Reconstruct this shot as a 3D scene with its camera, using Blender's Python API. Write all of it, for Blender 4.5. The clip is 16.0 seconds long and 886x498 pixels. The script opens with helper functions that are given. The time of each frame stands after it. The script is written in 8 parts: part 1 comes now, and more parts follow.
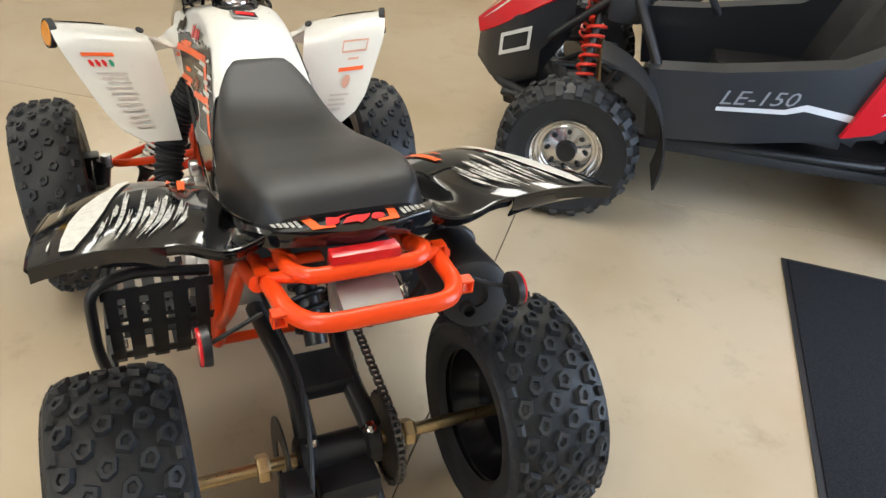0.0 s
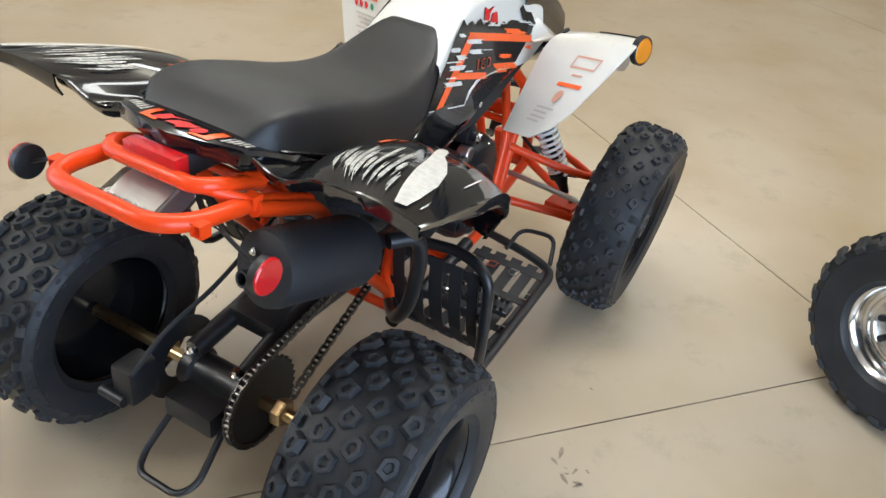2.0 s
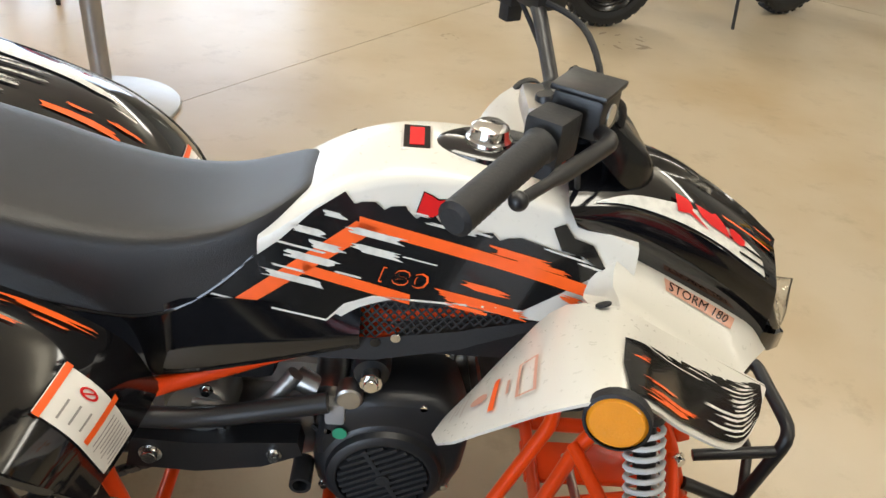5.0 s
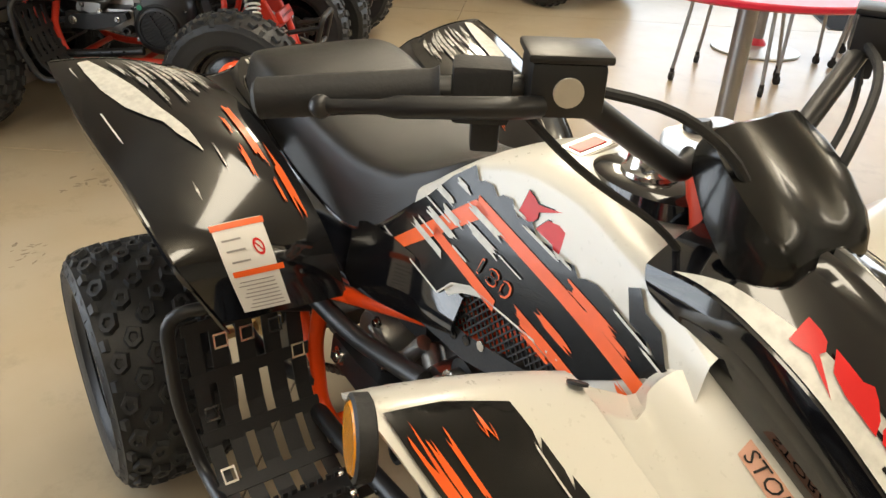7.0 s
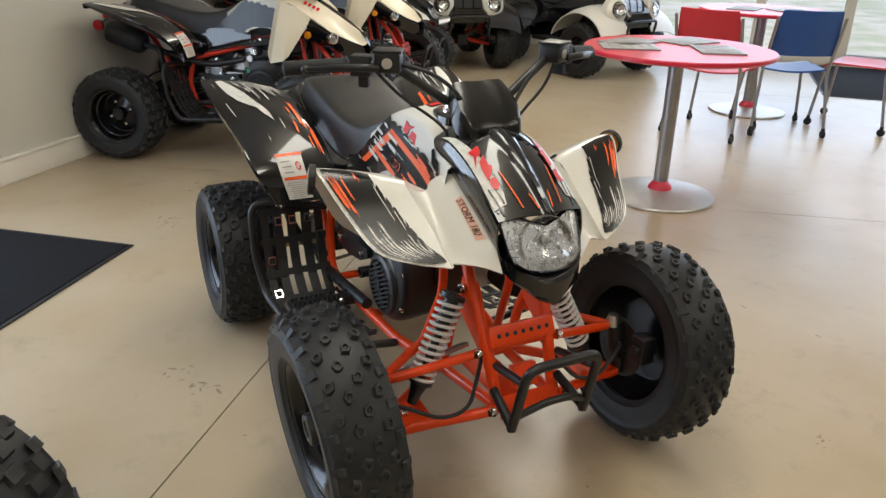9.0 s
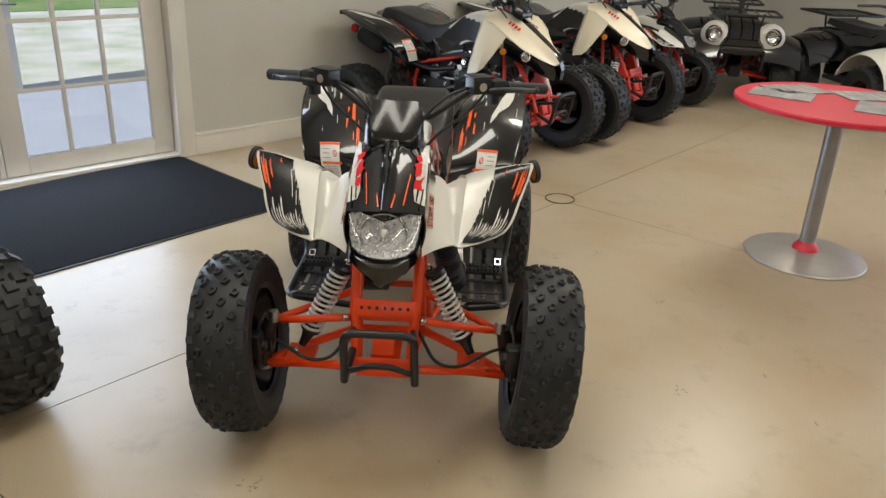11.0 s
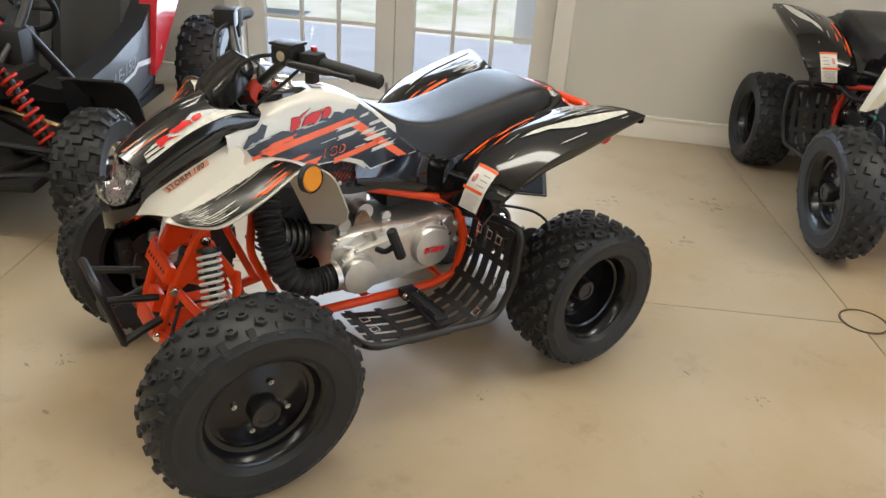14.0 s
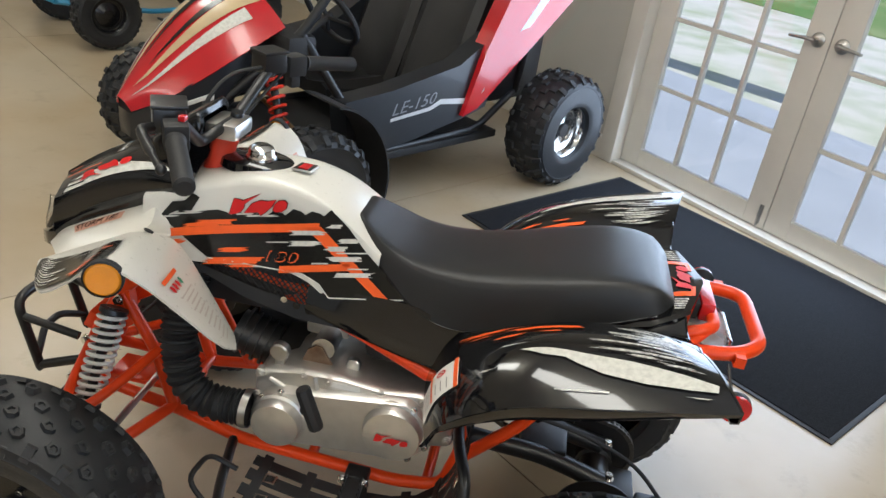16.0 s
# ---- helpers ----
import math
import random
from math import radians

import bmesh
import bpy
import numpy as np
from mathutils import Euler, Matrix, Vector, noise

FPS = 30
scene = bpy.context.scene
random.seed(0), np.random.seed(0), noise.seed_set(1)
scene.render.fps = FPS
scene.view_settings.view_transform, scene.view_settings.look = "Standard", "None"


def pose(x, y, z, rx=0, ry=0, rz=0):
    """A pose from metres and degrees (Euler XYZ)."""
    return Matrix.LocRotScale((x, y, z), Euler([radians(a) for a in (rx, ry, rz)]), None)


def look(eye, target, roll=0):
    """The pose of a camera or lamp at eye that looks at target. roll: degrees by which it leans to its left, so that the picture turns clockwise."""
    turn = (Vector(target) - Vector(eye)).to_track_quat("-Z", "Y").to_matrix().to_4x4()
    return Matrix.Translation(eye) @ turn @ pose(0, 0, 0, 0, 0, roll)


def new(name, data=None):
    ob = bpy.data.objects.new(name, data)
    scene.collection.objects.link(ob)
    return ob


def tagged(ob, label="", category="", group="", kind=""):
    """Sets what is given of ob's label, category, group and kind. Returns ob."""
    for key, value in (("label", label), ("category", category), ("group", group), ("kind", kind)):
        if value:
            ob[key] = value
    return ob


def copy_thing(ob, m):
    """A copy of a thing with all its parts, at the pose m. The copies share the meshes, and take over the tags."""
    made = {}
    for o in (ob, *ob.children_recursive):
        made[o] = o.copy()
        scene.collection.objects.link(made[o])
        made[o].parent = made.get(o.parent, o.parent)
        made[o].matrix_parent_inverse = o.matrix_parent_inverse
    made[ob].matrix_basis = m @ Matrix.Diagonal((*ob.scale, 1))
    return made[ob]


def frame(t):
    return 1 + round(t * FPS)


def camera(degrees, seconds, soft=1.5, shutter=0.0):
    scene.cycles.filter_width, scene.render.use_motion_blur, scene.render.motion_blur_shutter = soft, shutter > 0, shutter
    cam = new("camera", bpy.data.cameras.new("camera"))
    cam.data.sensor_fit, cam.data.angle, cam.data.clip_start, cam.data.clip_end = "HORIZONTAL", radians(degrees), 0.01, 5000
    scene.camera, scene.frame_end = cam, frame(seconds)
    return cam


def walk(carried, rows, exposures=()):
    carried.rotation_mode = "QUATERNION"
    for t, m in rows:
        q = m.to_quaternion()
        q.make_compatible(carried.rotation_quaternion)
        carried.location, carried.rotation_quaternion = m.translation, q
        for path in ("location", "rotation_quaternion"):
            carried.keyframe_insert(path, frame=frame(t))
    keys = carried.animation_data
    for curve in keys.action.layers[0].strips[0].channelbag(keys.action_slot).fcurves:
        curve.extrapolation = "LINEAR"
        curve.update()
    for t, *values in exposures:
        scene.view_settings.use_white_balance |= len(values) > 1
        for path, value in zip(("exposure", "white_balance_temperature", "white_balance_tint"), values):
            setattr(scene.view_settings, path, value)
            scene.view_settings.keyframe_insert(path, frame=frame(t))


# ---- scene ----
cam = camera(59.8, 16.0)
PATH = [
    (0, (-1.589, 0.337, 1.438), (-0.086, -0.425, 0.362), 6.0),
    (0.5, (-1.458, 0.065, 1.34), (0.167, -0.327, 0.242), 5.1),
    (1, (-1.504, -0.253, 1.322), (0.161, -0.221, 0.215), 6.0),
    (1.5, (-1.479, -0.559, 1.308), (0.128, -0.143, 0.193), 7.1),
    (2, (-1.38, -0.847, 1.344), (0.131, -0.11, 0.261), 7.7),
    (2.5, (-1.22, -1.155, 1.382), (0.12, -0.062, 0.378), 6.2),
    (3, (-0.973, -1.296, 1.402), (0.195, 0.022, 0.453), 6.1),
    (3.5, (-0.683, -1.369, 1.409), (0.285, 0.11, 0.473), 7.3),
    (4, (-0.392, -1.354, 1.418), (0.357, 0.226, 0.431), 8.4),
    (4.5, (-0.101, -1.170, 1.388), (0.448, 0.473, 0.354), 7.8),
    (4.7, (0.022, -1.080, 1.374), (0.428, 0.575, 0.302), 7.3),
    (6.8, (0.72, -0.574, 1.226), (-0.666, 0.457, 0.218), 3.5),
    (7, (0.812, -0.626, 1.22), (-0.629, 0.377, 0.262), 3.0),
    (7.5, (1.079, -0.751, 1.25), (-0.423, 0.238, 0.374), 1.9),
    (8, (1.409, -0.815, 1.275), (-0.136, 0.157, 0.458), 1.2),
    (8.5, (1.717, -0.909, 1.29), (0.134, 0.025, 0.502), 1.1),
    (8.7, (1.837, -0.931, 1.311), (0.236, -0.025, 0.528), 1.2),
    (10.8, (2.608, 0.031, 1.476), (0.774, 0.12, 0.684), 2.6),
    (11, (2.621, 0.18, 1.486), (0.782, 0.159, 0.699), 2.7),
    (11.5, (2.505, 0.512, 1.477), (0.694, 0.228, 0.679), 3.1),
    (12, (2.322, 0.852, 1.467), (0.582, 0.289, 0.657), 2.5),
    (12.5, (2.1, 1.187, 1.476), (0.472, 0.363, 0.656), 2.0),
    (13, (1.793, 1.482, 1.49), (0.324, 0.413, 0.654), 2.3),
    (13.5, (1.482, 1.77, 1.488), (0.207, 0.488, 0.631), 2.8),
    (14, (1.113, 1.926, 1.475), (0.07, 0.478, 0.574), 3.9),
    (14.5, (0.708, 1.986, 1.501), (-0.076, 0.392, 0.583), 4.6),
    (15, (0.323, 1.944, 1.528), (-0.141, 0.228, 0.611), 5.9),
    (15.5, (0.013, 1.723, 1.54), (-0.147, -0.046, 0.62), 7.5),
    (16, (-0.263, 1.451, 1.531), (-0.079, -0.315, 0.611), 8.8),
]
walk(cam, [(t, look(e, g, r)) for t, e, g, r in PATH],
     [(0.0, 0.2, 5550, 10), (1.0, 0.2, 5550, 10), (2.0, 0.2, 5250, 10), (3.0, 0.1, 5200, 10), (3.8, 0.1, 5350, 10), (4.5, 0.1, 5600, 10), (7.0, -0.04, 6500, 10), (8.0, -0.15, 5850, 10), (8.5, -0.27, 5700, 10), (11.0, -0.3, 5700, 10),
      (11.5, -0.34, 6200, 10), (12.5, -0.22, 5550, 10), (13.5, -0.14, 5700, 10), (14.5, -0.03, 5650, 10), (15.0, -0.09, 5450, 10), (16.0, -0.24, 5450, 10)])

# ---- world, sun and large lights ----
world = bpy.data.worlds.new("sky")
scene.world = world
world.use_nodes = True
wn = world.node_tree
sky = wn.nodes.new("ShaderNodeTexSky")
sky.sky_type, sky.sun_disc = "NISHITA", False
sky.sun_elevation, sky.sun_rotation = radians(56), radians(127)
wn.links.new(sky.outputs[0], wn.nodes["Background"].inputs[0])
wn.nodes["Background"].inputs[1].default_value = 0.15
sun = new("sun", bpy.data.lights.new("sun", "SUN"))
sun.data.energy, sun.data.angle, sun.data.color = 5.0, radians(0.5), (1, 0.95, 0.86)
ROOM = pose(0, 0, 0, 0, 0, -45)
sun.matrix_world = look(ROOM @ Vector((10, 1.5, 15)), (0, 0, 0))


def area(name, a, v, z, sx, sy, power, color, face):
    la = bpy.data.lights.new(name, "AREA")
    la.shape, la.size, la.size_y, la.energy, la.color = "RECTANGLE", sx, sy, power, color
    ob = new(name, la)
    p = ROOM @ Vector((a, v, z))
    q = ROOM @ Vector((a + face[0], v + face[1], z + face[2]))
    ob.matrix_world = look(p, q)
    return ob


area("window_light_a", -7.15, 2.9, 1.45, 5.3, 2.3, 125, (0.86, 0.93, 1.0), (1, 0, -0.06))
area("window_light_b", 0.62, -2.58, 1.1, 1.7, 1.9, 54, (0.84, 0.92, 1.0), (0, 1, -0.12))
for la_a, la_v, la_w in ((-3.5, -0.2, 66), (0.3, 0.2, 44), (4.0, 0.2, 44), (-3.5, 4.0, 60), (0.3, 4.0, 48), (4.0, 4.0, 44)):
    area("ceiling_lamp", la_a, la_v, 2.72, 2.4, 0.4, la_w * 0.72, (1.0, 0.89, 0.70), (0, 0.001, -1))
    # added upward fill, no fixture seen: brightens the ceiling that gloss panels mirror
    area("ceiling_lamp_up", la_a, la_v, 2.76, 2.4, 0.4, la_w * 0.6, (1.0, 0.87, 0.64), (0, 0.001, 1))


# ---- materials ----
def mat(name, col, rough=0.5, metal=0.0, col2=None, scale=18.0, bump=0.0, bscale=120.0, coat=0.0, rvar=0.08, amount=0.5, spec=0.5):
    m = bpy.data.materials.new(name)
    m.use_nodes = True
    nt = m.node_tree
    b = nt.nodes["Principled BSDF"]
    tc = nt.nodes.new("ShaderNodeTexCoord")
    n1 = nt.nodes.new("ShaderNodeTexNoise")
    n1.inputs["Scale"].default_value, n1.inputs["Detail"].default_value = scale, 6
    nt.links.new(tc.outputs["Object"], n1.inputs["Vector"])
    n2 = nt.nodes.new("ShaderNodeTexNoise")
    n2.inputs["Scale"].default_value, n2.inputs["Detail"].default_value = bscale, 4
    nt.links.new(tc.outputs["Object"], n2.inputs["Vector"])
    mix = nt.nodes.new("ShaderNodeMix")
    mix.data_type = "RGBA"
    c2 = col2 if col2 else tuple(v * 0.78 for v in col)
    mix.inputs[6].default_value, mix.inputs[7].default_value = (*col, 1), (*c2, 1)
    ramp = nt.nodes.new("ShaderNodeMapRange")
    ramp.inputs[1].default_value, ramp.inputs[2].default_value = 0.4, 0.75
    ramp.inputs[3].default_value, ramp.inputs[4].default_value = 0.0, amount
    nt.links.new(n1.outputs[0], ramp.inputs[0])
    nt.links.new(ramp.outputs[0], mix.inputs[0])
    nt.links.new(mix.outputs[2], b.inputs["Base Color"])
    rr = nt.nodes.new("ShaderNodeMapRange")
    rr.inputs[3].default_value, rr.inputs[4].default_value = max(0.02, rough - rvar), min(1, rough + rvar)
    nt.links.new(n2.outputs[0], rr.inputs[0])
    nt.links.new(rr.outputs[0], b.inputs["Roughness"])
    b.inputs["Metallic"].default_value = metal
    b.inputs["Coat Weight"].default_value = coat
    b.inputs["Coat Roughness"].default_value = 0.04
    b.inputs["Specular IOR Level"].default_value = spec
    if bump:
        bp = nt.nodes.new("ShaderNodeBump")
        bp.inputs["Strength"].default_value, bp.inputs["Distance"].default_value = bump, 0.002
        nt.links.new(n2.outputs[0], bp.inputs["Height"])
        nt.links.new(bp.outputs[0], b.inputs["Normal"])
    return m


def glass_mat(name, col, rough=0.03):
    m = bpy.data.materials.new(name)
    m.use_nodes = True
    b = m.node_tree.nodes["Principled BSDF"]
    b.inputs["Base Color"].default_value = (*col, 1)
    b.inputs["Roughness"].default_value = rough
    b.inputs["Transmission Weight"].default_value = 1.0
    b.inputs["IOR"].default_value = 1.45
    return m


def floor_mat():
    m = mat("polished_concrete", (0.46, 0.380, 0.262), 0.33, col2=(0.37, 0.275, 0.150), scale=1.7, bump=0.03, bscale=9, rvar=0.05, amount=1.0)
    nt = m.node_tree
    b = nt.nodes["Principled BSDF"]
    tc = nt.nodes.new("ShaderNodeTexCoord")
    base = b.inputs["Base Color"].links[0].from_socket
    spots = nt.nodes.new("ShaderNodeTexNoise")
    spots.inputs["Scale"].default_value, spots.inputs["Detail"].default_value, spots.inputs["Roughness"].default_value = 1.3, 3, 0.5
    nt.links.new(tc.outputs["Object"], spots.inputs["Vector"])
    r = nt.nodes.new("ShaderNodeMapRange")
    r.inputs[1].default_value, r.inputs[2].default_value, r.inputs[4].default_value = 0.35, 0.75, 0.5
    nt.links.new(spots.outputs[0], r.inputs[0])
    mx = nt.nodes.new("ShaderNodeMix")
    mx.data_type = "RGBA"
    mx.inputs[7].default_value = (0.48, 0.425, 0.325, 1)
    nt.links.new(base, mx.inputs[6])
    nt.links.new(r.outputs[0], mx.inputs[0])
    nt.links.new(mx.outputs[2], b.inputs["Base Color"])
    dirt = nt.nodes.new("ShaderNodeTexNoise")
    dirt.inputs["Scale"].default_value, dirt.inputs["Detail"].default_value, dirt.inputs["Roughness"].default_value = 5.0, 8, 0.72
    nt.links.new(tc.outputs["Object"], dirt.inputs["Vector"])
    dr = nt.nodes.new("ShaderNodeMapRange")
    dr.inputs[1].default_value, dr.inputs[2].default_value, dr.inputs[4].default_value = 0.55, 0.78, 0.5
    nt.links.new(dirt.outputs[0], dr.inputs[0])
    mx2 = nt.nodes.new("ShaderNodeMix")
    mx2.data_type = "RGBA"
    mx2.inputs[7].default_value = (0.21, 0.155, 0.09, 1)
    nt.links.new(mx.outputs[2], mx2.inputs[6])
    nt.links.new(dr.outputs[0], mx2.inputs[0])
    nt.links.new(mx2.outputs[2], b.inputs["Base Color"])
    b.inputs["Coat Weight"].default_value = 0.15
    b.inputs["Coat Roughness"].default_value = 0.3
    return m


FLOOR = floor_mat()
JOINT = mat("joint_dirt", (0.10, 0.075, 0.05), 0.9)
SCUFF = mat("floor_scuff", (0.31, 0.25, 0.18), 0.5, col2=(0.19, 0.15, 0.11), amount=0.9, scale=60)
WALL = mat("painted_wall", (0.58, 0.565, 0.51), 0.75, col2=(0.53, 0.515, 0.46), scale=2.5, bump=0.25, bscale=180)
TRIM = mat("trim_paint", (0.78, 0.75, 0.68), 0.45, scale=6, amount=0.3)
CEIL = mat("ceiling_paint", (0.80, 0.77, 0.70), 0.85, scale=3, amount=0.3)
MAT_RUBBER = mat("entrance_mat_pile", (0.013, 0.014, 0.017), 0.95, col2=(0.03, 0.031, 0.036), scale=240, bump=0.8, bscale=420, amount=0.9, spec=0.1)
MAT_EDGE = mat("mat_edge_rubber", (0.012, 0.012, 0.013), 0.6)
PANE = glass_mat("window_glass", (0.97, 0.98, 0.98), 0.0)
RUBBER = mat("tyre_rubber", (0.017, 0.018, 0.020), 0.46, col2=(0.028, 0.029, 0.032), scale=9, bump=0.25, bscale=160, amount=0.7, spec=0.35)
KNOB = mat("tyre_tread_worn_edge", (0.024, 0.025, 0.027), 0.55, col2=(0.050, 0.050, 0.050), scale=30, bump=0.2, amount=0.8, spec=0.3)
RIM = mat("black_steel_rim", (0.007, 0.007, 0.008), 0.2, scale=30, rvar=0.05)
CHROME = mat("polished_metal", (0.72, 0.71, 0.69), 0.16, 1.0, scale=40, rvar=0.05)
STEEL = mat("zinc_steel", (0.55, 0.54, 0.52), 0.32, 1.0, scale=50)
ALLOY = mat("cast_alloy", (0.66, 0.64, 0.60), 0.36, 0.85, scale=35, bump=0.15, bscale=220, rvar=0.08)
BRASS = mat("zinc_yellow_axle", (0.62, 0.47, 0.25), 0.3, 1.0, scale=40)
ORANGE = mat("orange_powder_coat", (0.80, 0.062, 0.002), 0.32, col2=(0.70, 0.050, 0.0015), scale=12, coat=0.1, amount=0.4, spec=0.35)
ORANGE_DECAL = mat("orange_decal", (0.88, 0.12, 0.01), 0.33, coat=0.1, scale=60, col2=(0.75, 0.1, 0.01))
RED_DECAL = mat("red_decal", (0.62, 0.012, 0.012), 0.35, coat=0.1, spec=0.35)
RED_ORANGE_BG = mat("salmon_decal", (0.64, 0.34, 0.24), 0.35, coat=0.4)
WHITE = mat("white_plastic", (0.67, 0.655, 0.60), 0.3, col2=(0.63, 0.61, 0.55), scale=4, coat=0.35, amount=0.4)
WHITE_DECAL = mat("white_decal", (0.66, 0.65, 0.60), 0.4, coat=0.1, col2=(0.42, 0.41, 0.38), scale=90, amount=0.7)
DRY_BRUSH = mat("dry_brush_decal", (0.56, 0.55, 0.51), 0.4, coat=0.1, col2=(0.012, 0.012, 0.012), scale=150, amount=1.0)
BLACK_GLOSS = mat("gloss_black_plastic", (0.005, 0.005, 0.006), 0.08, scale=12, coat=0.5, rvar=0.03)
BLACK_DECAL = mat("black_decal", (0.007, 0.007, 0.007), 0.20, coat=0.2, scale=40, spec=0.35)
BLACK = mat("satin_black_paint", (0.012, 0.012, 0.013), 0.38, scale=25, rvar=0.08, bump=0.05)
BLACK_MATT = mat("matt_black_plastic", (0.012, 0.012, 0.013), 0.62, scale=30, bump=0.25, bscale=260)
SEAT_MAT = mat("grained_vinyl", (0.012, 0.012, 0.013), 0.37, col2=(0.019, 0.018, 0.017), scale=7, bump=0.35, bscale=600, rvar=0.07, amount=0.6)
SPRING = mat("white_spring_coating", (0.78, 0.78, 0.76), 0.35)
AMBER = mat("amber_reflector", (0.80, 0.30, 0.01), 0.2, coat=0.6, bump=0.5, bscale=300)
RED_LENS = mat("red_lens", (0.55, 0.01, 0.012), 0.12, coat=0.6, bump=0.4, bscale=260)
CLEAR = glass_mat("clear_lens", (0.96, 0.97, 0.98), 0.02)
LABEL_WHITE = mat("white_label", (0.76, 0.75, 0.72), 0.5)
FAINT_PRINT = mat("faint_print", (0.52, 0.47, 0.43), 0.5)
LABEL_INK = mat("grey_print", (0.30, 0.29, 0.28), 0.6)
DARK_HOUSING = mat("smoked_lamp_housing", (0.34, 0.34, 0.34), 0.28, 0.8, scale=30)
MID_CAST = mat("grey_cast_case", (0.34, 0.335, 0.32), 0.36, 0.85, scale=30, bump=0.2)
DARK_CAST = mat("dark_cast_case", (0.07, 0.068, 0.064), 0.4, 0.6, scale=30)
GREEN = mat("green_dot", (0.04, 0.30, 0.16), 0.5)


# ---- mesh helpers ----
def part(name, bm, material, parent=None, label="", smooth=True):
    me = bpy.data.meshes.new(name)
    bm.normal_update()
    bm.to_mesh(me)
    bm.free()
    if smooth:
        for p in me.polygons:
            p.use_smooth = True
        me.set_sharp_from_angle(angle=radians(38))
    me.materials.append(material)
    ob = new(name, me)
    if parent is not None:
        ob.parent = parent
    if label:
        ob["label"] = label
    if name in ("graphic", "label_print", "flap_print", "label_heading", "emblem"):
        tagged(ob, label, "", "", "stuff")
    return ob


def box(bm, x0, x1, y0, y1, z0, z1, bev=0.0, m=None):
    r = bmesh.ops.create_cube(bm, size=1)
    vs = r["verts"]
    for v in vs:
        v.co = Vector((x0 + (v.co.x + 0.5) * (x1 - x0), y0 + (v.co.y + 0.5) * (y1 - y0), z0 + (v.co.z + 0.5) * (z1 - z0)))
    if bev:
        es = list({e for v in vs for e in v.link_edges})
        r2 = bmesh.ops.bevel(bm, geom=es, offset=bev, segments=2, affect="EDGES", profile=0.6)
        vs = list({v for f in r2["faces"] for v in f.verts} | {v for v in vs if v.is_valid})
    if m is not None:
        for v in vs:
            v.co = m @ v.co
    return bm


def rnd(pts, rad, k=4):
    """A polyline with its corners rounded."""
    P = [Vector(p) for p in pts]
    out = [P[0]]
    for a, b, c in zip(P, P[1:], P[2:]):
        d1, d2 = (a - b), (c - b)
        r = min(rad, d1.length * 0.49, d2.length * 0.49)
        s, e = b + d1.normalized() * r, b + d2.normalized() * r
        for i in range(k + 1):
            t = i / k
            out.append(s * (1 - t) ** 2 + b * 2 * t * (1 - t) + e * t * t)
    out.append(P[-1])
    return out


def tube(bm, pts, r, n=10, closed=False, caps=True):
    P = [Vector(p) for p in pts]
    N = len(P)
    rs = r if isinstance(r, (list, tuple)) else [r] * N
    up = None
    rings = []
    for i in range(N):
        a = P[(i - 1) % N] if (closed or i > 0) else P[i]
        c = P[(i + 1) % N] if (closed or i < N - 1) else P[i]
        d = (c - a).normalized()
        if up is None:
            up = d.orthogonal().normalized()
        up = (up - d * up.dot(d))
        up = up.normalized() if up.length > 1e-6 else d.orthogonal().normalized()
        side = d.cross(up)
        rings.append([bm.verts.new(P[i] + (up * math.cos(2 * math.pi * j / n) + side * math.sin(2 * math.pi * j / n)) * rs[i]) for j in range(n)])
    for i in range(N if closed else N - 1):
        A, B = rings[i], rings[(i + 1) % N]
        for j in range(n):
            bm.faces.new((A[j], A[(j + 1) % n], B[(j + 1) % n], B[j]))
    if caps and not closed:
        bm.faces.new(rings[0][::-1])
        bm.faces.new(rings[-1])
    return bm


def lathe(bm, profile, c, axis=(0, 1, 0), n=40, closed=False):
    """Turn a profile of (radius, along) about an axis through c."""
    ax = Vector(axis).normalized()
    e1 = Vector((0, 0, 1)) if abs(ax.z) < 0.9 else Vector((1, 0, 0))
    e1 = (e1 - ax * e1.dot(ax)).normalized()
    e2 = ax.cross(e1)
    c = Vector(c)
    rings = []
    for r, h in profile:
        if r < 1e-5:
            rings.append([bm.verts.new(c + ax * h)])
        else:
            rings.append([bm.verts.new(c + ax * h + (e1 * math.cos(2 * math.pi * j / n) + e2 * math.sin(2 * math.pi * j / n)) * r) for j in range(n)])
    pairs = list(zip(rings, rings[1:])) + ([(rings[-1], rings[0])] if closed else [])
    for A, B in pairs:
        for j in range(n):
            k = (j + 1) % n
            if len(A) == 1 and len(B) == 1:
                continue
            if len(A) == 1:
                bm.faces.new((A[0], B[k], B[j]))
            elif len(B) == 1:
                bm.faces.new((A[j], A[k], B[0]))
            else:
                bm.faces.new((A[j], A[k], B[k], B[j]))
    bmesh.ops.recalc_face_normals(bm, faces=bm.faces)
    return bm


def disc(bm, c, r, h, axis=(0, 1, 0), n=24, bev=0.0):
    """A short bevelled cylinder standing h along the axis from c."""
    b = bev or min(r, abs(h)) * 0.15
    s = 1 if h > 0 else -1
    return lathe(bm, [(0, 0), (r, 0), (r, h - s * b), (r - b, h), (0, h)], c, axis, n)


def loft(bm, rings, closed=True, caps=True):
    R = [[bm.verts.new(Vector(p)) for p in ring] for ring in rings]
    n = len(R[0])
    for A, B in zip(R, R[1:]):
        for j in range(n if closed else n - 1):
            bm.faces.new((A[j], A[(j + 1) % n], B[(j + 1) % n], B[j]))
    if caps and closed:
        bm.faces.new(R[0][::-1])
        bm.faces.new(R[-1])
    bmesh.ops.recalc_face_normals(bm, faces=bm.faces)
    return bm


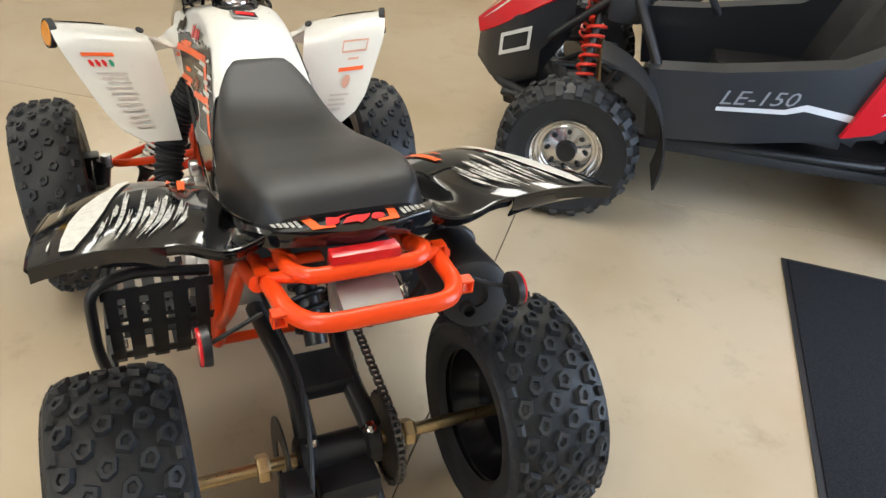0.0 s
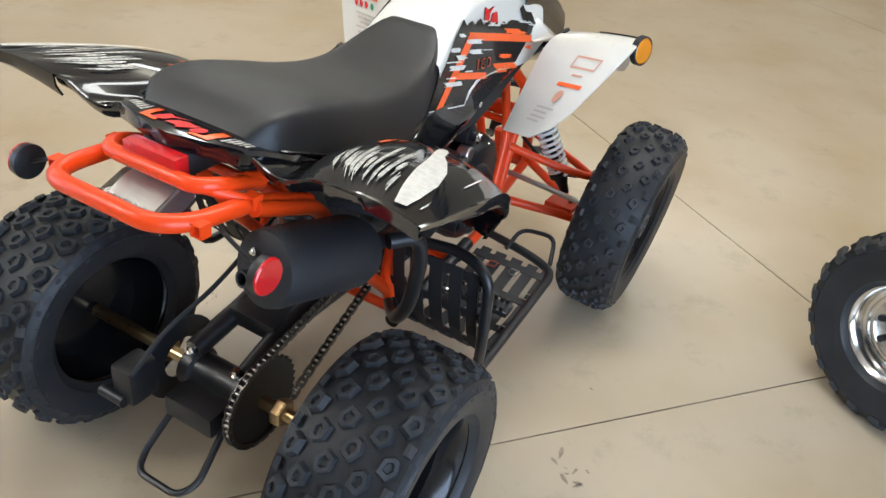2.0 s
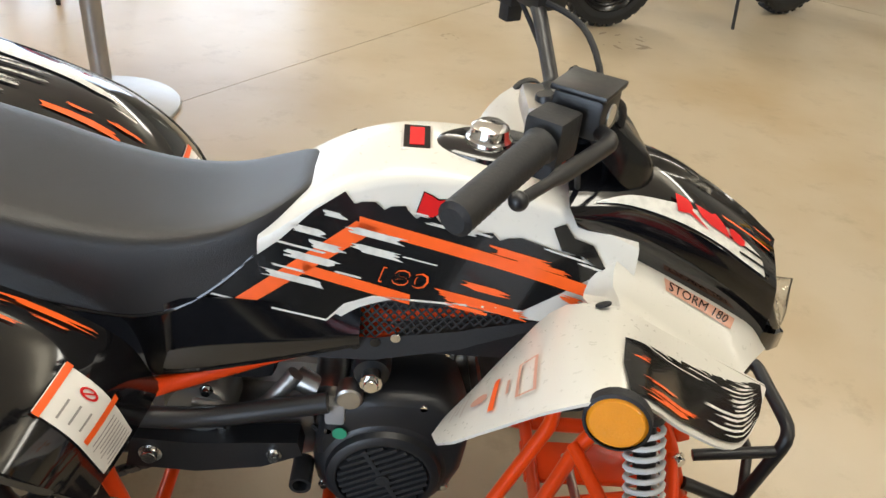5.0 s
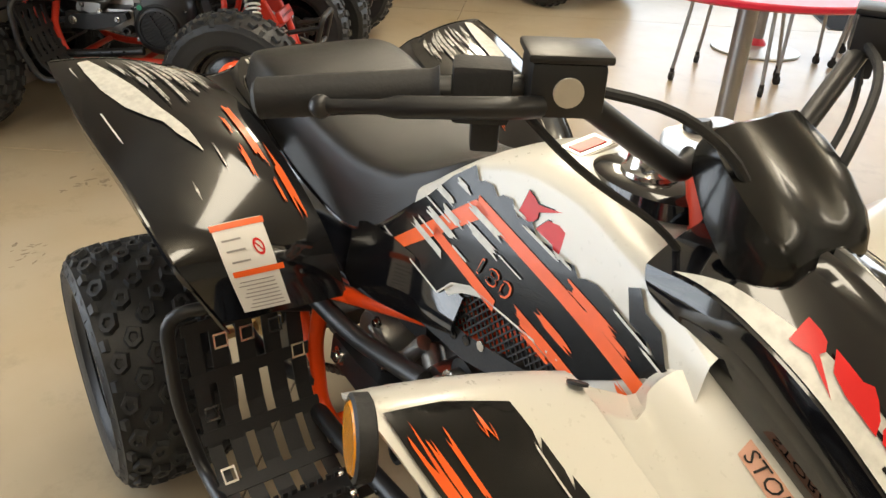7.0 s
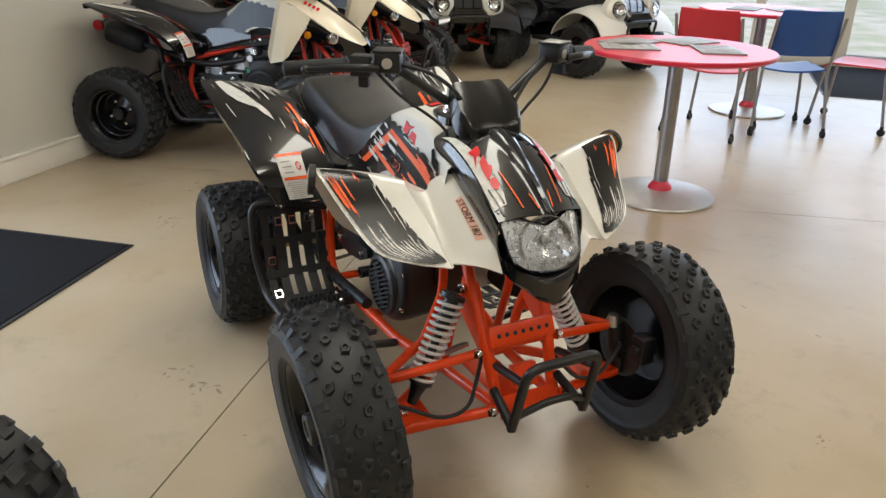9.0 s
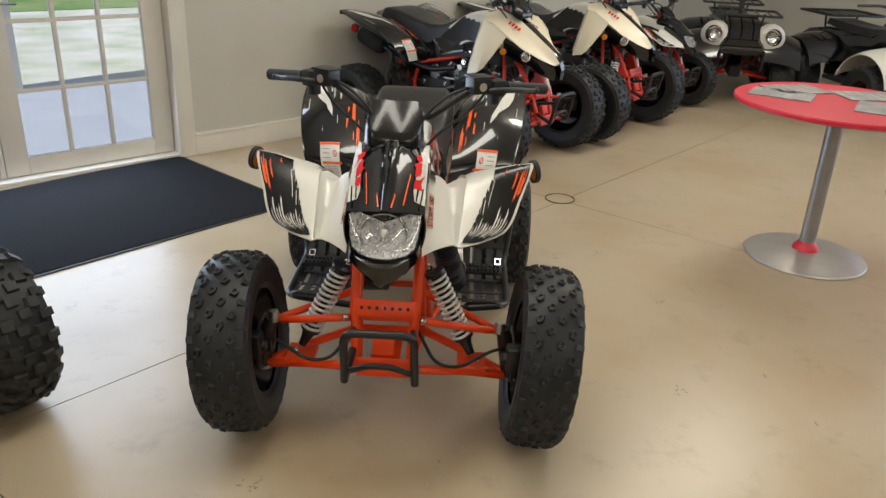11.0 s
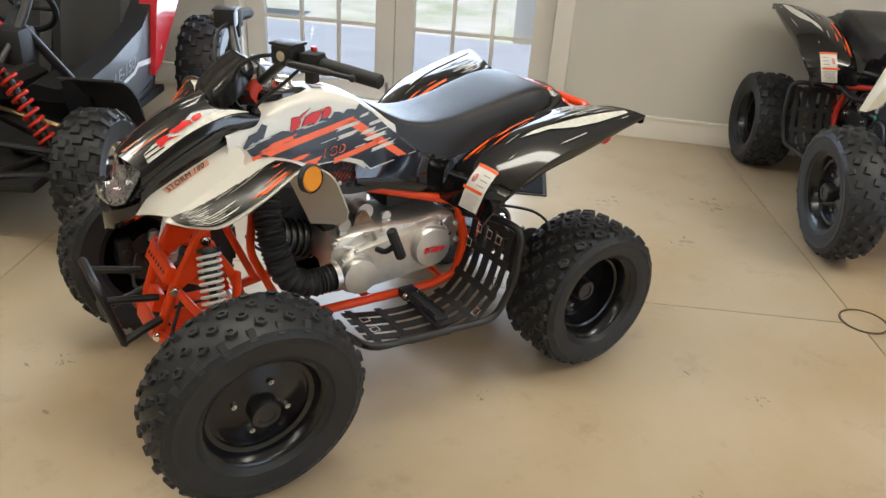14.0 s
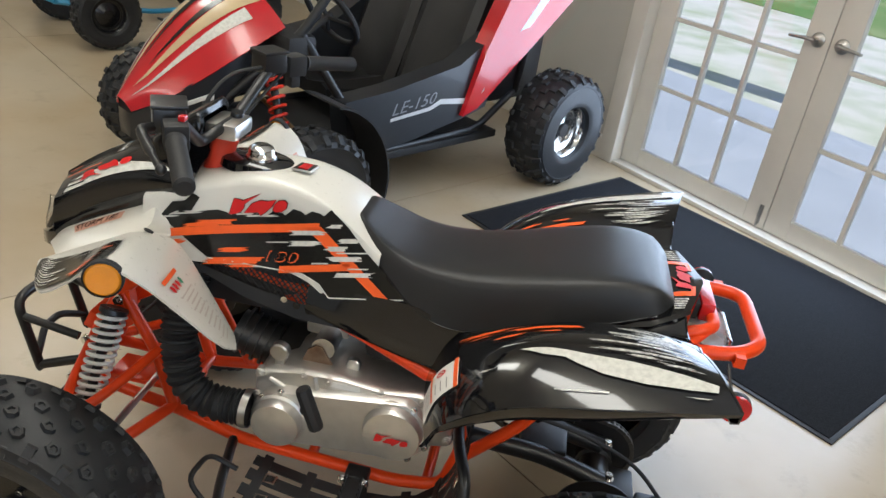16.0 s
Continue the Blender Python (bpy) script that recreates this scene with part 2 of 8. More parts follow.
def sheet(bm, grid, thick):
    """A curved panel of a given thickness through a grid of points; the thickness goes to the back."""
    G = [[Vector(p) for p in row] for row in grid]
    nr, nc = len(G), len(G[0])
    top, bot = [], []
    for i in range(nr):
        rt, rb = [], []
        for j in range(nc):
            du = G[min(i + 1, nr - 1)][j] - G[max(i - 1, 0)][j]
            dv = G[i][min(j + 1, nc - 1)] - G[i][max(j - 1, 0)]
            nn = du.cross(dv)
            nn = nn.normalized() if nn.length > 1e-9 else Vector((0, 0, 1))
            rt.append(bm.verts.new(G[i][j]))
            rb.append(bm.verts.new(G[i][j] - nn * thick))
        top.append(rt)
        bot.append(rb)
    for i in range(nr - 1):
        for j in range(nc - 1):
            bm.faces.new((top[i][j], top[i + 1][j], top[i + 1][j + 1], top[i][j + 1]))
            bm.faces.new((bot[i][j], bot[i][j + 1], bot[i + 1][j + 1], bot[i + 1][j]))
    for i in range(nr - 1):
        bm.faces.new((top[i][0], bot[i][0], bot[i + 1][0], top[i + 1][0]))
        bm.faces.new((top[i][-1], top[i + 1][-1], bot[i + 1][-1], bot[i][-1]))
    for j in range(nc - 1):
        bm.faces.new((top[0][j], top[0][j + 1], bot[0][j + 1], bot[0][j]))
        bm.faces.new((top[-1][j], bot[-1][j], bot[-1][j + 1], top[-1][j + 1]))
    bmesh.ops.remove_doubles(bm, verts=bm.verts, dist=1e-5)
    bmesh.ops.recalc_face_normals(bm, faces=bm.faces)
    return bm


def interp(table, x):
    """Smooth interpolation in a table of (x, value...)."""
    t = sorted(table)
    if x <= t[0][0]:
        return t[0][1:] if len(t[0]) > 2 else t[0][1]
    if x >= t[-1][0]:
        return t[-1][1:] if len(t[0]) > 2 else t[-1][1]
    i = max(k for k in range(len(t)) if t[k][0] <= x)
    i = min(i, len(t) - 2)
    h = t[i + 1][0] - t[i][0]
    s = (x - t[i][0]) / h

    def slope(k, q):
        if 0 < k < len(t) - 1:
            return (t[k + 1][q] - t[k - 1][q]) / (t[k + 1][0] - t[k - 1][0])
        k2 = min(k, len(t) - 2)
        return (t[k2 + 1][q] - t[k2][q]) / (t[k2 + 1][0] - t[k2][0])

    out = []
    for q in range(1, len(t[0])):
        p0, p1, m0, m1 = t[i][q], t[i + 1][q], slope(i, q) * h, slope(i + 1, q) * h
        out.append((2 * s**3 - 3 * s**2 + 1) * p0 + (s**3 - 2 * s**2 + s) * m0 + (-2 * s**3 + 3 * s**2) * p1 + (s**3 - s**2) * m1)
    return tuple(out) if len(out) > 1 else out[0]


def flat_patch(bm, poly, mapf, cell=0.025, depth=0):
    """A thin graphic: a polygon (a, b) laid on a surface by mapf."""
    b2 = bmesh.new()
    vs = [b2.verts.new((a, b, 0)) for a, b in poly]
    try:
        f = b2.faces.new(vs)
    except ValueError:
        b2.free()
        return
    bmesh.ops.triangulate(b2, faces=[f])
    for _ in range(6):
        es = [e for e in b2.edges if e.calc_length() > cell]
        if not es:
            break
        bmesh.ops.subdivide_edges(b2, edges=es, cuts=1, use_grid_fill=False)
        bmesh.ops.triangulate(b2, faces=b2.faces)
    mp = {v: bm.verts.new(mapf(v.co.x, v.co.y)) for v in b2.verts}
    for f in b2.faces:
        try:
            bm.faces.new([mp[v] for v in f.verts])
        except ValueError:
            pass
    b2.free()


def text_mesh(bm, body, mapf, size, slant=0.0, x0=0.0, y0=0.0, flip=1, stretch=1.0):
    """Lettering in the built-in font, laid on a surface by mapf(a, b)."""
    cu = bpy.data.curves.new("lettering", "FONT")
    cu.body, cu.size, cu.shear = body, size, slant
    cu.resolution_u = 2
    tmp = bpy.data.objects.new("lettering", cu)
    scene.collection.objects.link(tmp)
    dg = bpy.context.evaluated_depsgraph_get()
    me = bpy.data.meshes.new_from_object(tmp.evaluated_get(dg))
    vs = [bm.verts.new(mapf(x0 + flip * v.co.x * stretch, y0 + v.co.y)) for v in me.vertices]
    for p in me.polygons:
        try:
            bm.faces.new([vs[i] for i in p.vertices])
        except ValueError:
            pass
    bpy.data.objects.remove(tmp)
    bpy.data.curves.remove(cu)
    bpy.data.meshes.remove(me)


# ---- the room ----
def room_box(name, a0, a1, v0, v1, z0, z1, material, bev=0.0, parent=None, label="", kind="structure", category=""):
    bm = bmesh.new()
    box(bm, a0, a1, v0, v1, z0, z1, bev)
    for v in bm.verts:
        v.co = ROOM @ v.co
    ob = part(name, bm, material, parent, label, smooth=bool(bev))
    if parent is None:
        tagged(ob, label, category, "", kind)
    return ob


V0 = -2.64          # the inner face of the door wall
D0, D1, DH = -0.38, 1.62, 2.12
room_box("subfloor", -7.4, 7.4, -2.8, 8.2, -0.3, -0.006, JOINT, label="dark fill in the concrete floor joints", category="floor")

# concrete slabs between sawn joints; local x runs along the joint past the drain
FL = Matrix.Translation((-1.66, 0.81, 0)) @ Matrix(((math.cos(radians(-39.8)), math.cos(radians(53.2)), 0, 0), (math.sin(radians(-39.8)), math.sin(radians(53.2)), 0, 0), (0, 0, 1, 0), (0, 0, 0, 1)))


def slabs():
    floor = tagged(new("floor"), "tan polished concrete showroom floor with sawn joints", "floor", "", "structure")
    xs = [-12, -3.22, 0, 3.22, 6.44, 16]
    ys = [-9, 0, 6.2, 16]
    g = 0.0023
    lo, hi = (-7.4, -2.64), (7.4, 8.2)
    inv = ROOM.inverted() @ FL
    for i in range(len(xs) - 1):
        for j in range(len(ys) - 1):
            bm = bmesh.new()
            box(bm, xs[i] + g, xs[i + 1] - g, ys[j] + g, ys[j + 1] - g, -0.02, 0)
            for v in bm.verts:
                v.co = inv @ v.co
            for co, no in (((lo[0], 0, 0), (-1, 0, 0)), ((hi[0], 0, 0), (1, 0, 0)), ((0, lo[1], 0), (0, -1, 0)), ((0, hi[1], 0), (0, 1, 0))):
                bmesh.ops.bisect_plane(bm, geom=bm.verts[:] + bm.edges[:] + bm.faces[:], plane_co=co, plane_no=no, clear_outer=True)
            if len(bm.faces) < 2:
                bm.free()
                continue
            for v in bm.verts:
                v.co = ROOM @ v.co
            part("slab", bm, FLOOR, floor, smooth=False)
    return floor


slabs()

# a round cleanout cover where two joints meet
bm = bmesh.new()
lathe(bm, [(0, 0.004), (0.078, 0.004), (0.082, 0.0005)], (-1.69, 0.805, 0), (0, 0, 1), 32)
cover = tagged(part("cleanout_cover", bm, FLOOR), "round concrete-coloured cleanout cover set in the floor", "floor drain")
bm = bmesh.new()
lathe(bm, [(0.082, 0.001), (0.082, 0.005), (0.089, 0.005), (0.089, 0.001)], (-1.69, 0.805, 0), (0, 0, 1), 32)
part("ring", bm, JOINT, cover, "dark rim of the cover")

# door wall in three pieces, with the double door between
room_box("wall_door_side_a", -7.4, D0 - 0.11, V0 - 0.16, V0, 0, 3.2, WALL, label="greige painted plaster wall behind the parked quads", category="wall")
room_box("wall_door_side_b", D1 + 0.11, 7.4, V0 - 0.16, V0, 0, 3.2, WALL, label="greige painted plaster wall behind the buggy", category="wall")
room_box("wall_door_head", D0 - 0.11, D1 + 0.11, V0 - 0.16, V0, DH + 0.11, 3.2, WALL, label="greige painted wall over the glass doors", category="wall")
room_box("wall_far", 7.4, 7.56, -2.8, 8.2, 0, 3.2, WALL, label="greige painted end wall", category="wall")
room_box("wall_back", -7.4, 7.4, 8.2, 8.36, 0, 3.2, WALL, label="greige painted back wall", category="wall")
room_box("ceiling", -7.56, 7.56, -2.8, 8.36, 3.2, 3.3, CEIL, label="off-white flat ceiling", category="ceiling")
for k, (a0, a1) in enumerate(((-7.4, D0 - 0.11), (D1 + 0.11, 7.4))):
    room_box("baseboard", a0, a1, V0, V0 + 0.018, 0, 0.125, TRIM, 0.004, label="cream painted baseboard along the wall", category="baseboard")
    room_box("baseboard_cap", a0, a1, V0, V0 + 0.028, 0.125, 0.145, TRIM, 0.006, label="moulded top edge of the cream baseboard", category="baseboard")
# the window wall: a glazed storefront
for a0, v0, v1, z0, z1 in ((0, -2.8, 0.2, 0, 3.2), (0, 5.6, 8.36, 0, 3.2), (0, 0.2, 5.6, 2.6, 3.2)):
    room_box("wall_window_side", -7.56, -7.4, v0, v1, z0, z1, WALL, label="greige painted wall around the storefront glazing", category="wall")
glaz = tagged(new("window_1"), "white-framed storefront glazing with doors, bright outside", "window", "", "structure")
for v in (0.22, 1.35, 2.25, 3.15, 4.3, 5.56):
    room_box("frame_post", -7.52, -7.44, v - 0.05, v + 0.05, 0, 2.6, TRIM, 0.004, glaz)
for z in (0.04, 1.02, 2.12, 2.56):
    room_box("frame_rail", -7.515, -7.445, 0.2, 5.6, z - 0.05, z + 0.05, TRIM, 0.004, glaz)
gp = room_box("pane", -7.484, -7.476, 0.25, 5.55, 0.05, 2.55, PANE, 0, glaz)
gp.visible_shadow = False


# the double glass door
def french_doors():
    root = tagged(new("door_1"), "white double french door with divided glass panes, closed", "door", "", "structure")
    for a in (D0 - 0.11, D1):
        room_box("jamb", a, a + 0.11, V0 - 0.16, V0 + 0.02, 0, DH + 0.11, TRIM, 0.008, root)
    room_box("head_casing", D0, D1, V0 - 0.16, V0 + 0.018, DH, DH + 0.11, TRIM, 0.008, root)
    room_box("threshold", D0, D1, V0 - 0.16, V0 + 0.01, 0, 0.025, TRIM, 0.006, root)
    mid = (D0 + D1) / 2
    t0, t1 = V0 - 0.105, V0 - 0.06
    for (a0, a1, hs) in ((D0 + 0.004, mid - 0.002, 1), (mid + 0.002, D1 - 0.004, -1)):
        bm = bmesh.new()
        st, rb, rt = 0.125, 0.10, 0.115
        box(bm, a0, a0 + st, t0, t1, 0.03, DH - 0.005, 0.004)
        box(bm, a1 - st, a1, t0, t1, 0.03, DH - 0.005, 0.004)
        box(bm, a0 + st, a1 - st, t0 + 0.001, t1 - 0.001, 0.03, 0.03 + rb, 0.003)
        box(bm, a0 + st, a1 - st, t0 + 0.001, t1 - 0.001, DH - rt, DH - 0.005, 0.003)
        for v in bm.verts:
            v.co = ROOM @ v.co
        leaf = part("leaf", bm, TRIM, root)
        g0, g1, z0, z1 = a0 + st, a1 - st, 0.03 + rb, DH - rt
        nx, nz = 3, 5
        for i in range(1, nx):
            x = g0 + (g1 - g0) * i / nx
            room_box("muntin", x - 0.011, x + 0.011, t0 + 0.006, t1 - 0.006, z0, z1, TRIM, 0.004, leaf)
        for k in range(1, nz):
            z = z0 + (z1 - z0) * k / nz
            room_box("muntin", g0, g1, t0 + 0.008, t1 - 0.008, z - 0.011, z + 0.011, TRIM, 0.004, leaf)
        for i in range(nx):
            for k in range(nz):
                x0, x1 = g0 + (g1 - g0) * i / nx, g0 + (g1 - g0) * (i + 1) / nx
                y0, y1 = z0 + (z1 - z0) * k / nz, z0 + (z1 - z0) * (k + 1) / nz
                p = room_box("pane", x0 + 0.004, x1 - 0.004, (t0 + t1) / 2 - 0.002, (t0 + t1) / 2 + 0.002, y0 + 0.004, y1 - 0.004, PANE, 0, leaf)
                p.visible_shadow = False
        ha = mid + (-0.06 if hs > 0 else 0.06)
        bm = bmesh.new()
        lathe(bm, [(0, 0), (0.034, 0), (0.034, 0.006), (0.024, 0.014), (0.012, 0.018), (0.012, 0.05), (0, 0.05)], (ha, t1, 0.98), (0, 1, 0), 24)
        tube(bm, rnd([(ha, t1 + 0.045, 0.98), (ha - hs * 0.03, t1 + 0.052, 0.982), (ha - hs * 0.12, t1 + 0.05, 0.975)], 0.02), [0.009] * 6 + [0.007], 10)
        for v in bm.verts:
            v.co = ROOM @ v.co
        part("handle", bm, STEEL, leaf, "brushed nickel lever handle")
        if hs < 0:
            bm = bmesh.new()
            box(bm, mid + 0.030, mid + 0.052, t1, t1 + 0.004, 0.05, 0.15, 0.001)
            tube(bm, [(mid + 0.041, t1 + 0.009, 0.035), (mid + 0.041, t1 + 0.009, 0.145)], 0.006, 10)
            box(bm, mid + 0.034, mid + 0.048, t1, t1 + 0.016, 0.09, 0.105, 0.002)
            for v in bm.verts:
                v.co = ROOM @ v.co
            part("flush_bolt", bm, STEEL, leaf, "small steel bolt at the door's foot")
    return root


french_doors()


def entrance_mat(a, v, w, d, turn):
    M = ROOM @ pose(a, v, 0, 0, 0, turn)
    bm = bmesh.new()
    box(bm, -w / 2 + 0.02, w / 2 - 0.02, -d / 2 + 0.02, d / 2 - 0.02, 0.001, 0.0095, 0.002)
    ob = tagged(part("entrance_mat", bm, MAT_RUBBER), "charcoal ribbed entrance mat lying before the glass doors", "door mat")
    ob.matrix_basis = M
    bm = bmesh.new()
    for x0, x1, y0, y1 in ((-w / 2, w / 2, -d / 2, -d / 2 + 0.02), (-w / 2, w / 2, d / 2 - 0.02, d / 2), (-w / 2, -w / 2 + 0.02, -d / 2 + 0.02, d / 2 - 0.02), (w / 2 - 0.02, w / 2, -d / 2 + 0.02, d / 2 - 0.02)):
        box(bm, x0, x1, y0, y1, 0.0005, 0.006, 0.0015)
    part("border", bm, MAT_EDGE, ob, "smooth black rubber border")
    return ob


entrance_mat(0.47, -1.99, 1.83, 1.22, 5)

# outside: porch slab, sunlit ground, grass and a far hedge of trees
OUT_SLAB = mat("porch_concrete", (0.42, 0.43, 0.455), 0.8, scale=3, bump=0.2, bscale=60)
OUT_SAND = mat("pale_sandy_ground", (0.66, 0.61, 0.52), 0.95, col2=(0.30, 0.36, 0.15), scale=1.6, bump=0.6, bscale=14, amount=0.8)
OUT_GRASS = mat("lawn", (0.12, 0.22, 0.04), 0.95, col2=(0.36, 0.36, 0.17), scale=0.7, bump=0.8, bscale=30, amount=0.8)
LEAVES = mat("leaves", (0.05, 0.10, 0.025), 0.8, col2=(0.10, 0.16, 0.04), scale=2, bump=0.4)
BARK = mat("bark", (0.12, 0.09, 0.065), 0.9, bump=0.6)
room_box("pavement", -60, 60, -5.2, V0 - 0.16, -0.2, -0.03, OUT_SLAB, label="grey concrete porch outside the glass doors", category="pavement")
for ca in (-3.6, -0.07, 4.6):
    room_box("porch_column", ca - 0.17, ca + 0.17, -5.62, -5.28, -0.06, 3.1, TRIM, 0.006, label="white square porch column outside the doors", category="column")
room_box("ground", -400, 400, -400, 400, -0.5, -0.21, OUT_SAND, label="pale sandy ground outside", category="ground")
room_box("sandy_strip", -60, 60, -11, -5.2, -0.208, -0.06, OUT_SAND, label="pale sandy driveway outside", category="ground")
room_box("lawn", -90, 90, -60, -11, -0.206, -0.05, OUT_GRASS, label="patchy green and dry lawn outside", category="lawn")
rt = random.Random(5)
for k in range(14):
    a, v = -45 + k * 7 + rt.uniform(-2, 2), -42 + rt.uniform(-6, 4)
    tr = tagged(new("tree"), "green leafy tree far outside", "tree", "trees outside")
    bm = bmesh.new()
    tube(bm, [ROOM @ Vector((a, v, -0.1)), ROOM @ Vector((a + 0.2, v, 2.5)), ROOM @ Vector((a, v, 5.0))], [0.28, 0.2, 0.08], 8)
    part("trunk", bm, BARK, tr)
    bm = bmesh.new()
    for _ in range(420):
        th, ph, q = rt.uniform(0, 6.28), rt.uniform(-0.5, 1.5), rt.uniform(0.35, 1) ** 0.6
        p = Vector((a + 3.0 * q * math.cos(th) * math.cos(ph), v + 3.0 * q * math.sin(th) * math.cos(ph), 4.6 + 2.6 * q * math.sin(ph)))
        d1 = Vector((rt.uniform(-1, 1), rt.uniform(-1, 1), rt.uniform(-1, 1))).normalized() * 0.35
        d2 = d1.orthogonal().normalized() * 0.25
        bm.faces.new([bm.verts.new(ROOM @ (p + e)) for e in (-d1, d2, d1, -d2)])
    part("crown", bm, LEAVES, tr)


# ---- wheels ----
def knob(bm, c, t, a, n, st, sa, h, hollow=True, lean=0.0):
    """One tread block: c on the carcass, t and a its directions in the surface, n outwards."""
    shape = [(-0.5, -0.34), (-0.5, 0.34), (0.12, 0.5), (0.5, 0.16), (0.5, -0.16), (0.12, -0.5)]
    if not hollow:
        shape = [(-0.5, -0.5), (-0.5, 0.5), (0.5, 0.5), (0.5, -0.5)]
    base, top, inn, pit = [], [], [], []
    for p, q in shape:
        base.append(bm.verts.new(c + t * p * st * 1.12 + a * q * sa * 1.12 - n * 0.004))
        top.append(bm.verts.new(c + t * (p + lean) * st * 0.94 + a * q * sa * 0.94 + n * h))
        if hollow:
            inn.append(bm.verts.new(c + t * (p * 0.52) * st + a * q * 0.52 * sa + n * h))
            pit.append(bm.verts.new(c + t * (p * 0.4) * st + a * q * 0.4 * sa + n * h * 0.35))
    k = len(shape)
    for i in range(k):
        j = (i + 1) % k
        bm.faces.new((base[i], base[j], top[j], top[i]))
        if hollow:
            bm.faces.new((top[i], top[j], inn[j], inn[i]))
            bm.faces.new((inn[i], inn[j], pit[j], pit[i]))
    bm.faces.new(pit if hollow else top)


def wheel(parent, c, R, y0, y1, side, rim_r, knob_rows, hub_out, holes, rim_mat=None, simple=False, camber=0.0):
    """A knobbly tyre on a dished rim, its axle along y. side: +1 where the outer face looks to +y."""
    rim_mat = rim_mat or RIM
    cx, cz = c
    yc, w = (y0 + y1) / 2, (y1 - y0) / 2
    C = Vector((cx, yc, cz))
    s = side
    # dished steel rim with a centre plate
    bm = bmesh.new()
    out = w * 0.80
    pr = [(rim_r * 1.02, -out), (rim_r * 1.04, -out * 0.95), (rim_r * 0.97, -out * 0.86), (rim_r * 0.93, -out * 0.5), (rim_r * 0.80, -out * 0.2), (rim_r * 0.80, out * 0.25),
          (rim_r * 0.90, out * 0.55), (rim_r * 0.96, out * 0.86), (rim_r * 1.04, out * 0.95), (rim_r * 1.02, out), (rim_r * 0.965, out * 0.97), (rim_r * 0.90, out * 0.84),
          (rim_r * 0.86, out * 0.56), (rim_r * 0.85, out * 0.50), (rim_r * 0.80, out * 0.46), (rim_r * 0.775, out * hub_out + 0.010), (rim_r * 0.765, out * hub_out + 0.001), (rim_r * 0.70, out * hub_out), (rim_r * 0.66, out * hub_out + 0.004), (rim_r * 0.30, out * hub_out + 0.006), (rim_r * 0.26, out * hub_out + 0.010), (0, out * hub_out + 0.010),
          (0, out * hub_out - 0.01), (rim_r * 0.70, out * hub_out - 0.01), (rim_r * 0.76, -out * 0.2), (rim_r * 0.88, -out * 0.6), (rim_r * 0.92, -out * 0.9)]
    lathe(bm, pr, C, (0, s, 0), 20 if simple else 48)
    whl = part("wheel", bm, rim_mat, parent)
    # carcass
    bm = bmesh.new()
    prof = [(rim_r * 0.97, -0.80), (rim_r * 1.06, -0.885), (rim_r * 1.075, -0.93), (rim_r * 1.16, -0.970), (rim_r * 1.28, -0.995), (R * 0.81, -1.0), (R * 0.815, -1.010), (R * 0.83, -1.010), (R * 0.835, -0.992), (R * 0.905, -0.93), (R - 0.022, -0.74), (R - 0.014, -0.4), (R - 0.012, 0)]
    prof = prof + [(r, -h) for r, h in prof[-2::-1]]
    lathe(bm, [(r, h * w) for r, h in prof], C, (0, 1, 0), 24 if simple else 64)
    tyre = part("tyre", bm, RUBBER, whl, "black knobbly rubber tyre")
    # tread blocks
    bm = bmesh.new()
    for (h, num, st, sa, ht, ph, hol, rad, tilt) in knob_rows:
        if simple:
            num = int(num * 0.75)
        for k in range(num):
            th = 2 * math.pi * (k + ph) / num
            rdir = Vector((math.cos(th), 0, math.sin(th)))
            tdir = Vector((-math.sin(th), 0, math.cos(th))) * (1 if h > 0 else -1)
            ax = Vector((0, 1, 0))
            ca, sa_ = math.cos(tilt), math.sin(tilt) * (1 if h > 0 else -1)
            n = rdir * ca + ax * sa_
            a = ax * ca - rdir * sa_
            tw = 0.35 * (1 if h > 0 else -1) if hol else 0
            t2, a2 = tdir * math.cos(tw) + a * math.sin(tw), a * math.cos(tw) - tdir * math.sin(tw)
            knob(bm, C + rdir * (R * rad - 0.012) + ax * (h * w), t2, a2, n, st, sa, ht, hol and not simple)
    bmesh.ops.recalc_face_normals(bm, faces=bm.faces)
    part("tread", bm, KNOB, whl, "staggered hollow tread blocks", smooth=False)
    # hub and nuts
    hy = out * hub_out
    if holes:
        bm = bmesh.new()
        lathe(bm, [(0, 0.036), (rim_r * 0.14, 0.036), (rim_r * 0.15, 0.040), (rim_r * 0.215, 0.040), (rim_r * 0.235, 0.034), (rim_r * 0.24, 0.0)], C + Vector((0, s * (hy + 0.008), 0)), (0, s, 0), 24)
        part("hub_cap", bm, BLACK, whl, "black hub cap")
        bm = bmesh.new()
        for k in range(4):
            th = k * math.pi / 2 + 0.35
            p = C + Vector((math.cos(th) * rim_r * 0.44, s * (hy + 0.004), math.sin(th) * rim_r * 0.44))
            lathe(bm, [(0, 0.015), (0.0035, 0.015), (0.0045, 0.012), (0.0075, 0.012), (0.0085, 0.009), (0.0085, 0)], p, (0, s, 0), 6)
            if k == 0:
                part("wheel_nut", bm, CHROME, whl, "bright wheel nut")
            else:
                part("wheel_nut", bm, CHROME, whl)
            bm = bmesh.new()
        bm.free()
    if camber:
        M = Matrix.Translation(C) @ Matrix.Rotation(radians(camber), 4, "X") @ Matrix.Translation(-C)
        for ob in [whl] + list(whl.children):
            ob.data.transform(M)
    return whl


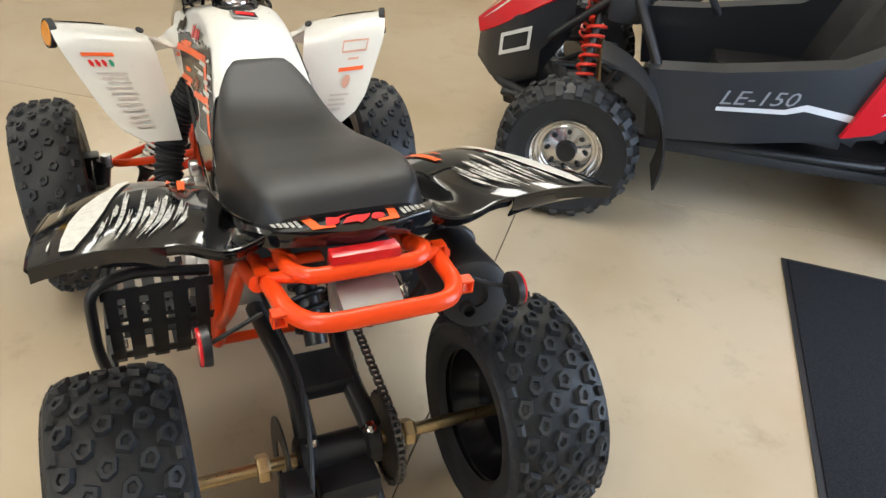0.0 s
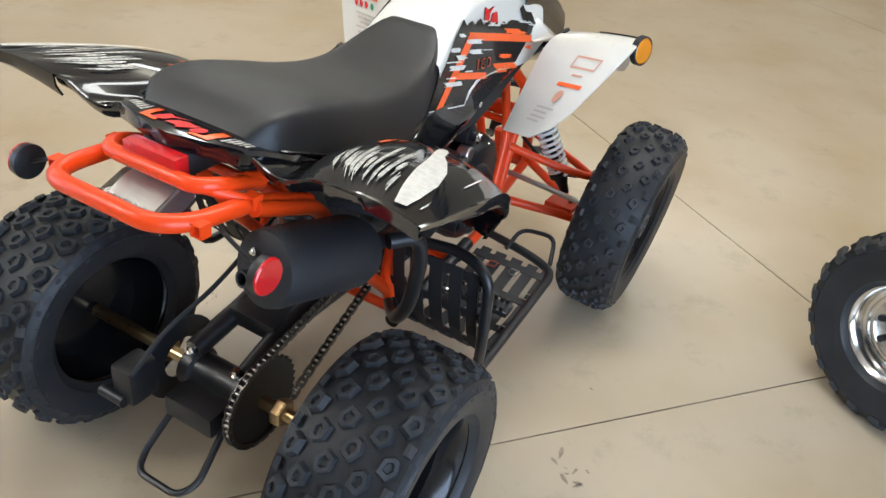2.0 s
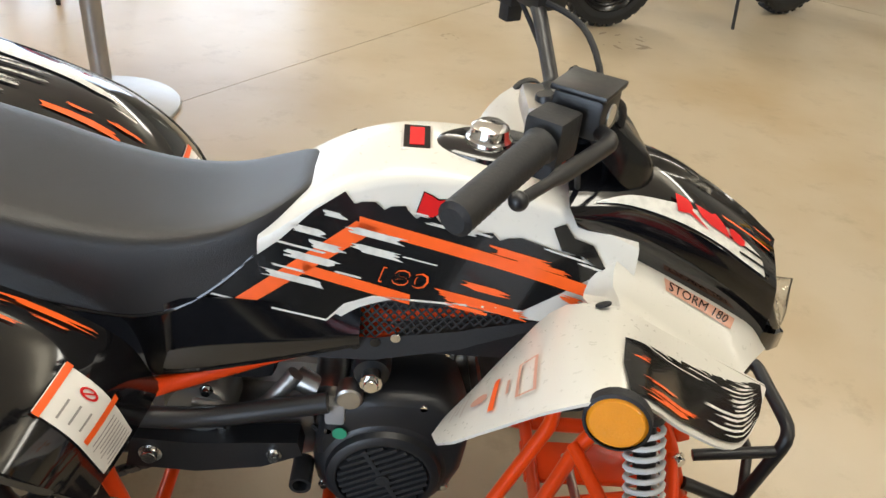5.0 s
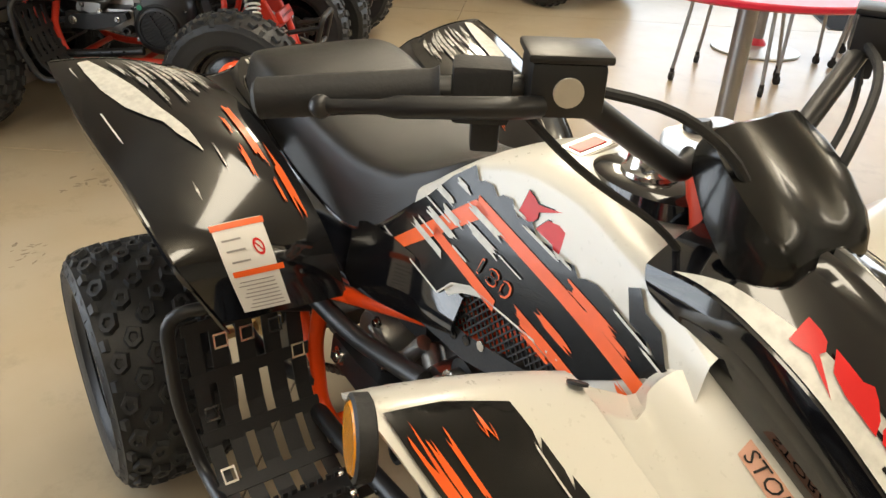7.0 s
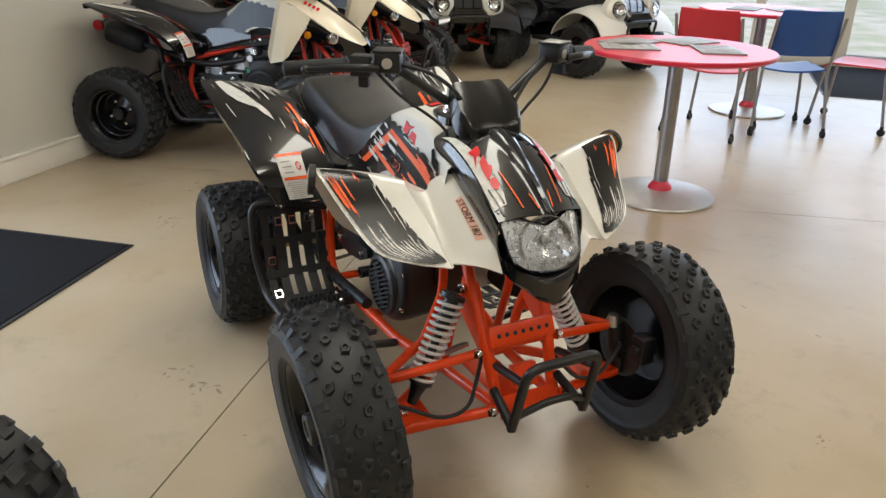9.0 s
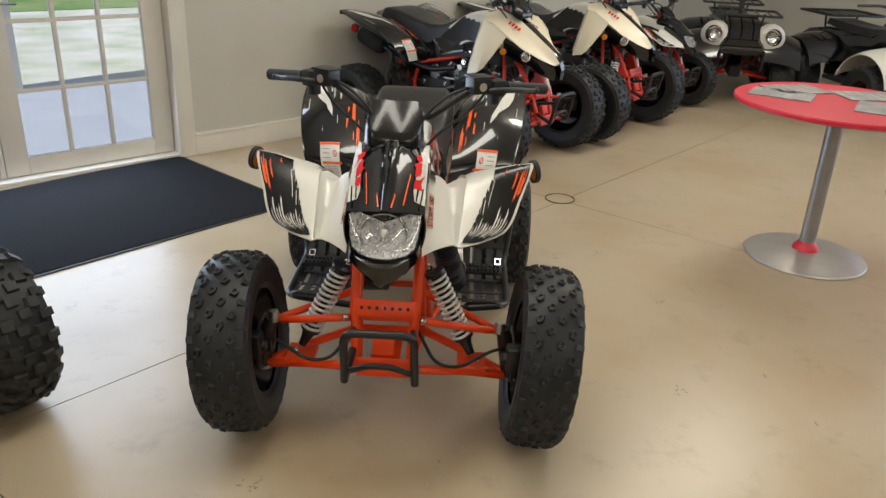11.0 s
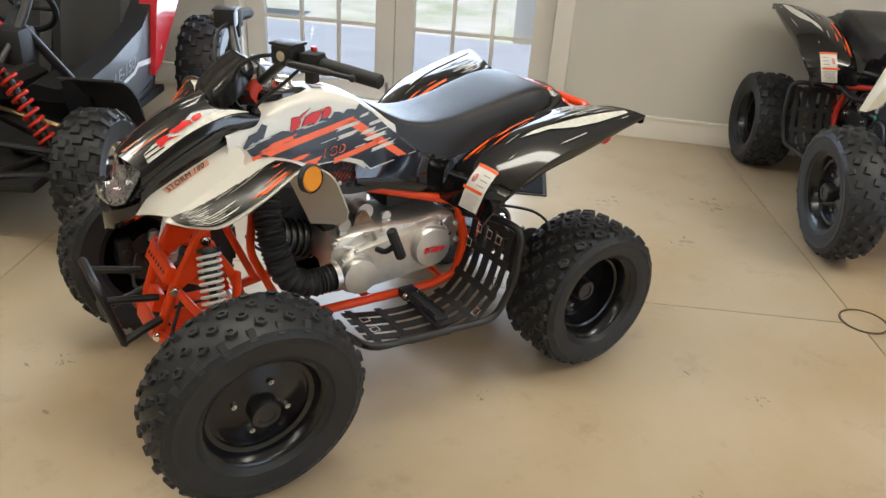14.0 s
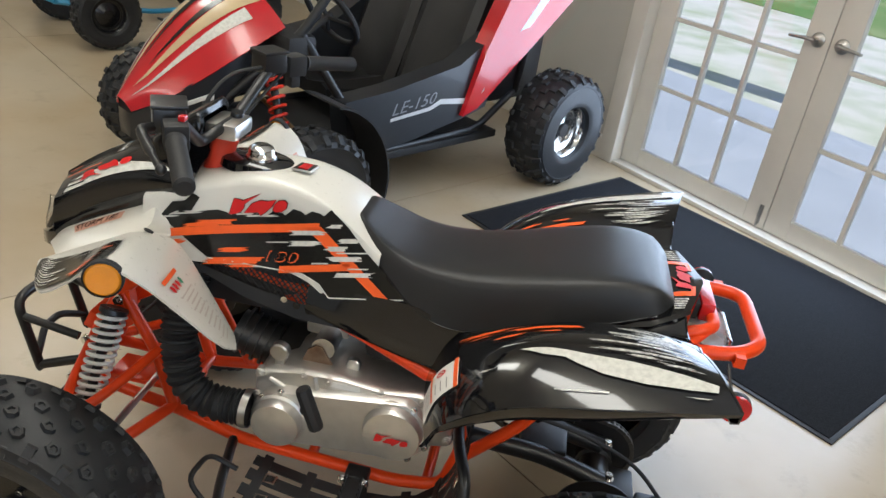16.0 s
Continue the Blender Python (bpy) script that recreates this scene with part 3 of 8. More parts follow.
ROWS_F = [(-0.18, 24, 0.026, 0.023, 0.0075, 0.0, True, 1.0, 0.0), (0.18, 24, 0.026, 0.023, 0.0075, 0.5, True, 1.0, 0.0),
          (-0.55, 24, 0.026, 0.023, 0.0075, 0.45, True, 0.99, 0.3), (0.55, 24, 0.026, 0.023, 0.0075, 0.95, True, 0.99, 0.3),
          (-0.84, 24, 0.018, 0.030, 0.0040, 0.0, False, 0.952, 0.85), (0.84, 24, 0.018, 0.030, 0.0040, 0.5, False, 0.952, 0.85),
          (-0.93, 24, 0.011, 0.022, 0.0022, 0.4, False, 0.915, 1.2), (0.93, 24, 0.011, 0.022, 0.0022, 0.9, False, 0.915, 1.2)]
ROWS_R = [(-0.14, 20, 0.036, 0.031, 0.0085, 0.0, True, 1.0, 0.0), (0.14, 20, 0.036, 0.031, 0.0085, 0.5, True, 1.0, 0.0),
          (-0.42, 20, 0.036, 0.031, 0.0085, 0.5, True, 0.998, 0.12), (0.42, 20, 0.036, 0.031, 0.0085, 0.0, True, 0.998, 0.12),
          (-0.70, 20, 0.036, 0.031, 0.0085, 0.0, True, 0.98, 0.4), (0.70, 20, 0.036, 0.031, 0.0085, 0.5, True, 0.98, 0.4),
          (-0.90, 20, 0.020, 0.034, 0.0040, 0.5, False, 0.932, 1.0), (0.90, 20, 0.020, 0.034, 0.0040, 0.0, False, 0.932, 1.0),
          (-0.965, 20, 0.012, 0.024, 0.0022, 0.9, False, 0.885, 1.3), (0.965, 20, 0.012, 0.024, 0.0022, 0.4, False, 0.885, 1.3)]


# ---- body surfaces of the sport quad: front +x, left +y ----
def tank_half(x, z):
    return 0.105 + (0.80 - z) * 0.2 + 0.4 * max(0, x - 0.28) ** 2 - 0.25 * max(0, 0.02 - x) ** 2


TANK_TOP = [(-0.12, 0.76), (0.0, 0.80), (0.055, 0.838), (0.11, 0.872), (0.17, 0.892), (0.23, 0.898), (0.30, 0.893), (0.36, 0.876), (0.42, 0.862), (0.50, 0.835)]
TANK_LOW = [(-0.12, 0.69), (-0.06, 0.695), (0.0, 0.688), (0.09, 0.672), (0.14, 0.70), (0.20, 0.715), (0.30, 0.705), (0.42, 0.70), (0.50, 0.735)]


GRILLE_LOW = [(0.06, 0.650), (0.085, 0.646), (0.16, 0.646), (0.27, 0.662), (0.41, 0.697)]


def side_map(sd, off=0.0025):
    return lambda x, z: Vector((x, sd * (tank_half(x, z) + off), z))


FEN_IN = [(0, 0.690, 0.198, 0.668), (0.22, 0.630, 0.203, 0.702), (0.45, 0.530, 0.212, 0.757), (0.62, 0.458, 0.214, 0.791), (0.74, 0.395, 0.190, 0.772), (0.87, 0.345, 0.172, 0.68), (1, 0.290, 0.154, 0.560)]
FEN_OUT = [(0, 0.692, 0.204, 0.666), (0.10, 0.650, 0.275, 0.672), (0.22, 0.598, 0.336, 0.688), (0.45, 0.505, 0.378, 0.757), (0.62, 0.420, 0.412, 0.830), (0.74, 0.352, 0.402, 0.802), (0.87, 0.292, 0.352, 0.712), (0.95, 0.250, 0.300, 0.630), (1, 0.246, 0.240, 0.582)]
RF_IN = [(0, -0.135, 0.150, 0.555), (0.2, -0.175, 0.165, 0.655), (0.45, -0.30, 0.178, 0.738), (0.7, -0.44, 0.195, 0.79), (0.88, -0.55, 0.225, 0.812), (1, -0.615, 0.28, 0.822)]
RF_OUT = [(0, -0.170, 0.350, 0.545), (0.2, -0.205, 0.395, 0.645), (0.45, -0.315, 0.425, 0.735), (0.7, -0.455, 0.445, 0.785), (0.88, -0.57, 0.452, 0.818), (1, -0.648, 0.452, 0.837)]


def fender_map(inn, out, sd, crown, off=0.0, lift=None):
    def f(s, w):
        a, b = Vector(interp(inn, s)), Vector(interp(out, s))
        p = a.lerp(b, w)
        e = 0.01
        d = Vector(interp(inn, min(1, s + e))).lerp(Vector(interp(out, min(1, s + e))), w) - Vector(interp(inn, max(0, s - e))).lerp(Vector(interp(out, max(0, s - e))), w)
        n = d.cross(b - a)
        n = -n.normalized() if n.length > 1e-9 else Vector((0, 0, 1))
        wide = (b - a).length
        p = p + n * (crown * wide * 4 * w * (1 - w) * (lift(s) if lift else 1) + off)
        return Vector((p.x, sd * p.y, p.z))

    return f


def RF_LIFT(s):
    return (0.25 + 0.75 * min(1, s / 0.5)) * (1 - 0.55 * max(0, (s - 0.6) / 0.4))


def fender(inn, out, sd, crown, thick, ns=26, nw=10, lift=None):
    f = fender_map(inn, out, sd, crown, 0.0, lift)
    grid = [[f(i / ns, j / nw) for j in range(nw + 1)] for i in range(ns + 1)]
    if sd > 0:
        grid = [r[::-1] for r in grid]
    bm = bmesh.new()
    sheet(bm, grid, thick)
    return bm


def stroke(rs, a0, a1, b, h, rag=0.3, k=5):
    """A brush stroke with ragged ends, from a0 to a1 at height b."""
    L = abs(a1 - a0)
    left = [(a0 + rs.uniform(0, rag) * h * 2.5, b - h / 2 + h * i / k) for i in range(k + 1)]
    right = [(a1 - rs.uniform(0, rag) * h * 2.5, b + h / 2 - h * i / k) for i in range(k + 1)]
    return left + right if L > h else left + right


def logo_word(bm, mapf, x0, z0, w, h, dx, sl=0.22, grow=0.0):
    """A bold slanted emblem of three plain pieces: a spiked block, a notched slab and a rounded block. dx: +1 or -1, the reading direction."""
    shapes = [[(0.0, -0.05), (0.12, -0.02), (0.20, 0.10), (0.24, 0.40), (0.22, 0.62), (0.46, 1.30), (0.18, 0.86), (0.10, 0.98), (0.01, 1.04)],
              [(0.27, 0.02), (0.52, 0.03), (0.58, -0.20), (0.65, 0.02), (0.73, 0.40), (0.77, 0.84), (0.64, 0.76), (0.50, 0.84), (0.36, 0.66)],
              [(0.77, 0.15), (0.83, 0.0), (0.94, 0.03), (1.0, 0.25), (0.99, 0.60), (0.92, 0.80), (0.82, 0.78), (0.77, 0.50)]]
    for pts in shapes:
        cx, cy = sum(p[0] for p in pts) / len(pts), sum(p[1] for p in pts) / len(pts)
        out = []
        for a, b in pts:
            a, b = a * w, b * h
            ox, oy = a - cx * w, b - cy * h
            ln = math.hypot(ox, oy) or 1
            a, b = a + grow * ox / ln, b + grow * oy / ln
            out.append((x0 + dx * (a + sl * b), z0 + b))
        flat_patch(bm, out, mapf)


def spring(bm, p0, p1, r, wire, turns, n=7, per=12):
    p0, p1 = Vector(p0), Vector(p1)
    d = (p1 - p0).normalized()
    e1 = d.orthogonal().normalized()
    e2 = d.cross(e1)
    pts = []
    for i in range(turns * per + 1):
        t = i / (turns * per)
        th = 2 * math.pi * turns * t
        pts.append(p0.lerp(p1, t) + (e1 * math.cos(th) + e2 * math.sin(th)) * r)
    tube(bm, pts, wire, n)


def hexbolt(bm, c, axis, r=0.008, h=0.008):
    lathe(bm, [(0, h), (r * 0.9, h), (r, h * 0.8), (r, 0), (r * 1.5, 0), (r * 1.5, -0.002)], c, axis, 12)


def twin_lamp_nose(q, skin):
    """Front body with two peaked cream wings, a black spine and a pair of round lamps."""
    bm = bmesh.new()
    rows = ((0.36, 0.040, 0.925), (0.44, 0.036, 0.905), (0.56, 0.032, 0.835), (0.68, 0.028, 0.755), (0.77, 0.026, 0.685), (0.80, 0.022, 0.62), (0.79, 0.016, 0.55))
    sheet(bm, [[Vector((x, y * w, z - 0.006 * abs(y))) for y in (-1, -0.6, 0, 0.6, 1)] for x, w, z in rows], 0.012)
    part("spine", bm, BLACK_GLOSS, q, "gloss black spine between the wings")
    for sd in (1, -1):
        rows = (((0.26, 0.060, 0.895), (0.29, 0.125, 0.880), (0.33, 0.195, 0.868), (0.37, 0.262, 0.875)),
                ((0.36, 0.045, 0.915), (0.38, 0.115, 0.872), (0.41, 0.185, 0.845), (0.43, 0.262, 0.868)),
                ((0.47, 0.036, 0.882), (0.49, 0.105, 0.825), (0.51, 0.165, 0.795), (0.52, 0.232, 0.800)),
                ((0.63, 0.030, 0.782), (0.63, 0.080, 0.735), (0.63, 0.120, 0.715), (0.62, 0.165, 0.715)),
                ((0.735, 0.026, 0.712), (0.73, 0.050, 0.675), (0.72, 0.075, 0.664), (0.71, 0.100, 0.662)),
                ((0.785, 0.022, 0.652), (0.78, 0.030, 0.640), (0.77, 0.040, 0.636), (0.765, 0.048, 0.634)))
        tab = [[(i / 3, *p) for i, p in enumerate(r)] for r in rows]
        grid = [[Vector((p[0], sd * p[1], p[2])) for p in (interp(r, j / 9) for j in range(10))] for r in tab]
        bm = bmesh.new()
        sheet(bm, grid if sd > 0 else [r[::-1] for r in grid], 0.005)
        wing = part("front_wing", bm, skin, q, "cream peaked front wing")
        bm = bmesh.new()
        grid = [[Vector((0.345, sd * 0.225, 0.872)), Vector((0.385, sd * 0.266, 0.874)), Vector((0.455, sd * 0.262, 0.848)), Vector((0.53, sd * 0.236, 0.79))],
                [Vector((0.325, sd * 0.250, 0.760)), Vector((0.365, sd * 0.300, 0.755)), Vector((0.440, sd * 0.300, 0.745)), Vector((0.50, sd * 0.268, 0.725))],
                [Vector((0.295, sd * 0.275, 0.600)), Vector((0.335, sd * 0.340, 0.560)), Vector((0.405, sd * 0.345, 0.575)), Vector((0.425, sd * 0.318, 0.600))]]
        sheet(bm, grid if sd > 0 else [r[::-1] for r in grid], 0.004)
        part("mud_flap", bm, skin, wing, "cream mud flap behind the wheel arch")
        bm = bmesh.new()
        grid = [[Vector((x, sd * y, z)) for x, y, z in r] for r in (
            ((0.50, 0.225, 0.792), (0.62, 0.160, 0.712), (0.71, 0.096, 0.658), (0.765, 0.046, 0.630)),
            ((0.50, 0.215, 0.735), (0.63, 0.150, 0.675), (0.725, 0.090, 0.620), (0.775, 0.040, 0.590)),
            ((0.48, 0.175, 0.675), (0.60, 0.120, 0.620), (0.70, 0.070, 0.570), (0.76, 0.030, 0.540)))]
        sheet(bm, grid if sd > 0 else [r[::-1] for r in grid], 0.004)
        mask = part("lamp_mask", bm, BLACK_GLOSS, q, "gloss black lamp mask under the wing")
        bm = bmesh.new()
        ax = Vector((0.75, sd * 0.6, 0.1))
        lathe(bm, [(0.018, 0.004), (0.024, 0.012), (0.030, 0.010), (0.032, 0.0), (0.030, -0.02)], (0.625, sd * 0.158, 0.680), ax, 24)
        lamp = part("headlight", bm, CHROME, mask, "small round chrome headlight")
        bm = bmesh.new()
        lathe(bm, [(0, 0.012), (0.010, 0.010), (0.019, 0.004), (0.019, -0.01)], (0.625, sd * 0.158, 0.680), ax, 20)
        part("lens", bm, DARK_HOUSING, lamp)
        bm = bmesh.new()
        disc(bm, (0.505, sd * 0.222, 0.700), 0.020, 0.010, (0.3, sd, 0), 18, 0.003)
        part("side_reflector", bm, AMBER, wing, "amber side reflector")
        bm = bmesh.new()
        for k in range(4):
            p = Vector((0.455 + 0.024 * k, sd * (0.095 + 0.002 * k), 0.853 - 0.010 * k))
            box(bm, -0.008, 0.008, -0.011, 0.011, 0, 0.0016, 0, Matrix.Translation(p) @ pose(0, 0, 0, -sd * 38, 24, 0))
        part("lettering", bm, RED_DECAL, wing, "small dark red lettering")


def sport_quad(name, hero=True, twin_nose=False, hood_mat=None, wing_mat=None):
    """The whole machine. hero: with its fine graphics and small parts."""
    q = new(name)
    SD = (1, -1)
    simple = not hero
    # wheels
    for sd in SD:
        yf = sorted((sd * 0.366 + 0.011, sd * 0.536 + 0.011))
        wheel(q, (0.587, 0.281), 0.279, yf[0], yf[1], sd, 0.163, ROWS_F, 0.30, True, simple=simple, camber=-5.0 * sd)
        yr = sorted((sd * 0.280, sd * 0.503))
        wheel(q, (-0.553, 0.250), 0.250, yr[0], yr[1], sd, 0.148, ROWS_R, -0.15, True, simple=simple)

    # seat
    bm = bmesh.new()
    top = [(-0.582, 0.822), (-0.55, 0.848), (-0.47, 0.853), (-0.36, 0.829), (-0.25, 0.800), (-0.15, 0.785), (-0.06, 0.792), (0.01, 0.818), (0.06, 0.844), (0.075, 0.842)]
    low = [(-0.582, 0.802), (-0.55, 0.795), (-0.45, 0.758), (-0.35, 0.718), (-0.25, 0.684), (-0.16, 0.666), (-0.10, 0.680), (-0.04, 0.722), (0.02, 0.780), (0.075, 0.832)]
    wid = [(-0.582, 0.118), (-0.55, 0.144), (-0.47, 0.158), (-0.36, 0.159), (-0.25, 0.150), (-0.15, 0.140), (-0.06, 0.126), (0.0, 0.108), (0.04, 0.084), (0.06, 0.064), (0.075, 0.04)]
    rings = []
    for i in range(41):
        x = -0.582 + 0.657 * i / 40
        zt, zl, w = interp(top, x), interp(low, x), interp(wid, x)
        h = max(0.006, zt - zl)
        sec = [(0, 1.0), (0.4, 1.0), (0.68, 0.988), (0.80, 0.965), (0.86, 0.92), (0.895, 0.82), (0.93, 0.55), (0.965, 0.28), (1.0, 0.03), (0.97, 0.0)]
        ring = [Vector((x, w * a, zl + h * b)) for a, b in sec] + [Vector((x, -w * a, zl + h * b)) for a, b in sec[:0:-1]]
        rings.append(ring)
    loft(bm, rings)
    part("seat", bm, SEAT_MAT, q, "black grained vinyl seat")
    if hero:
        bm = bmesh.new()
        for sd in SD:
            pts = [Vector((x, sd * (interp(wid, x) + 0.0005), interp(low, x) + 0.006)) for x in [-0.55 + 0.61 * k / 30 for k in range(31)]]
            tube(bm, pts, 0.0028, 6)
        part("piping", bm, BLACK_GLOSS, q)

    # tank cover
    bm = bmesh.new()
    rings = []
    for i in range(37):
        x = 0.0 + 0.50 * i / 36
        zt, zl = interp(TANK_TOP, x), interp(TANK_LOW, x)
        sh = zt - 0.022
        ring = []
        prof = []
        ym = tank_half(x, sh)
        for k in range(7):
            z = zl + (sh - zl) * k / 6
            prof.append((tank_half(x, z), z))
        for k in range(1, 6):
            th = k / 5 * math.pi / 2
            prof.append((ym - 0.045 * (1 - math.cos(th)) - max(0, ym - 0.045) * (k / 5) ** 3, sh + 0.022 * math.sin(th)))
        ring = [Vector((x, y, z)) for y, z in prof] + [Vector((x, -y, z)) for y, z in prof[-2::-1]]
        rings.append(ring)
    R = [[bm.verts.new(p) for p in ring] for ring in rings]
    for A, B in zip(R, R[1:]):
        for j in range(len(A) - 1):
            bm.faces.new((A[j], A[j + 1], B[j + 1], B[j]))
    bmesh.ops.recalc_face_normals(bm, faces=bm.faces)
    part("tank_cover", bm, WHITE, q, "white plastic tank cover with graphics")
    # filler recess and cap
    bm = bmesh.new()
    lathe(bm, [(0, 0.903), (0.045, 0.903), (0.052, 0.898), (0.055, 0.88)], (0.305, 0, 0), (0, 0, 1), 28)
    for v in bm.verts:
        v.co.x = 0.305 + (v.co.x - 0.305) * 1.5
    part("filler_recess", bm, BLACK_GLOSS, q, "dark oval filler recess")
    bm = bmesh.new()
    lathe(bm, [(0, 0.930), (0.018, 0.930), (0.026, 0.924), (0.028, 0.912), (0.032, 0.908), (0.033, 0.898)], (0.298, 0, 0), (0, 0, 1), 28)
    part("filler_cap", bm, CHROME, q, "chrome filler cap")

    # black under-seat side panels and tail
    for sd in SD:
        bm = bmesh.new()
        grid = []
        for i in range(15):
            x = 0.14 - 0.48 * i / 14
            zt = interp([(-0.34, 0.735), (-0.25, 0.70), (-0.16, 0.678), (-0.09, 0.70), (0.02, 0.70), (0.14, 0.69)], x)
            zb = interp([(-0.34, 0.62), (-0.24, 0.575), (-0.12, 0.575), (0.02, 0.605), (0.14, 0.64)], x)
            yo = interp([(-0.34, 0.162), (-0.16, 0.146), (0.14, 0.134)], x)
            grid.append([Vector((x, sd * (yo - 0.02 * abs(k / 5 - 0.2)), zb + (zt - zb) * k / 5)) for k in range(6)])
        sheet(bm, grid if sd < 0 else [r[::-1] for r in grid], 0.006)
        part("side_panel", bm, BLACK_GLOSS, q, "gloss black panel under the seat")
    bm = bmesh.new()
    rings = []
    for x, w, zt, h in ((-0.30, 0.14, 0.705, 0.030), (-0.44, 0.158, 0.760, 0.030), (-0.54, 0.166, 0.797, 0.028), (-0.585, 0.152, 0.8155, 0.026), (-0.612, 0.133, 0.8205, 0.024), (-0.632, 0.070, 0.8225, 0.022), (-0.648, 0.012, 0.824, 0.018)):
        rings.append([Vector((x, y * w, zt - h * d)) for y, d in ((-1, 0.3), (-0.95, 0.05), (-0.4, 0), (0.4, 0), (0.95, 0.05), (1, 0.3), (0.985, 1.25), (-0.985, 1.25))])
    loft(bm, rings)
    part("tail_cover", bm, BLACK_GLOSS, q, "gloss black pointed tail cover behind the seat")
    for sd in SD:
        bm = bmesh.new()
        grid = []
        for i in range(13):
            k = i / 12
            o = Vector(interp(RF_IN, 0.55 + 0.45 * k))
            x = -0.36 - 0.245 * k
            n_ = Vector((x, interp([(-0.612, 0.132), (-0.54, 0.158), (-0.36, 0.142)], x), interp([(-0.612, 0.812), (-0.54, 0.787), (-0.44, 0.745), (-0.36, 0.715)], x)))
            row_ = []
            for j in range(9):
                t = j / 8
                p_ = n_.lerp(o, t) - Vector((0, 0, 0.020 * math.sin(math.pi * min(1, t * 1.25)) * (0.4 + 0.6 * k)))
                row_.append(Vector((p_.x, sd * p_.y, p_.z)))
            grid.append(row_)
        sheet(bm, grid if sd < 0 else [r[::-1] for r in grid], 0.004)
        bridge = part("fender_bridge", bm, BLACK_GLOSS, q, "dished gloss black piece between tail and fender")
        bm = bmesh.new()
        edge = [[grid[-1][j] + Vector((0.0, 0, 0.0005)), grid[-1][j] + Vector((0.004, 0, -0.014)), grid[-1][j] + Vector((0.012, 0, -0.024))] for j in range(9)]
        sheet(bm, edge if sd > 0 else [r[::-1] for r in edge], 0.003)
        part("lip", bm, BLACK_GLOSS, bridge)

    # rear fenders
    for sd in SD:
        bm = fender(RF_IN, RF_OUT, sd, 0.115, 0.004, lift=RF_LIFT)
        rf = part("rear_fender", bm, BLACK_GLOSS, q, "gloss black rear fender with brush-stroke graphics")
        # rolled outer lip
        f = fender_map(RF_IN, RF_OUT, sd, 0.115, 0.0, RF_LIFT)
        bm = bmesh.new()
        lip = []
        for i in range(25):
            s = i / 24
            p = f(s, 1.0)
            dr = 0.036 * math.sin(math.pi * min(1, 0.12 + s * 0.80)) ** 0.8
            lip.append([p + Vector((0, 0, 0.001)), p + Vector((0.004, -sd * 0.002, -dr * 0.5)), p + Vector((0.012, -sd * 0.012, -dr))])
        sheet(bm, lip if sd > 0 else [r[::-1] for r in lip], 0.004)
        part("lip", bm, BLACK_GLOSS, rf)
        fm = fender_map(RF_IN, RF_OUT, sd, 0.115, 0.003, RF_LIFT)
        rs = random.Random(3)
        fm_up = fender_map(RF_IN, RF_OUT, sd, 0.115, 0.0042, RF_LIFT)
        # the broad white wedge along the outer half, with a few thin companions
        bm = bmesh.new()
        flat_patch(bm, [(0.47, 0.50), (0.55, 0.505), (0.56, 0.53), (0.66, 0.56), (0.78, 0.60), (0.90, 0.66), (0.975, 0.70), (0.965, 0.80), (0.90, 0.815), (0.80, 0.80), (0.70, 0.74), (0.63, 0.66), (0.60, 0.61), (0.54, 0.58)], fm, 0.05)
        for a0, a1, w, h in ((0.40, 0.50, 0.42, 0.012), (0.33, 0.40, 0.66, 0.014), (0.88, 0.965, 0.885, 0.012), (0.56, 0.72, 0.885, 0.010)):
            flat_patch(bm, stroke(rs, a0, a1, w, h, 1.2), fm, 0.09)
        part("graphic", bm, WHITE_DECAL, rf)
        # dry brush strokes across the tail end of the fender
        bm = bmesh.new()
        for k in range(11):
            w = 0.10 + 0.047 * k + rs.uniform(-0.01, 0.01)
            a0 = 0.62 + rs.uniform(0, 0.16) + 0.10 * (k % 3 == 1)
            flat_patch(bm, stroke(rs, a0, 0.978 - rs.uniform(0, 0.02) - 0.07 * (k % 4 == 1), w, rs.uniform(0.020, 0.040), 1.0), fm_up, 0.09)
        part("graphic", bm, DRY_BRUSH, rf)
        bm = bmesh.new()
        back = []
        for i_ in range(13):
            pe = f(1.0, i_ / 12)
            back.append([pe + Vector((0.001, 0, 0.001)), pe + Vector((0.002, 0, -0.02)), pe + Vector((0.012, 0, -0.040 + 0.02 * (i_ / 12)))])
        sheet(bm, back if sd < 0 else [r[::-1] for r in back], 0.004)
        part("rear_lip", bm, BLACK_GLOSS, rf)
        bm = bmesh.new()
        for a0, a1, w, h in ((0.22, 0.50, 0.10, 0.050), (0.40, 0.66, 0.17, 0.050), (0.36, 0.50, 0.27, 0.030), (0.52, 0.62, 0.25, 0.022), (0.28, 0.38, 0.17, 0.018)):
            flat_patch(bm, stroke(rs, a0, a1, w, h, 0.9), fm, 0.09)
        part("graphic", bm, ORANGE_DECAL, rf)
        # warning labels facing forwards on the fender's front
        bm = bmesh.new()
        flat_patch(bm, [(0.02, 0.44), (0.27, 0.38), (0.27, 0.70), (0.02, 0.78)], fm, 0.05)
        lab = part("warning_label", bm, LABEL_WHITE, rf, "white warning label with orange headings")
        fm2 = fender_map(RF_IN, RF_OUT, sd, 0.115, 0.0042, RF_LIFT)
        bm = bmesh.new()
        for a in (0.128, 0.252):
            flat_patch(bm, [(a, 0.375), (a + 0.016, 0.37), (a + 0.016, 0.71), (a, 0.715)], fm2, 0.05)
        part("label_heading", bm, ORANGE_DECAL, lab)
        bm = bmesh.new()
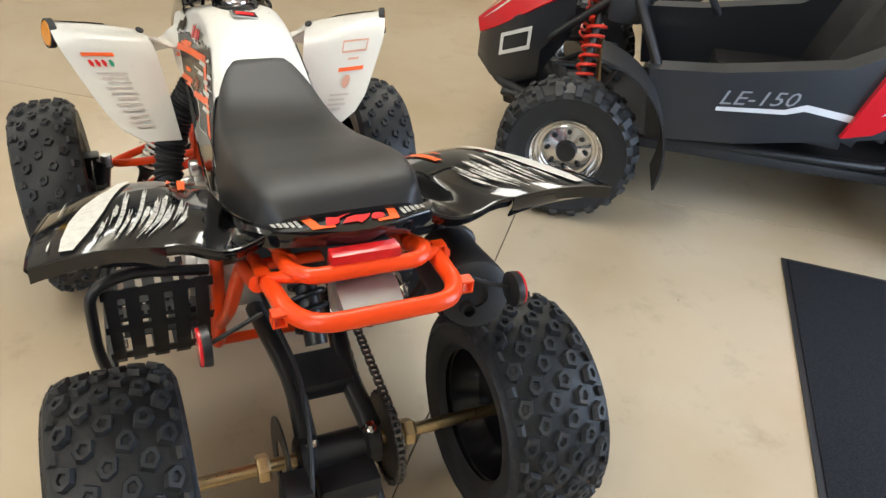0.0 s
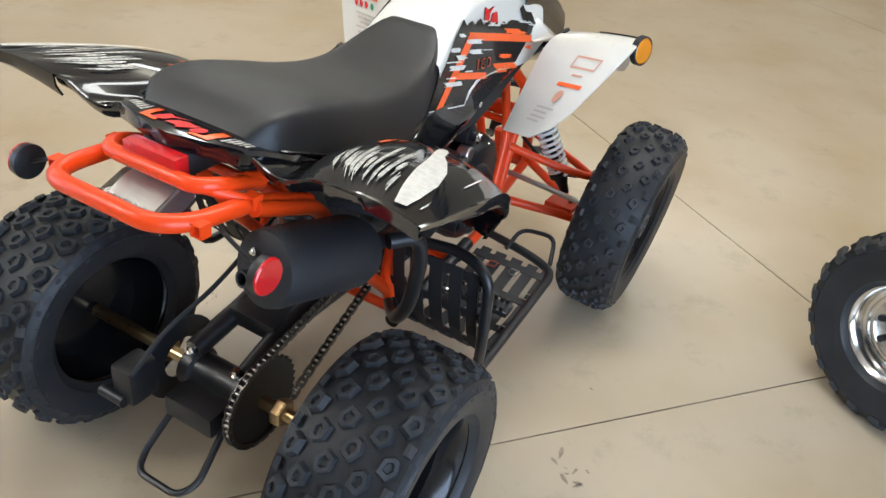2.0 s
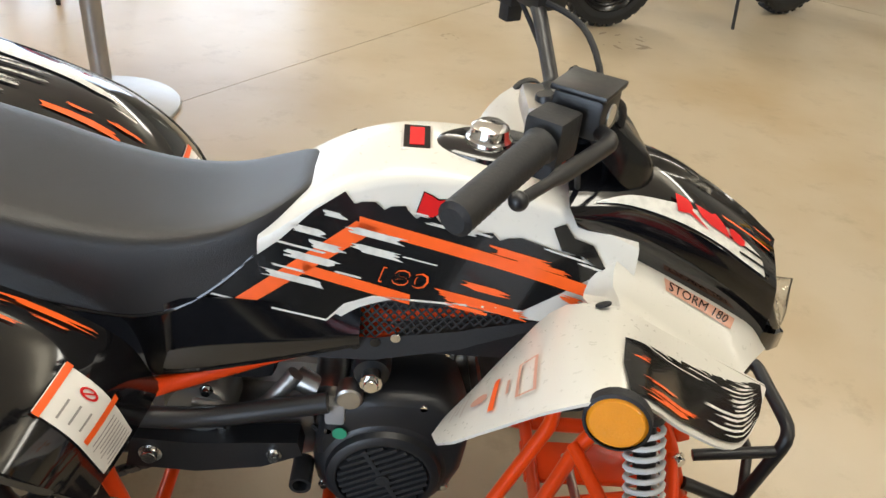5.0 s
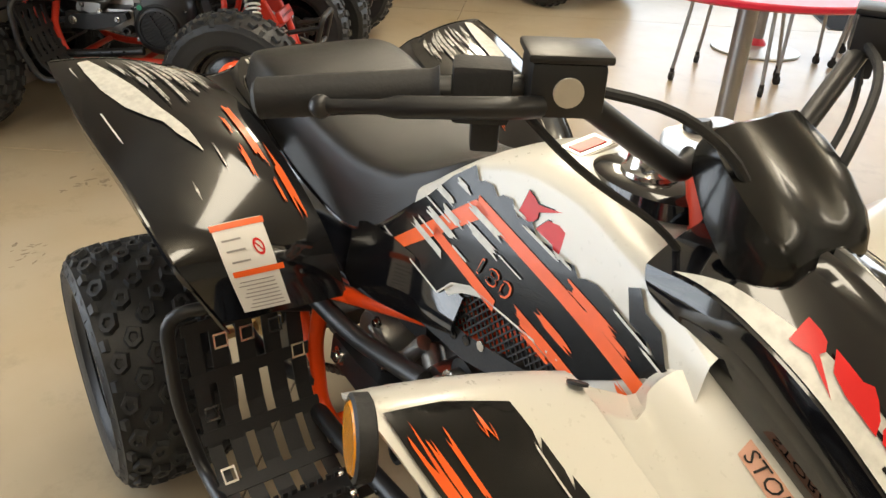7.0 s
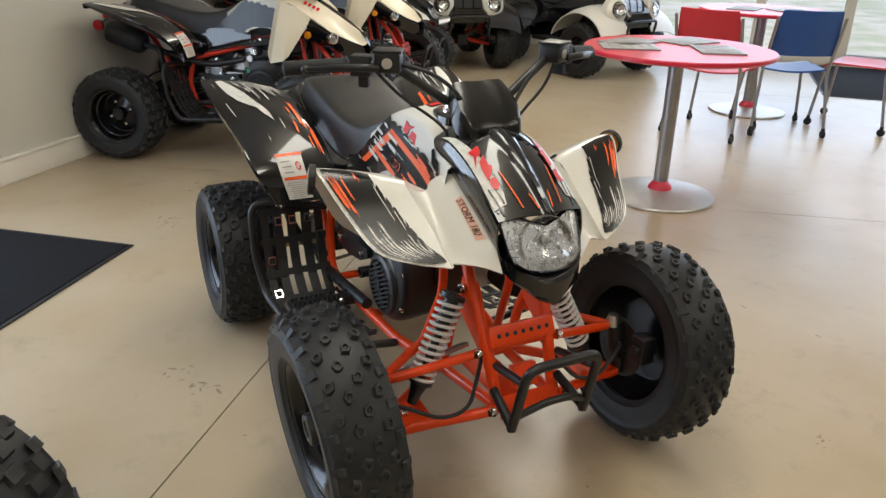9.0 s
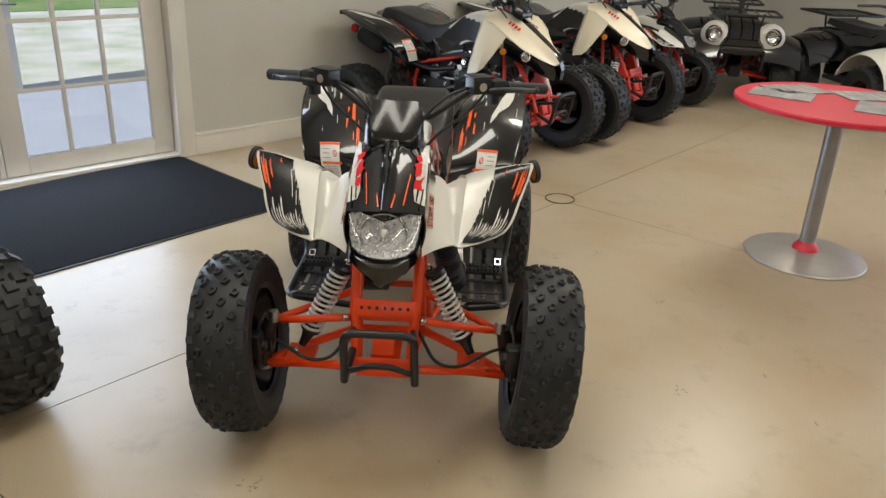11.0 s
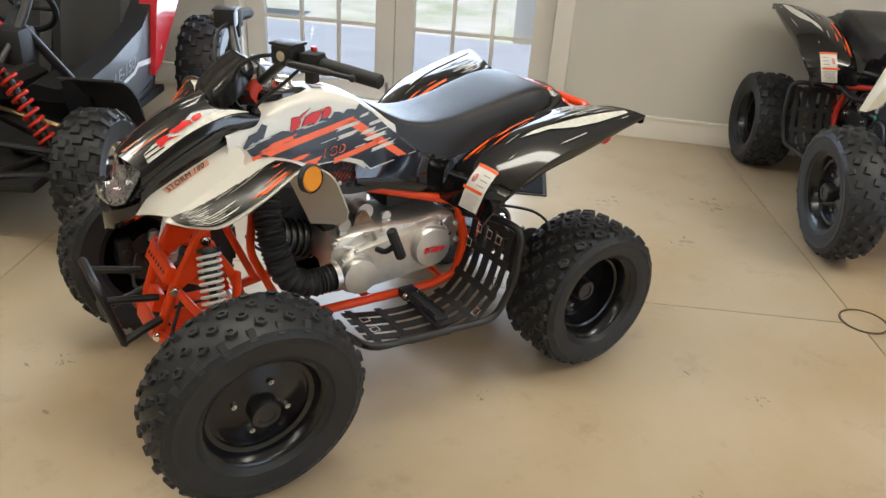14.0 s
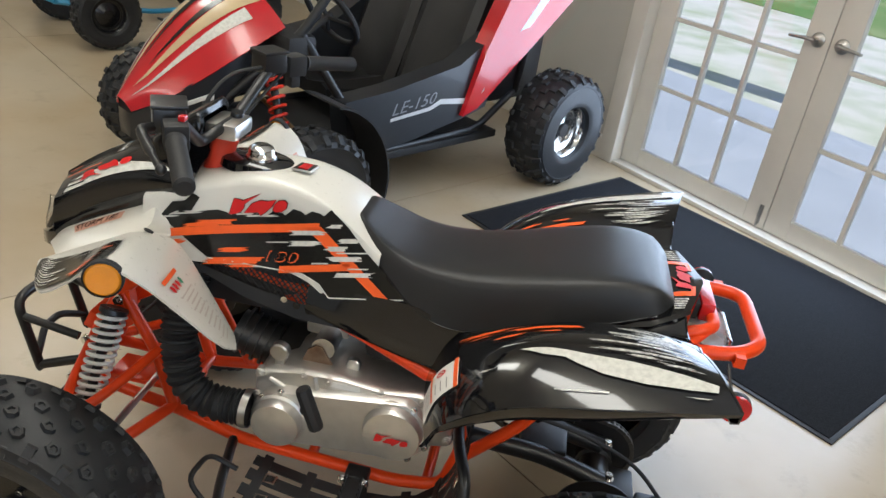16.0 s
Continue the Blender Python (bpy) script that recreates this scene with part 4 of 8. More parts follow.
        for k in range(8):
            a = 0.03 + 0.0115 * k
            flat_patch(bm, [(a, 0.47), (a + 0.003, 0.47), (a + 0.003, 0.72 - 0.02 * (k % 3)), (a, 0.72 - 0.02 * (k % 3))], fm2, 0.05)
        for k in range(3):
            a = 0.165 + 0.028 * k
            flat_patch(bm, [(a, 0.56), (a + 0.005, 0.56), (a + 0.005, 0.68), (a, 0.68)], fm2, 0.05)
        part("label_print", bm, LABEL_INK, lab)
        bm = bmesh.new()
        for k in range(16):
            c0, s0, c1, s1 = math.cos(k * 0.3927), math.sin(k * 0.3927), math.cos(k * 0.3927 + 0.3927), math.sin(k * 0.3927 + 0.3927)
            flat_patch(bm, [(0.195 + 0.022 * c0, 0.475 + 0.034 * s0), (0.195 + 0.022 * c1, 0.475 + 0.034 * s1), (0.195 + 0.015 * c1, 0.475 + 0.023 * s1), (0.195 + 0.015 * c0, 0.475 + 0.023 * s0)], fm2, 0.05)
        flat_patch(bm, [(0.179, 0.456), (0.183, 0.450), (0.211, 0.494), (0.207, 0.500)], fm2, 0.05)
        part("label_sign", bm, RED_DECAL, lab, "small red round prohibition sign")

    if twin_nose:
        twin_lamp_nose(q, hood_mat)
    else:
        # front fenders
        EDGE = [(0.0, 0.418, 0.103, 0.836), (0.8, 0.690, 0.101, 0.698), (1, 0.734, 0.103, 0.652)]
        VALLEY = [(0.0, 0.478, 0.164, 0.765), (0.8, 0.632, 0.184, 0.668), (1, 0.656, 0.190, 0.662)]
        RIDGE = [(0.0, 0.458, 0.214, 0.792), (0.5, 0.575, 0.208, 0.733), (1, 0.690, 0.198, 0.669)]
        for sd in SD:
            bm = fender(FEN_IN, FEN_OUT, sd, 0.025, 0.004)
            ff = part("front_fender", bm, wing_mat or WHITE, q, "white plastic front fender with torn black graphics")

            # cowl panel: from the hood's stripe down to a valley and up to the fender's ridge
            def cowl(u, t, off=0.0, sd=sd):
                e, v, r = Vector(interp(EDGE, t)), Vector(interp(VALLEY, t)), Vector(interp(RIDGE, t))
                if u < 0.72:
                    k = u / 0.72
                    p = e.lerp(v, k) + Vector((0, 0, 0.006 * 4 * k * (1 - k) - 0.002 * k))
                else:
                    k = (u - 0.72) / 0.28
                    p = v.lerp(r, k) + Vector((0, 0.006, -0.006)) * (4 * k * (1 - k)) + Vector((0, 0, -0.002 * (1 - k)))
                return Vector((p.x + off * 0.3, sd * (p.y + off * 0.55), p.z + off * 0.8))

            bm = bmesh.new()
            start = [0.20 * max(0, 1 - j / 7) for j in range(13)]
            grid = [[cowl(j / 12, start[j] + (1 - start[j]) * i / 16) for j in range(13)] for i in range(17)]
            # rear web that runs down on to the tank side
            def web(u, sd=sd):
                if u < 0.72:
                    k = u / 0.72
                    x, z = 0.452 - 0.016 * k, 0.806 - 0.060 * k
                    return Vector((x, sd * (tank_half(x, z) - 0.004 + 0.010 * k), z))
                k = (u - 0.72) / 0.28
                return Vector((0.436, sd * (tank_half(0.436, 0.746) + 0.007), 0.746)).lerp(Vector((0.428, sd * 0.200, 0.783)), k)

            lip = []
            for i in range(5):
                k = i / 5
                lip.append([web(j / 12).lerp(grid[0][j], k) + Vector((0, 0, -0.010 * k * (1 - k))) for j in range(13)])
            grid = lip + grid
            sheet(bm, grid if sd > 0 else [r[::-1] for r in grid], 0.004)
            root = part("cowl_panel", bm, wing_mat or WHITE, ff, "white cowl panel beside the hood")
            if hero:
                bm = bmesh.new()
                flat_patch(bm, [(0.065, 0.375), (0.065, 0.742), (0.225, 0.742), (0.225, 0.375)], lambda a, b, c=cowl: c(a, b, 0.002), 0.1)
                part("graphic", bm, RED_ORANGE_BG, root)
                bm = bmesh.new()
                if sd < 0:
                    text_mesh(bm, "STORM 180", lambda a, b, c=cowl: c(0.205 - b * 1.7, 0.385 + a * 0.86, 0.0034), 0.105, 0.25, 0, 0, 1, 0.7)
                else:
                    text_mesh(bm, "STORM 180", lambda a, b, c=cowl: c(0.205 - b * 1.7, 0.732 - a * 0.86, 0.0034), 0.105, 0.25, 0, 0, 1, 0.7)
                part("lettering", bm, BLACK_DECAL, root, "black lettering STORM 180")
            fl = fender_map(FEN_IN, FEN_OUT, sd, 0.025)
            fm = fender_map(FEN_IN, FEN_OUT, sd, 0.025, 0.003)
            fm2 = fender_map(FEN_IN, FEN_OUT, sd, 0.025, 0.0042)
            if not twin_nose:
                rs = random.Random(11)
                bm = bmesh.new()
                inner = []
                for k in range(9):
                    s_, w_ = 0.62 - 0.062 * k, 0.42 - 0.030 * k
                    run = rs.uniform(0.045, 0.13)
                    inner += [(s_, w_ + rs.uniform(-0.01, 0.01)), (s_ - run * 0.6, w_ - 0.012), (s_ - run, w_ + rs.uniform(-0.005, 0.008)), (s_ - run * 0.45 - 0.03, w_ - 0.022)]
                inner = [p_ for k_, p_ in enumerate(inner) if p_[0] > 0.07]
                front = [(0.045, 0.22), (0.05, 0.5), (0.055, 0.80), (0.09, 0.93)]
                flat_patch(bm, inner + front + [(0.30, 0.945), (0.55, 0.96), (0.622, 0.95), (0.63, 0.7)], fm, 0.05)
                part("graphic", bm, BLACK_DECAL, ff)
                bm = bmesh.new()
                for k in range(12):
                    w = 0.27 + 0.056 * k
                    a = 0.075 + rs.uniform(0, 0.05)
                    flat_patch(bm, stroke(rs, a, a + rs.uniform(0.08, 0.22) + 0.08 * (k % 3 == 1), w, rs.uniform(0.014, 0.036), 0.9), fm2, 0.06)
                flat_patch(bm, stroke(rs, 0.36, 0.56, 0.44, 0.012, 0.9), fm2, 0.06)
                flat_patch(bm, stroke(rs, 0.30, 0.44, 0.37, 0.014, 0.9), fm2, 0.06)
                part("graphic", bm, WHITE_DECAL, ff)
                bm = bmesh.new()
                for a0, a1, w, h in ((0.43, 0.61, 0.91, 0.05), (0.40, 0.58, 0.86, 0.035), (0.48, 0.60, 0.78, 0.025), (0.56, 0.62, 0.60, 0.05)):
                    flat_patch(bm, stroke(rs, a0, a1, w, h, 0.6), fm2, 0.06)
                part("graphic", bm, ORANGE_DECAL, ff)
            if hero:
                # print on the rear of the mud flap
                fb = fender_map(FEN_IN, FEN_OUT, sd, 0.025, 0.003)
                bm = bmesh.new()
                s0 = 0.775 if sd > 0 else 0.855
                flat_patch(bm, [(s0, 0.50), (s0 + 0.011, 0.50), (s0 + 0.011, 0.84), (s0, 0.84)], fb, 0.05)
                part("flap_heading", bm, ORANGE_DECAL, ff)
                bm = bmesh.new()
                if sd > 0:
                    rows = [(0.832 + 0.0125 * k, 0.44 + 0.02 * (k % 2), 0.80 - 0.03 * (k % 3)) for k in range(11)]
                else:
                    rows = [(0.920 + 0.011 * k, 0.44, 0.74 - 0.05 * (k % 2)) for k in range(4)]
                for s_, w0, w1 in rows:
                    flat_patch(bm, [(s_, w0), (s_ + 0.004, w0), (s_ + 0.004, w1), (s_, w1)], fb, 0.05)
                part("flap_print", bm, FAINT_PRINT, ff)
                bm = bmesh.new()
                if sd > 0:
                    for w0, m_ in ((0.56, GREEN), (0.64, RED_DECAL), (0.71, RED_DECAL), (0.78, RED_DECAL)):
                        flat_patch(bm, [(0.796, w0), (0.806, w0 - 0.02), (0.818, w0), (0.812, w0 + 0.03), (0.797, w0 + 0.03)], fb, 0.05)
                        part("icon", bm, m_, ff)
                        bm = bmesh.new()
                    bm.free()
                else:
                    for k_, q4 in enumerate(((0.772, 0.778, 0.50, 0.82), (0.806, 0.812, 0.50, 0.82), (0.778, 0.806, 0.50, 0.515), (0.778, 0.806, 0.805, 0.82), (0.828, 0.834, 0.60, 0.74))):
                        flat_patch(bm, [(q4[0], q4[2]), (q4[1], q4[2]), (q4[1], q4[3]), (q4[0], q4[3])], fb, 0.05)
                        part("print_bar", bm, RED_ORANGE_BG, ff)
                        bm = bmesh.new()
                    ring_ = [(0.892 + 0.016 * math.cos(k * 0.449), 0.64 + 0.055 * math.sin(k * 0.449)) for k in range(15)] + [(0.892 + 0.012 * math.cos(k * 0.449), 0.64 + 0.042 * math.sin(k * 0.449)) for k in range(14, -1, -1)]
                    flat_patch(bm, ring_, fb, 0.05)
                    part("icon", bm, RED_ORANGE_BG, ff)
                bm = bmesh.new()
                pr = fl(0.655, 0.03)
                disc(bm, (pr.x, pr.y, pr.z + 0.003), 0.010, 0.003, (-0.3, -sd * 0.4, 0.85), 16)
                part("fender_plug", bm, BLACK_MATT, ff)
            # amber side reflector
            bm = bmesh.new()
            disc(bm, (0.412, sd * 0.413, 0.806), 0.031, 0.012, (-0.35, sd, 0.1), 28, 0.004)
            am = part("side_reflector", bm, AMBER, ff, "round amber side reflector")
            bm = bmesh.new()
            lathe(bm, [(0.031, -0.006), (0.0345, -0.004), (0.0345, 0.009), (0.031, 0.011)], (0.412, sd * 0.413, 0.806), (-0.35, sd, 0.1), 28)
            part("reflector_rim", bm, BLACK_MATT, am)

        # hood: a flat black crown between steep matt stripes
        HOOD = [(0.40, 0.905, 0.105, 0.030), (0.47, 0.913, 0.105, 0.034), (0.54, 0.900, 0.106, 0.038), (0.60, 0.872, 0.106, 0.036), (0.66, 0.828, 0.106, 0.028), (0.712, 0.782, 0.106, 0.014)]

        def hood_pt(x, t, off=0.0):
            zt, w, drop = interp(HOOD, x)
            rid = 0.05 + 0.75 * max(0, 0.70 - x)
            ridge = 0.009 * max(0, min(1, (rid + 0.06 - abs(t)) / 0.06)) - 0.006 * max(0, 1 - abs(t) / 0.06)
            return Vector((x + 0.03 * (1 - abs(t)) * max(0, (x - 0.60) / 0.11), w * t, zt - drop * abs(t) ** 2.2 + ridge - 0.006 + off))

        bm = bmesh.new()
        grid = [[hood_pt(0.40 + 0.312 * i / 20, -1 + 2 * j / 32) for j in range(33)] for i in range(21)]
        sheet(bm, grid, 0.004)
        hood = part("hood", bm, hood_mat or BLACK_GLOSS, q, "pointed black front hood")
        for sd in SD:
            bm = bmesh.new()
            grid = []
            for i in range(17):
                t = i / 16
                a = hood_pt(0.40 + 0.312 * t, 1.0)
                b = Vector(interp(EDGE, 0.92 * t))
                row = []
                for j in range(7):
                    u = j / 6
                    p = a.lerp(b, u) + Vector((0, 0.007 * 4 * u * (1 - u), 0))
                    row.append(Vector((p.x, sd * p.y, p.z)))
                grid.append(row)
            sheet(bm, grid if sd > 0 else [r[::-1] for r in grid], 0.004)
            part("hood_flank", bm, BLACK_GLOSS, q, "black panel along the cowl")
        # hood graphics
        if hero:
            for sd in SD:
                hm = lambda a, b, sd=sd: hood_pt(a, sd * b, 0.003)
                bm = bmesh.new()
                flat_patch(bm, [(0.43, 0.985), (0.48, 0.86), (0.505, 0.90), (0.53, 0.80), (0.55, 0.86), (0.57, 0.74), (0.60, 0.82), (0.62, 0.70), (0.635, 0.80), (0.655, 0.66), (0.662, 0.78), (0.685, 0.72), (0.69, 0.985)], hm, 0.03)
                part("graphic", bm, WHITE_DECAL, hood)
                hm2 = lambda a, b, sd=sd: hood_pt(a, sd * b, 0.0045)
                bm = bmesh.new()
                for a0, b0 in ((0.60, 0.70), (0.625, 0.80), (0.645, 0.90)):
                    flat_patch(bm, [(a0, b0), (a0 + 0.06, b0 - 0.06), (a0 + 0.06, b0 - 0.02), (a0, b0 + 0.03)], hm2, 0.03)
                part("graphic", bm, BLACK_DECAL, hood)
                bm = bmesh.new()
                hm3 = lambda a, b, sd=sd: hood_pt(a, sd * b, 0.0058)
                logo_word(bm, hm3, 0.545 if sd < 0 else 0.655, 0.68, 0.110, 0.20, 1 if sd < 0 else -1, 0.0)
                part("emblem", bm, RED_DECAL, hood)
                bm = bmesh.new()
                flat_patch(bm, [(0.62, 0.56), (0.70, 0.44), (0.70, 0.47), (0.625, 0.585)], hm2, 0.03)
                flat_patch(bm, [(0.675, 0.22), (0.705, 0.14), (0.705, 0.18), (0.68, 0.24)], hm2, 0.03)
                part("graphic", bm, ORANGE_DECAL, hood)

        # headlight unit: a clear wedge lens over a faceted chrome bowl
        shape = [(-1.0, 0.776), (-0.55, 0.764), (0.0, 0.748), (0.55, 0.764), (1.0, 0.776), (0.98, 0.735), (0.93, 0.700), (0.86, 0.678), (0.62, 0.664), (0.30, 0.659), (0.0, 0.658), (-0.30, 0.659), (-0.62, 0.664), (-0.86, 0.678), (-0.93, 0.700), (-0.98, 0.735)]

        shape = [(a[0] + (b[0] - a[0]) * k / 4, a[1] + (b[1] - a[1]) * k / 4) for a, b in zip(shape, shape[1:] + shape[:1]) for k in range(4)]

        def lamp_ring(k, dx):
            return [Vector((0.696 + (0.778 - z) * 0.50 + 0.026 * (1 - y * y) + dx, 0.099 * y * k, 0.712 + (z - 0.712) * k)) for y, z in shape]

        bm = bmesh.new()
        dome = lambda k: 0.016 * (1 - k ** 4)
        steps = (1.0, 0.97, 0.92, 0.84, 0.74, 0.62, 0.5, 0.38, 0.26, 0.14, 0.02)
        loft(bm, [lamp_ring(1.0, -0.006)] + [lamp_ring(k, dome(k)) for k in steps] + [lamp_ring(k * 0.985, dome(k) - 0.002) for k in steps[::-1]] + [lamp_ring(0.985, -0.006)], caps=False)
        hl = part("headlight", bm, CLEAR, q, "clear wedge headlight lens over chrome")
        hl.visible_shadow = False
        bm = bmesh.new()
        loft(bm, [lamp_ring(0.97, -0.006), lamp_ring(0.96, -0.012), lamp_ring(0.86, -0.040), lamp_ring(0.5, -0.046), lamp_ring(0.1, -0.047)])
        part("lamp_housing", bm, DARK_HOUSING, hl, "smoked grey lamp housing")
        bm = bmesh.new()
        n = Vector((1, 0, 0.30)).normalized()
        C_ = Vector((0.738, 0, 0.712))
        e1 = Vector((0, 1, 0))
        e2 = n.cross(e1)
        rings = []
        for r, h in ((0.012, -0.040), (0.026, -0.036), (0.045, -0.026), (0.058, -0.010), (0.063, 0.003), (0.066, 0.003), (0.066, -0.004), (0.048, -0.036), (0.012, -0.050)):
            rings.append([C_ + n * (h + (0.0007 if j % 4 < 2 and h < 0 else 0)) + (e1 * math.cos(2 * math.pi * j / 48) + e2 * math.sin(2 * math.pi * j / 48) * 0.86) * r for j in range(48)])
        loft(bm, rings)
        part("reflector", bm, CHROME, hl, "faceted chrome reflector")
        bm = bmesh.new()
        lathe(bm, [(0, 0.004), (0.011, 0.002), (0.013, -0.01), (0.013, -0.03)], Vector((0.735, 0, 0.716)), n, 16)
        part("bulb", bm, STEEL, hl)
        bm = bmesh.new()
        loft(bm, [lamp_ring(1.02, -0.010), lamp_ring(1.022, -0.002), lamp_ring(1.0, 0.0005), lamp_ring(0.99, -0.012)], caps=False)
        part("lamp_bezel", bm, BLACK_GLOSS, hl)
        bm = bmesh.new()
        loft(bm, [[Vector((x, y * w, zb + (zt - zb) * k)) for y, k in ((-1, 1), (-1.0, 0.62), (-0.50, 0.18), (0, 0), (0.50, 0.18), (1.0, 0.62), (1, 1), (0, 0.92))] for x, w, zt, zb in
                  ((0.655, 0.100, 0.71, 0.630), (0.705, 0.097, 0.682, 0.606), (0.748, 0.088, 0.668, 0.586), (0.775, 0.066, 0.657, 0.578), (0.790, 0.030, 0.640, 0.580))])
        part("nose", bm, BLACK_GLOSS, q, "gloss black nose under the headlight")
    # tank side graphics
    for sd in SD:
        sm, sm2, sm3 = side_map(sd), side_map(sd, 0.0036), side_map(sd, 0.0046)
        rs = random.Random(21)
        topedge = []
        for k in range(10):
            x = 0.475 - 0.039 * k
            zz = interp([(0.11, 0.852), (0.2, 0.838), (0.3, 0.815), (0.4, 0.80), (0.475, 0.785)], x)
            up = rs.uniform(0.004, 0.011)
            topedge += [(x, zz - 0.004), (x - 0.012, zz + up), (x - 0.030, zz + up * 0.8), (x - rs.uniform(0.034, 0.050), zz + up * 0.3), (x - 0.026, zz - 0.003)]
        topedge = [p_ for p_ in topedge if p_[0] > 0.10]
        outline = [(-0.068, 0.708), (0.094, 0.679), (0.118, 0.704), (0.155, 0.718), (0.22, 0.716), (0.36, 0.712), (0.405, 0.742), (0.44, 0.768)] + topedge + [(0.072, 0.832), (0.03, 0.79), (-0.03, 0.742)]
        bm = bmesh.new()
        flat_patch(bm, outline, sm, 0.03)
        part("graphic", bm, BLACK_DECAL, q, "black side graphic with orange bars")
        if hero:
            bm = bmesh.new()
            b_ = lambda p0, p1, h: flat_patch(bm, [(p0[0], p0[1] - h / 2), (p1[0], p1[1] - h / 2), (p1[0], p1[1] + h / 2), (p0[0], p0[1] + h / 2)], sm2, 0.03)
            b_((0.132, 0.821), (0.455, 0.750), 0.0175)
            flat_patch(bm, [(-0.030, 0.702), (-0.004, 0.6985), (0.160, 0.815), (0.128, 0.823)], sm2, 0.03)
            b_((0.060, 0.752), (0.205, 0.717), 0.015)

            def slash(u0, u1, z, h, m, rag=1.0):
                pts = [(a, b - (a - u0) * 0.20) for a, b in stroke(rs, u0, u1, z, h, rag)]
                flat_patch(bm, pts, m, 0.03)

            for u0, u1, z, h in ((0.270, 0.345, 0.746, 0.010), (0.236, 0.368, 0.733, 0.008), (0.240, 0.375, 0.726, 0.008), (0.252, 0.320, 0.715, 0.006), (0.300, 0.400, 0.799, 0.011), (0.330, 0.425, 0.789, 0.007), (0.40, 0.452, 0.741, 0.010)):
                slash(u0, u1, z, h, sm2)
            part("graphic", bm, ORANGE_DECAL, q)
            bm = bmesh.new()
            for u0, u1, z, h in ((0.083, 0.122, 0.833, 0.0075), (0.037, 0.098, 0.812, 0.0095), (0.112, 0.198, 0.814, 0.0095), (0.020, 0.092, 0.790, 0.003), (0.064, 0.120, 0.790, 0.0105), (0.120, 0.194, 0.790, 0.0105),
                                 (0.028, 0.114, 0.776, 0.0105), (0.018, 0.064, 0.757, 0.003), (0.003, 0.094, 0.747, 0.0095), (0.19, 0.24, 0.779, 0.002), (0.088, 0.10, 0.764, 0.004), (0.10, 0.14, 0.752, 0.003)):
                slash(u0, u1, z, h, sm3, 0.8)
            for u0, u1, z, h in ((0.215, 0.29, 0.829, 0.004), (0.27, 0.31, 0.822, 0.003), (0.19, 0.225, 0.842, 0.004), (0.375, 0.44, 0.806, 0.003), (0.42, 0.468, 0.792, 0.003)):
                slash(u0, u1, z, h, sm3, 1.5)
            part("graphic", bm, WHITE_DECAL, q)
            bm = bmesh.new()
            for (p0, p1) in zip(outline[:6], outline[1:6]):
                d = Vector((p1[0] - p0[0], p1[1] - p0[1]))
                n = Vector((-d.y, d.x)).normalized() * 0.0014
                flat_patch(bm, [(p0[0] - n.x, p0[1] - n.y), (p1[0] - n.x, p1[1] - n.y), (p1[0] + n.x, p1[1] + n.y), (p0[0] + n.x, p0[1] + n.y)], sm2, 0.03)
            part("graphic", bm, WHITE, q)
            bm = bmesh.new()
            for mt, sk, gr in ((BLACK_DECAL, sm, 0.0016), (RED_DECAL, sm2, 0.0)):
                bm = bmesh.new()
                if sd < 0:
                    logo_word(bm, sk, 0.205, 0.838, 0.118, 0.030, 1, 0.22, gr)
                    for v in bm.verts:
                        v.co.z -= (v.co.x - 0.205) * 0.24
                else:
                    logo_word(bm, sk, 0.322, 0.812, 0.118, 0.030, -1, 0.22, gr)
                    for v in bm.verts:
                        v.co.z += (0.322 - v.co.x) * 0.24
                part("emblem", bm, mt, q, "red angular emblem with a black edge")
            bm = bmesh.new()
            if sd < 0:
                text_mesh(bm, "180", lambda a, b: sm3(0.150 + a, 0.742 + b - a * 0.12), 0.034, 0.2, 0, 0, 1, 1.5)
            else:
                text_mesh(bm, "180", lambda a, b: sm3(0.245 - a, 0.728 + b + a * 0.12), 0.034, 0.2, 0, 0, 1, 1.5)
            part("lettering", bm, ORANGE_DECAL, q, "orange lettering 180")
            bm = bmesh.new()
            if sd < 0:
                text_mesh(bm, "180", lambda a, b: side_map(sd, 0.0053)(0.1525 + a * 0.93, 0.7445 + b * 0.82 - a * 0.12), 0.034, 0.2, 0, 0, 1, 1.5)
            else:
                text_mesh(bm, "180", lambda a, b: side_map(sd, 0.0053)(0.2425 - a * 0.93, 0.7305 + b * 0.82 + a * 0.12), 0.034, 0.2, 0, 0, 1, 1.5)
            part("lettering", bm, BLACK_DECAL, q)
            bm = bmesh.new()
            flat_patch(bm, [(0.385, 0.835), (0.40, 0.805), (0.43, 0.80), (0.47, 0.775), (0.44, 0.818), (0.415, 0.824), (0.40, 0.842)], sm2, 0.03)
            part("graphic", bm, BLACK_DECAL, q)
        # expanded-metal intake grille
        bm = bmesh.new()
        f = lambda x, z: Vector((x, sd * (tank_half(x, z) - 0.012), z))
        for k in range(36):
            for dx in (-0.075, 0.075):
                x0 = 0.03 + 0.0125 * k
                run = []
                for m_ in range(13):
                    x_, z_ = x0 + dx * m_ / 12, 0.640 + 0.080 * m_ / 12
                    if 0.085 < x_ < 0.40 and interp(GRILLE_LOW, x_) < z_ < interp(TANK_LOW, x_) + 0.004:
                        run.append(f(x_, z_))
                if len(run) > 1:
                    tube(bm, [run[0], run[-1]], 0.0017, 4)
        part("intake_grille", bm, BLACK_MATT, q, "black diamond-mesh side grille")
        bm = bmesh.new()
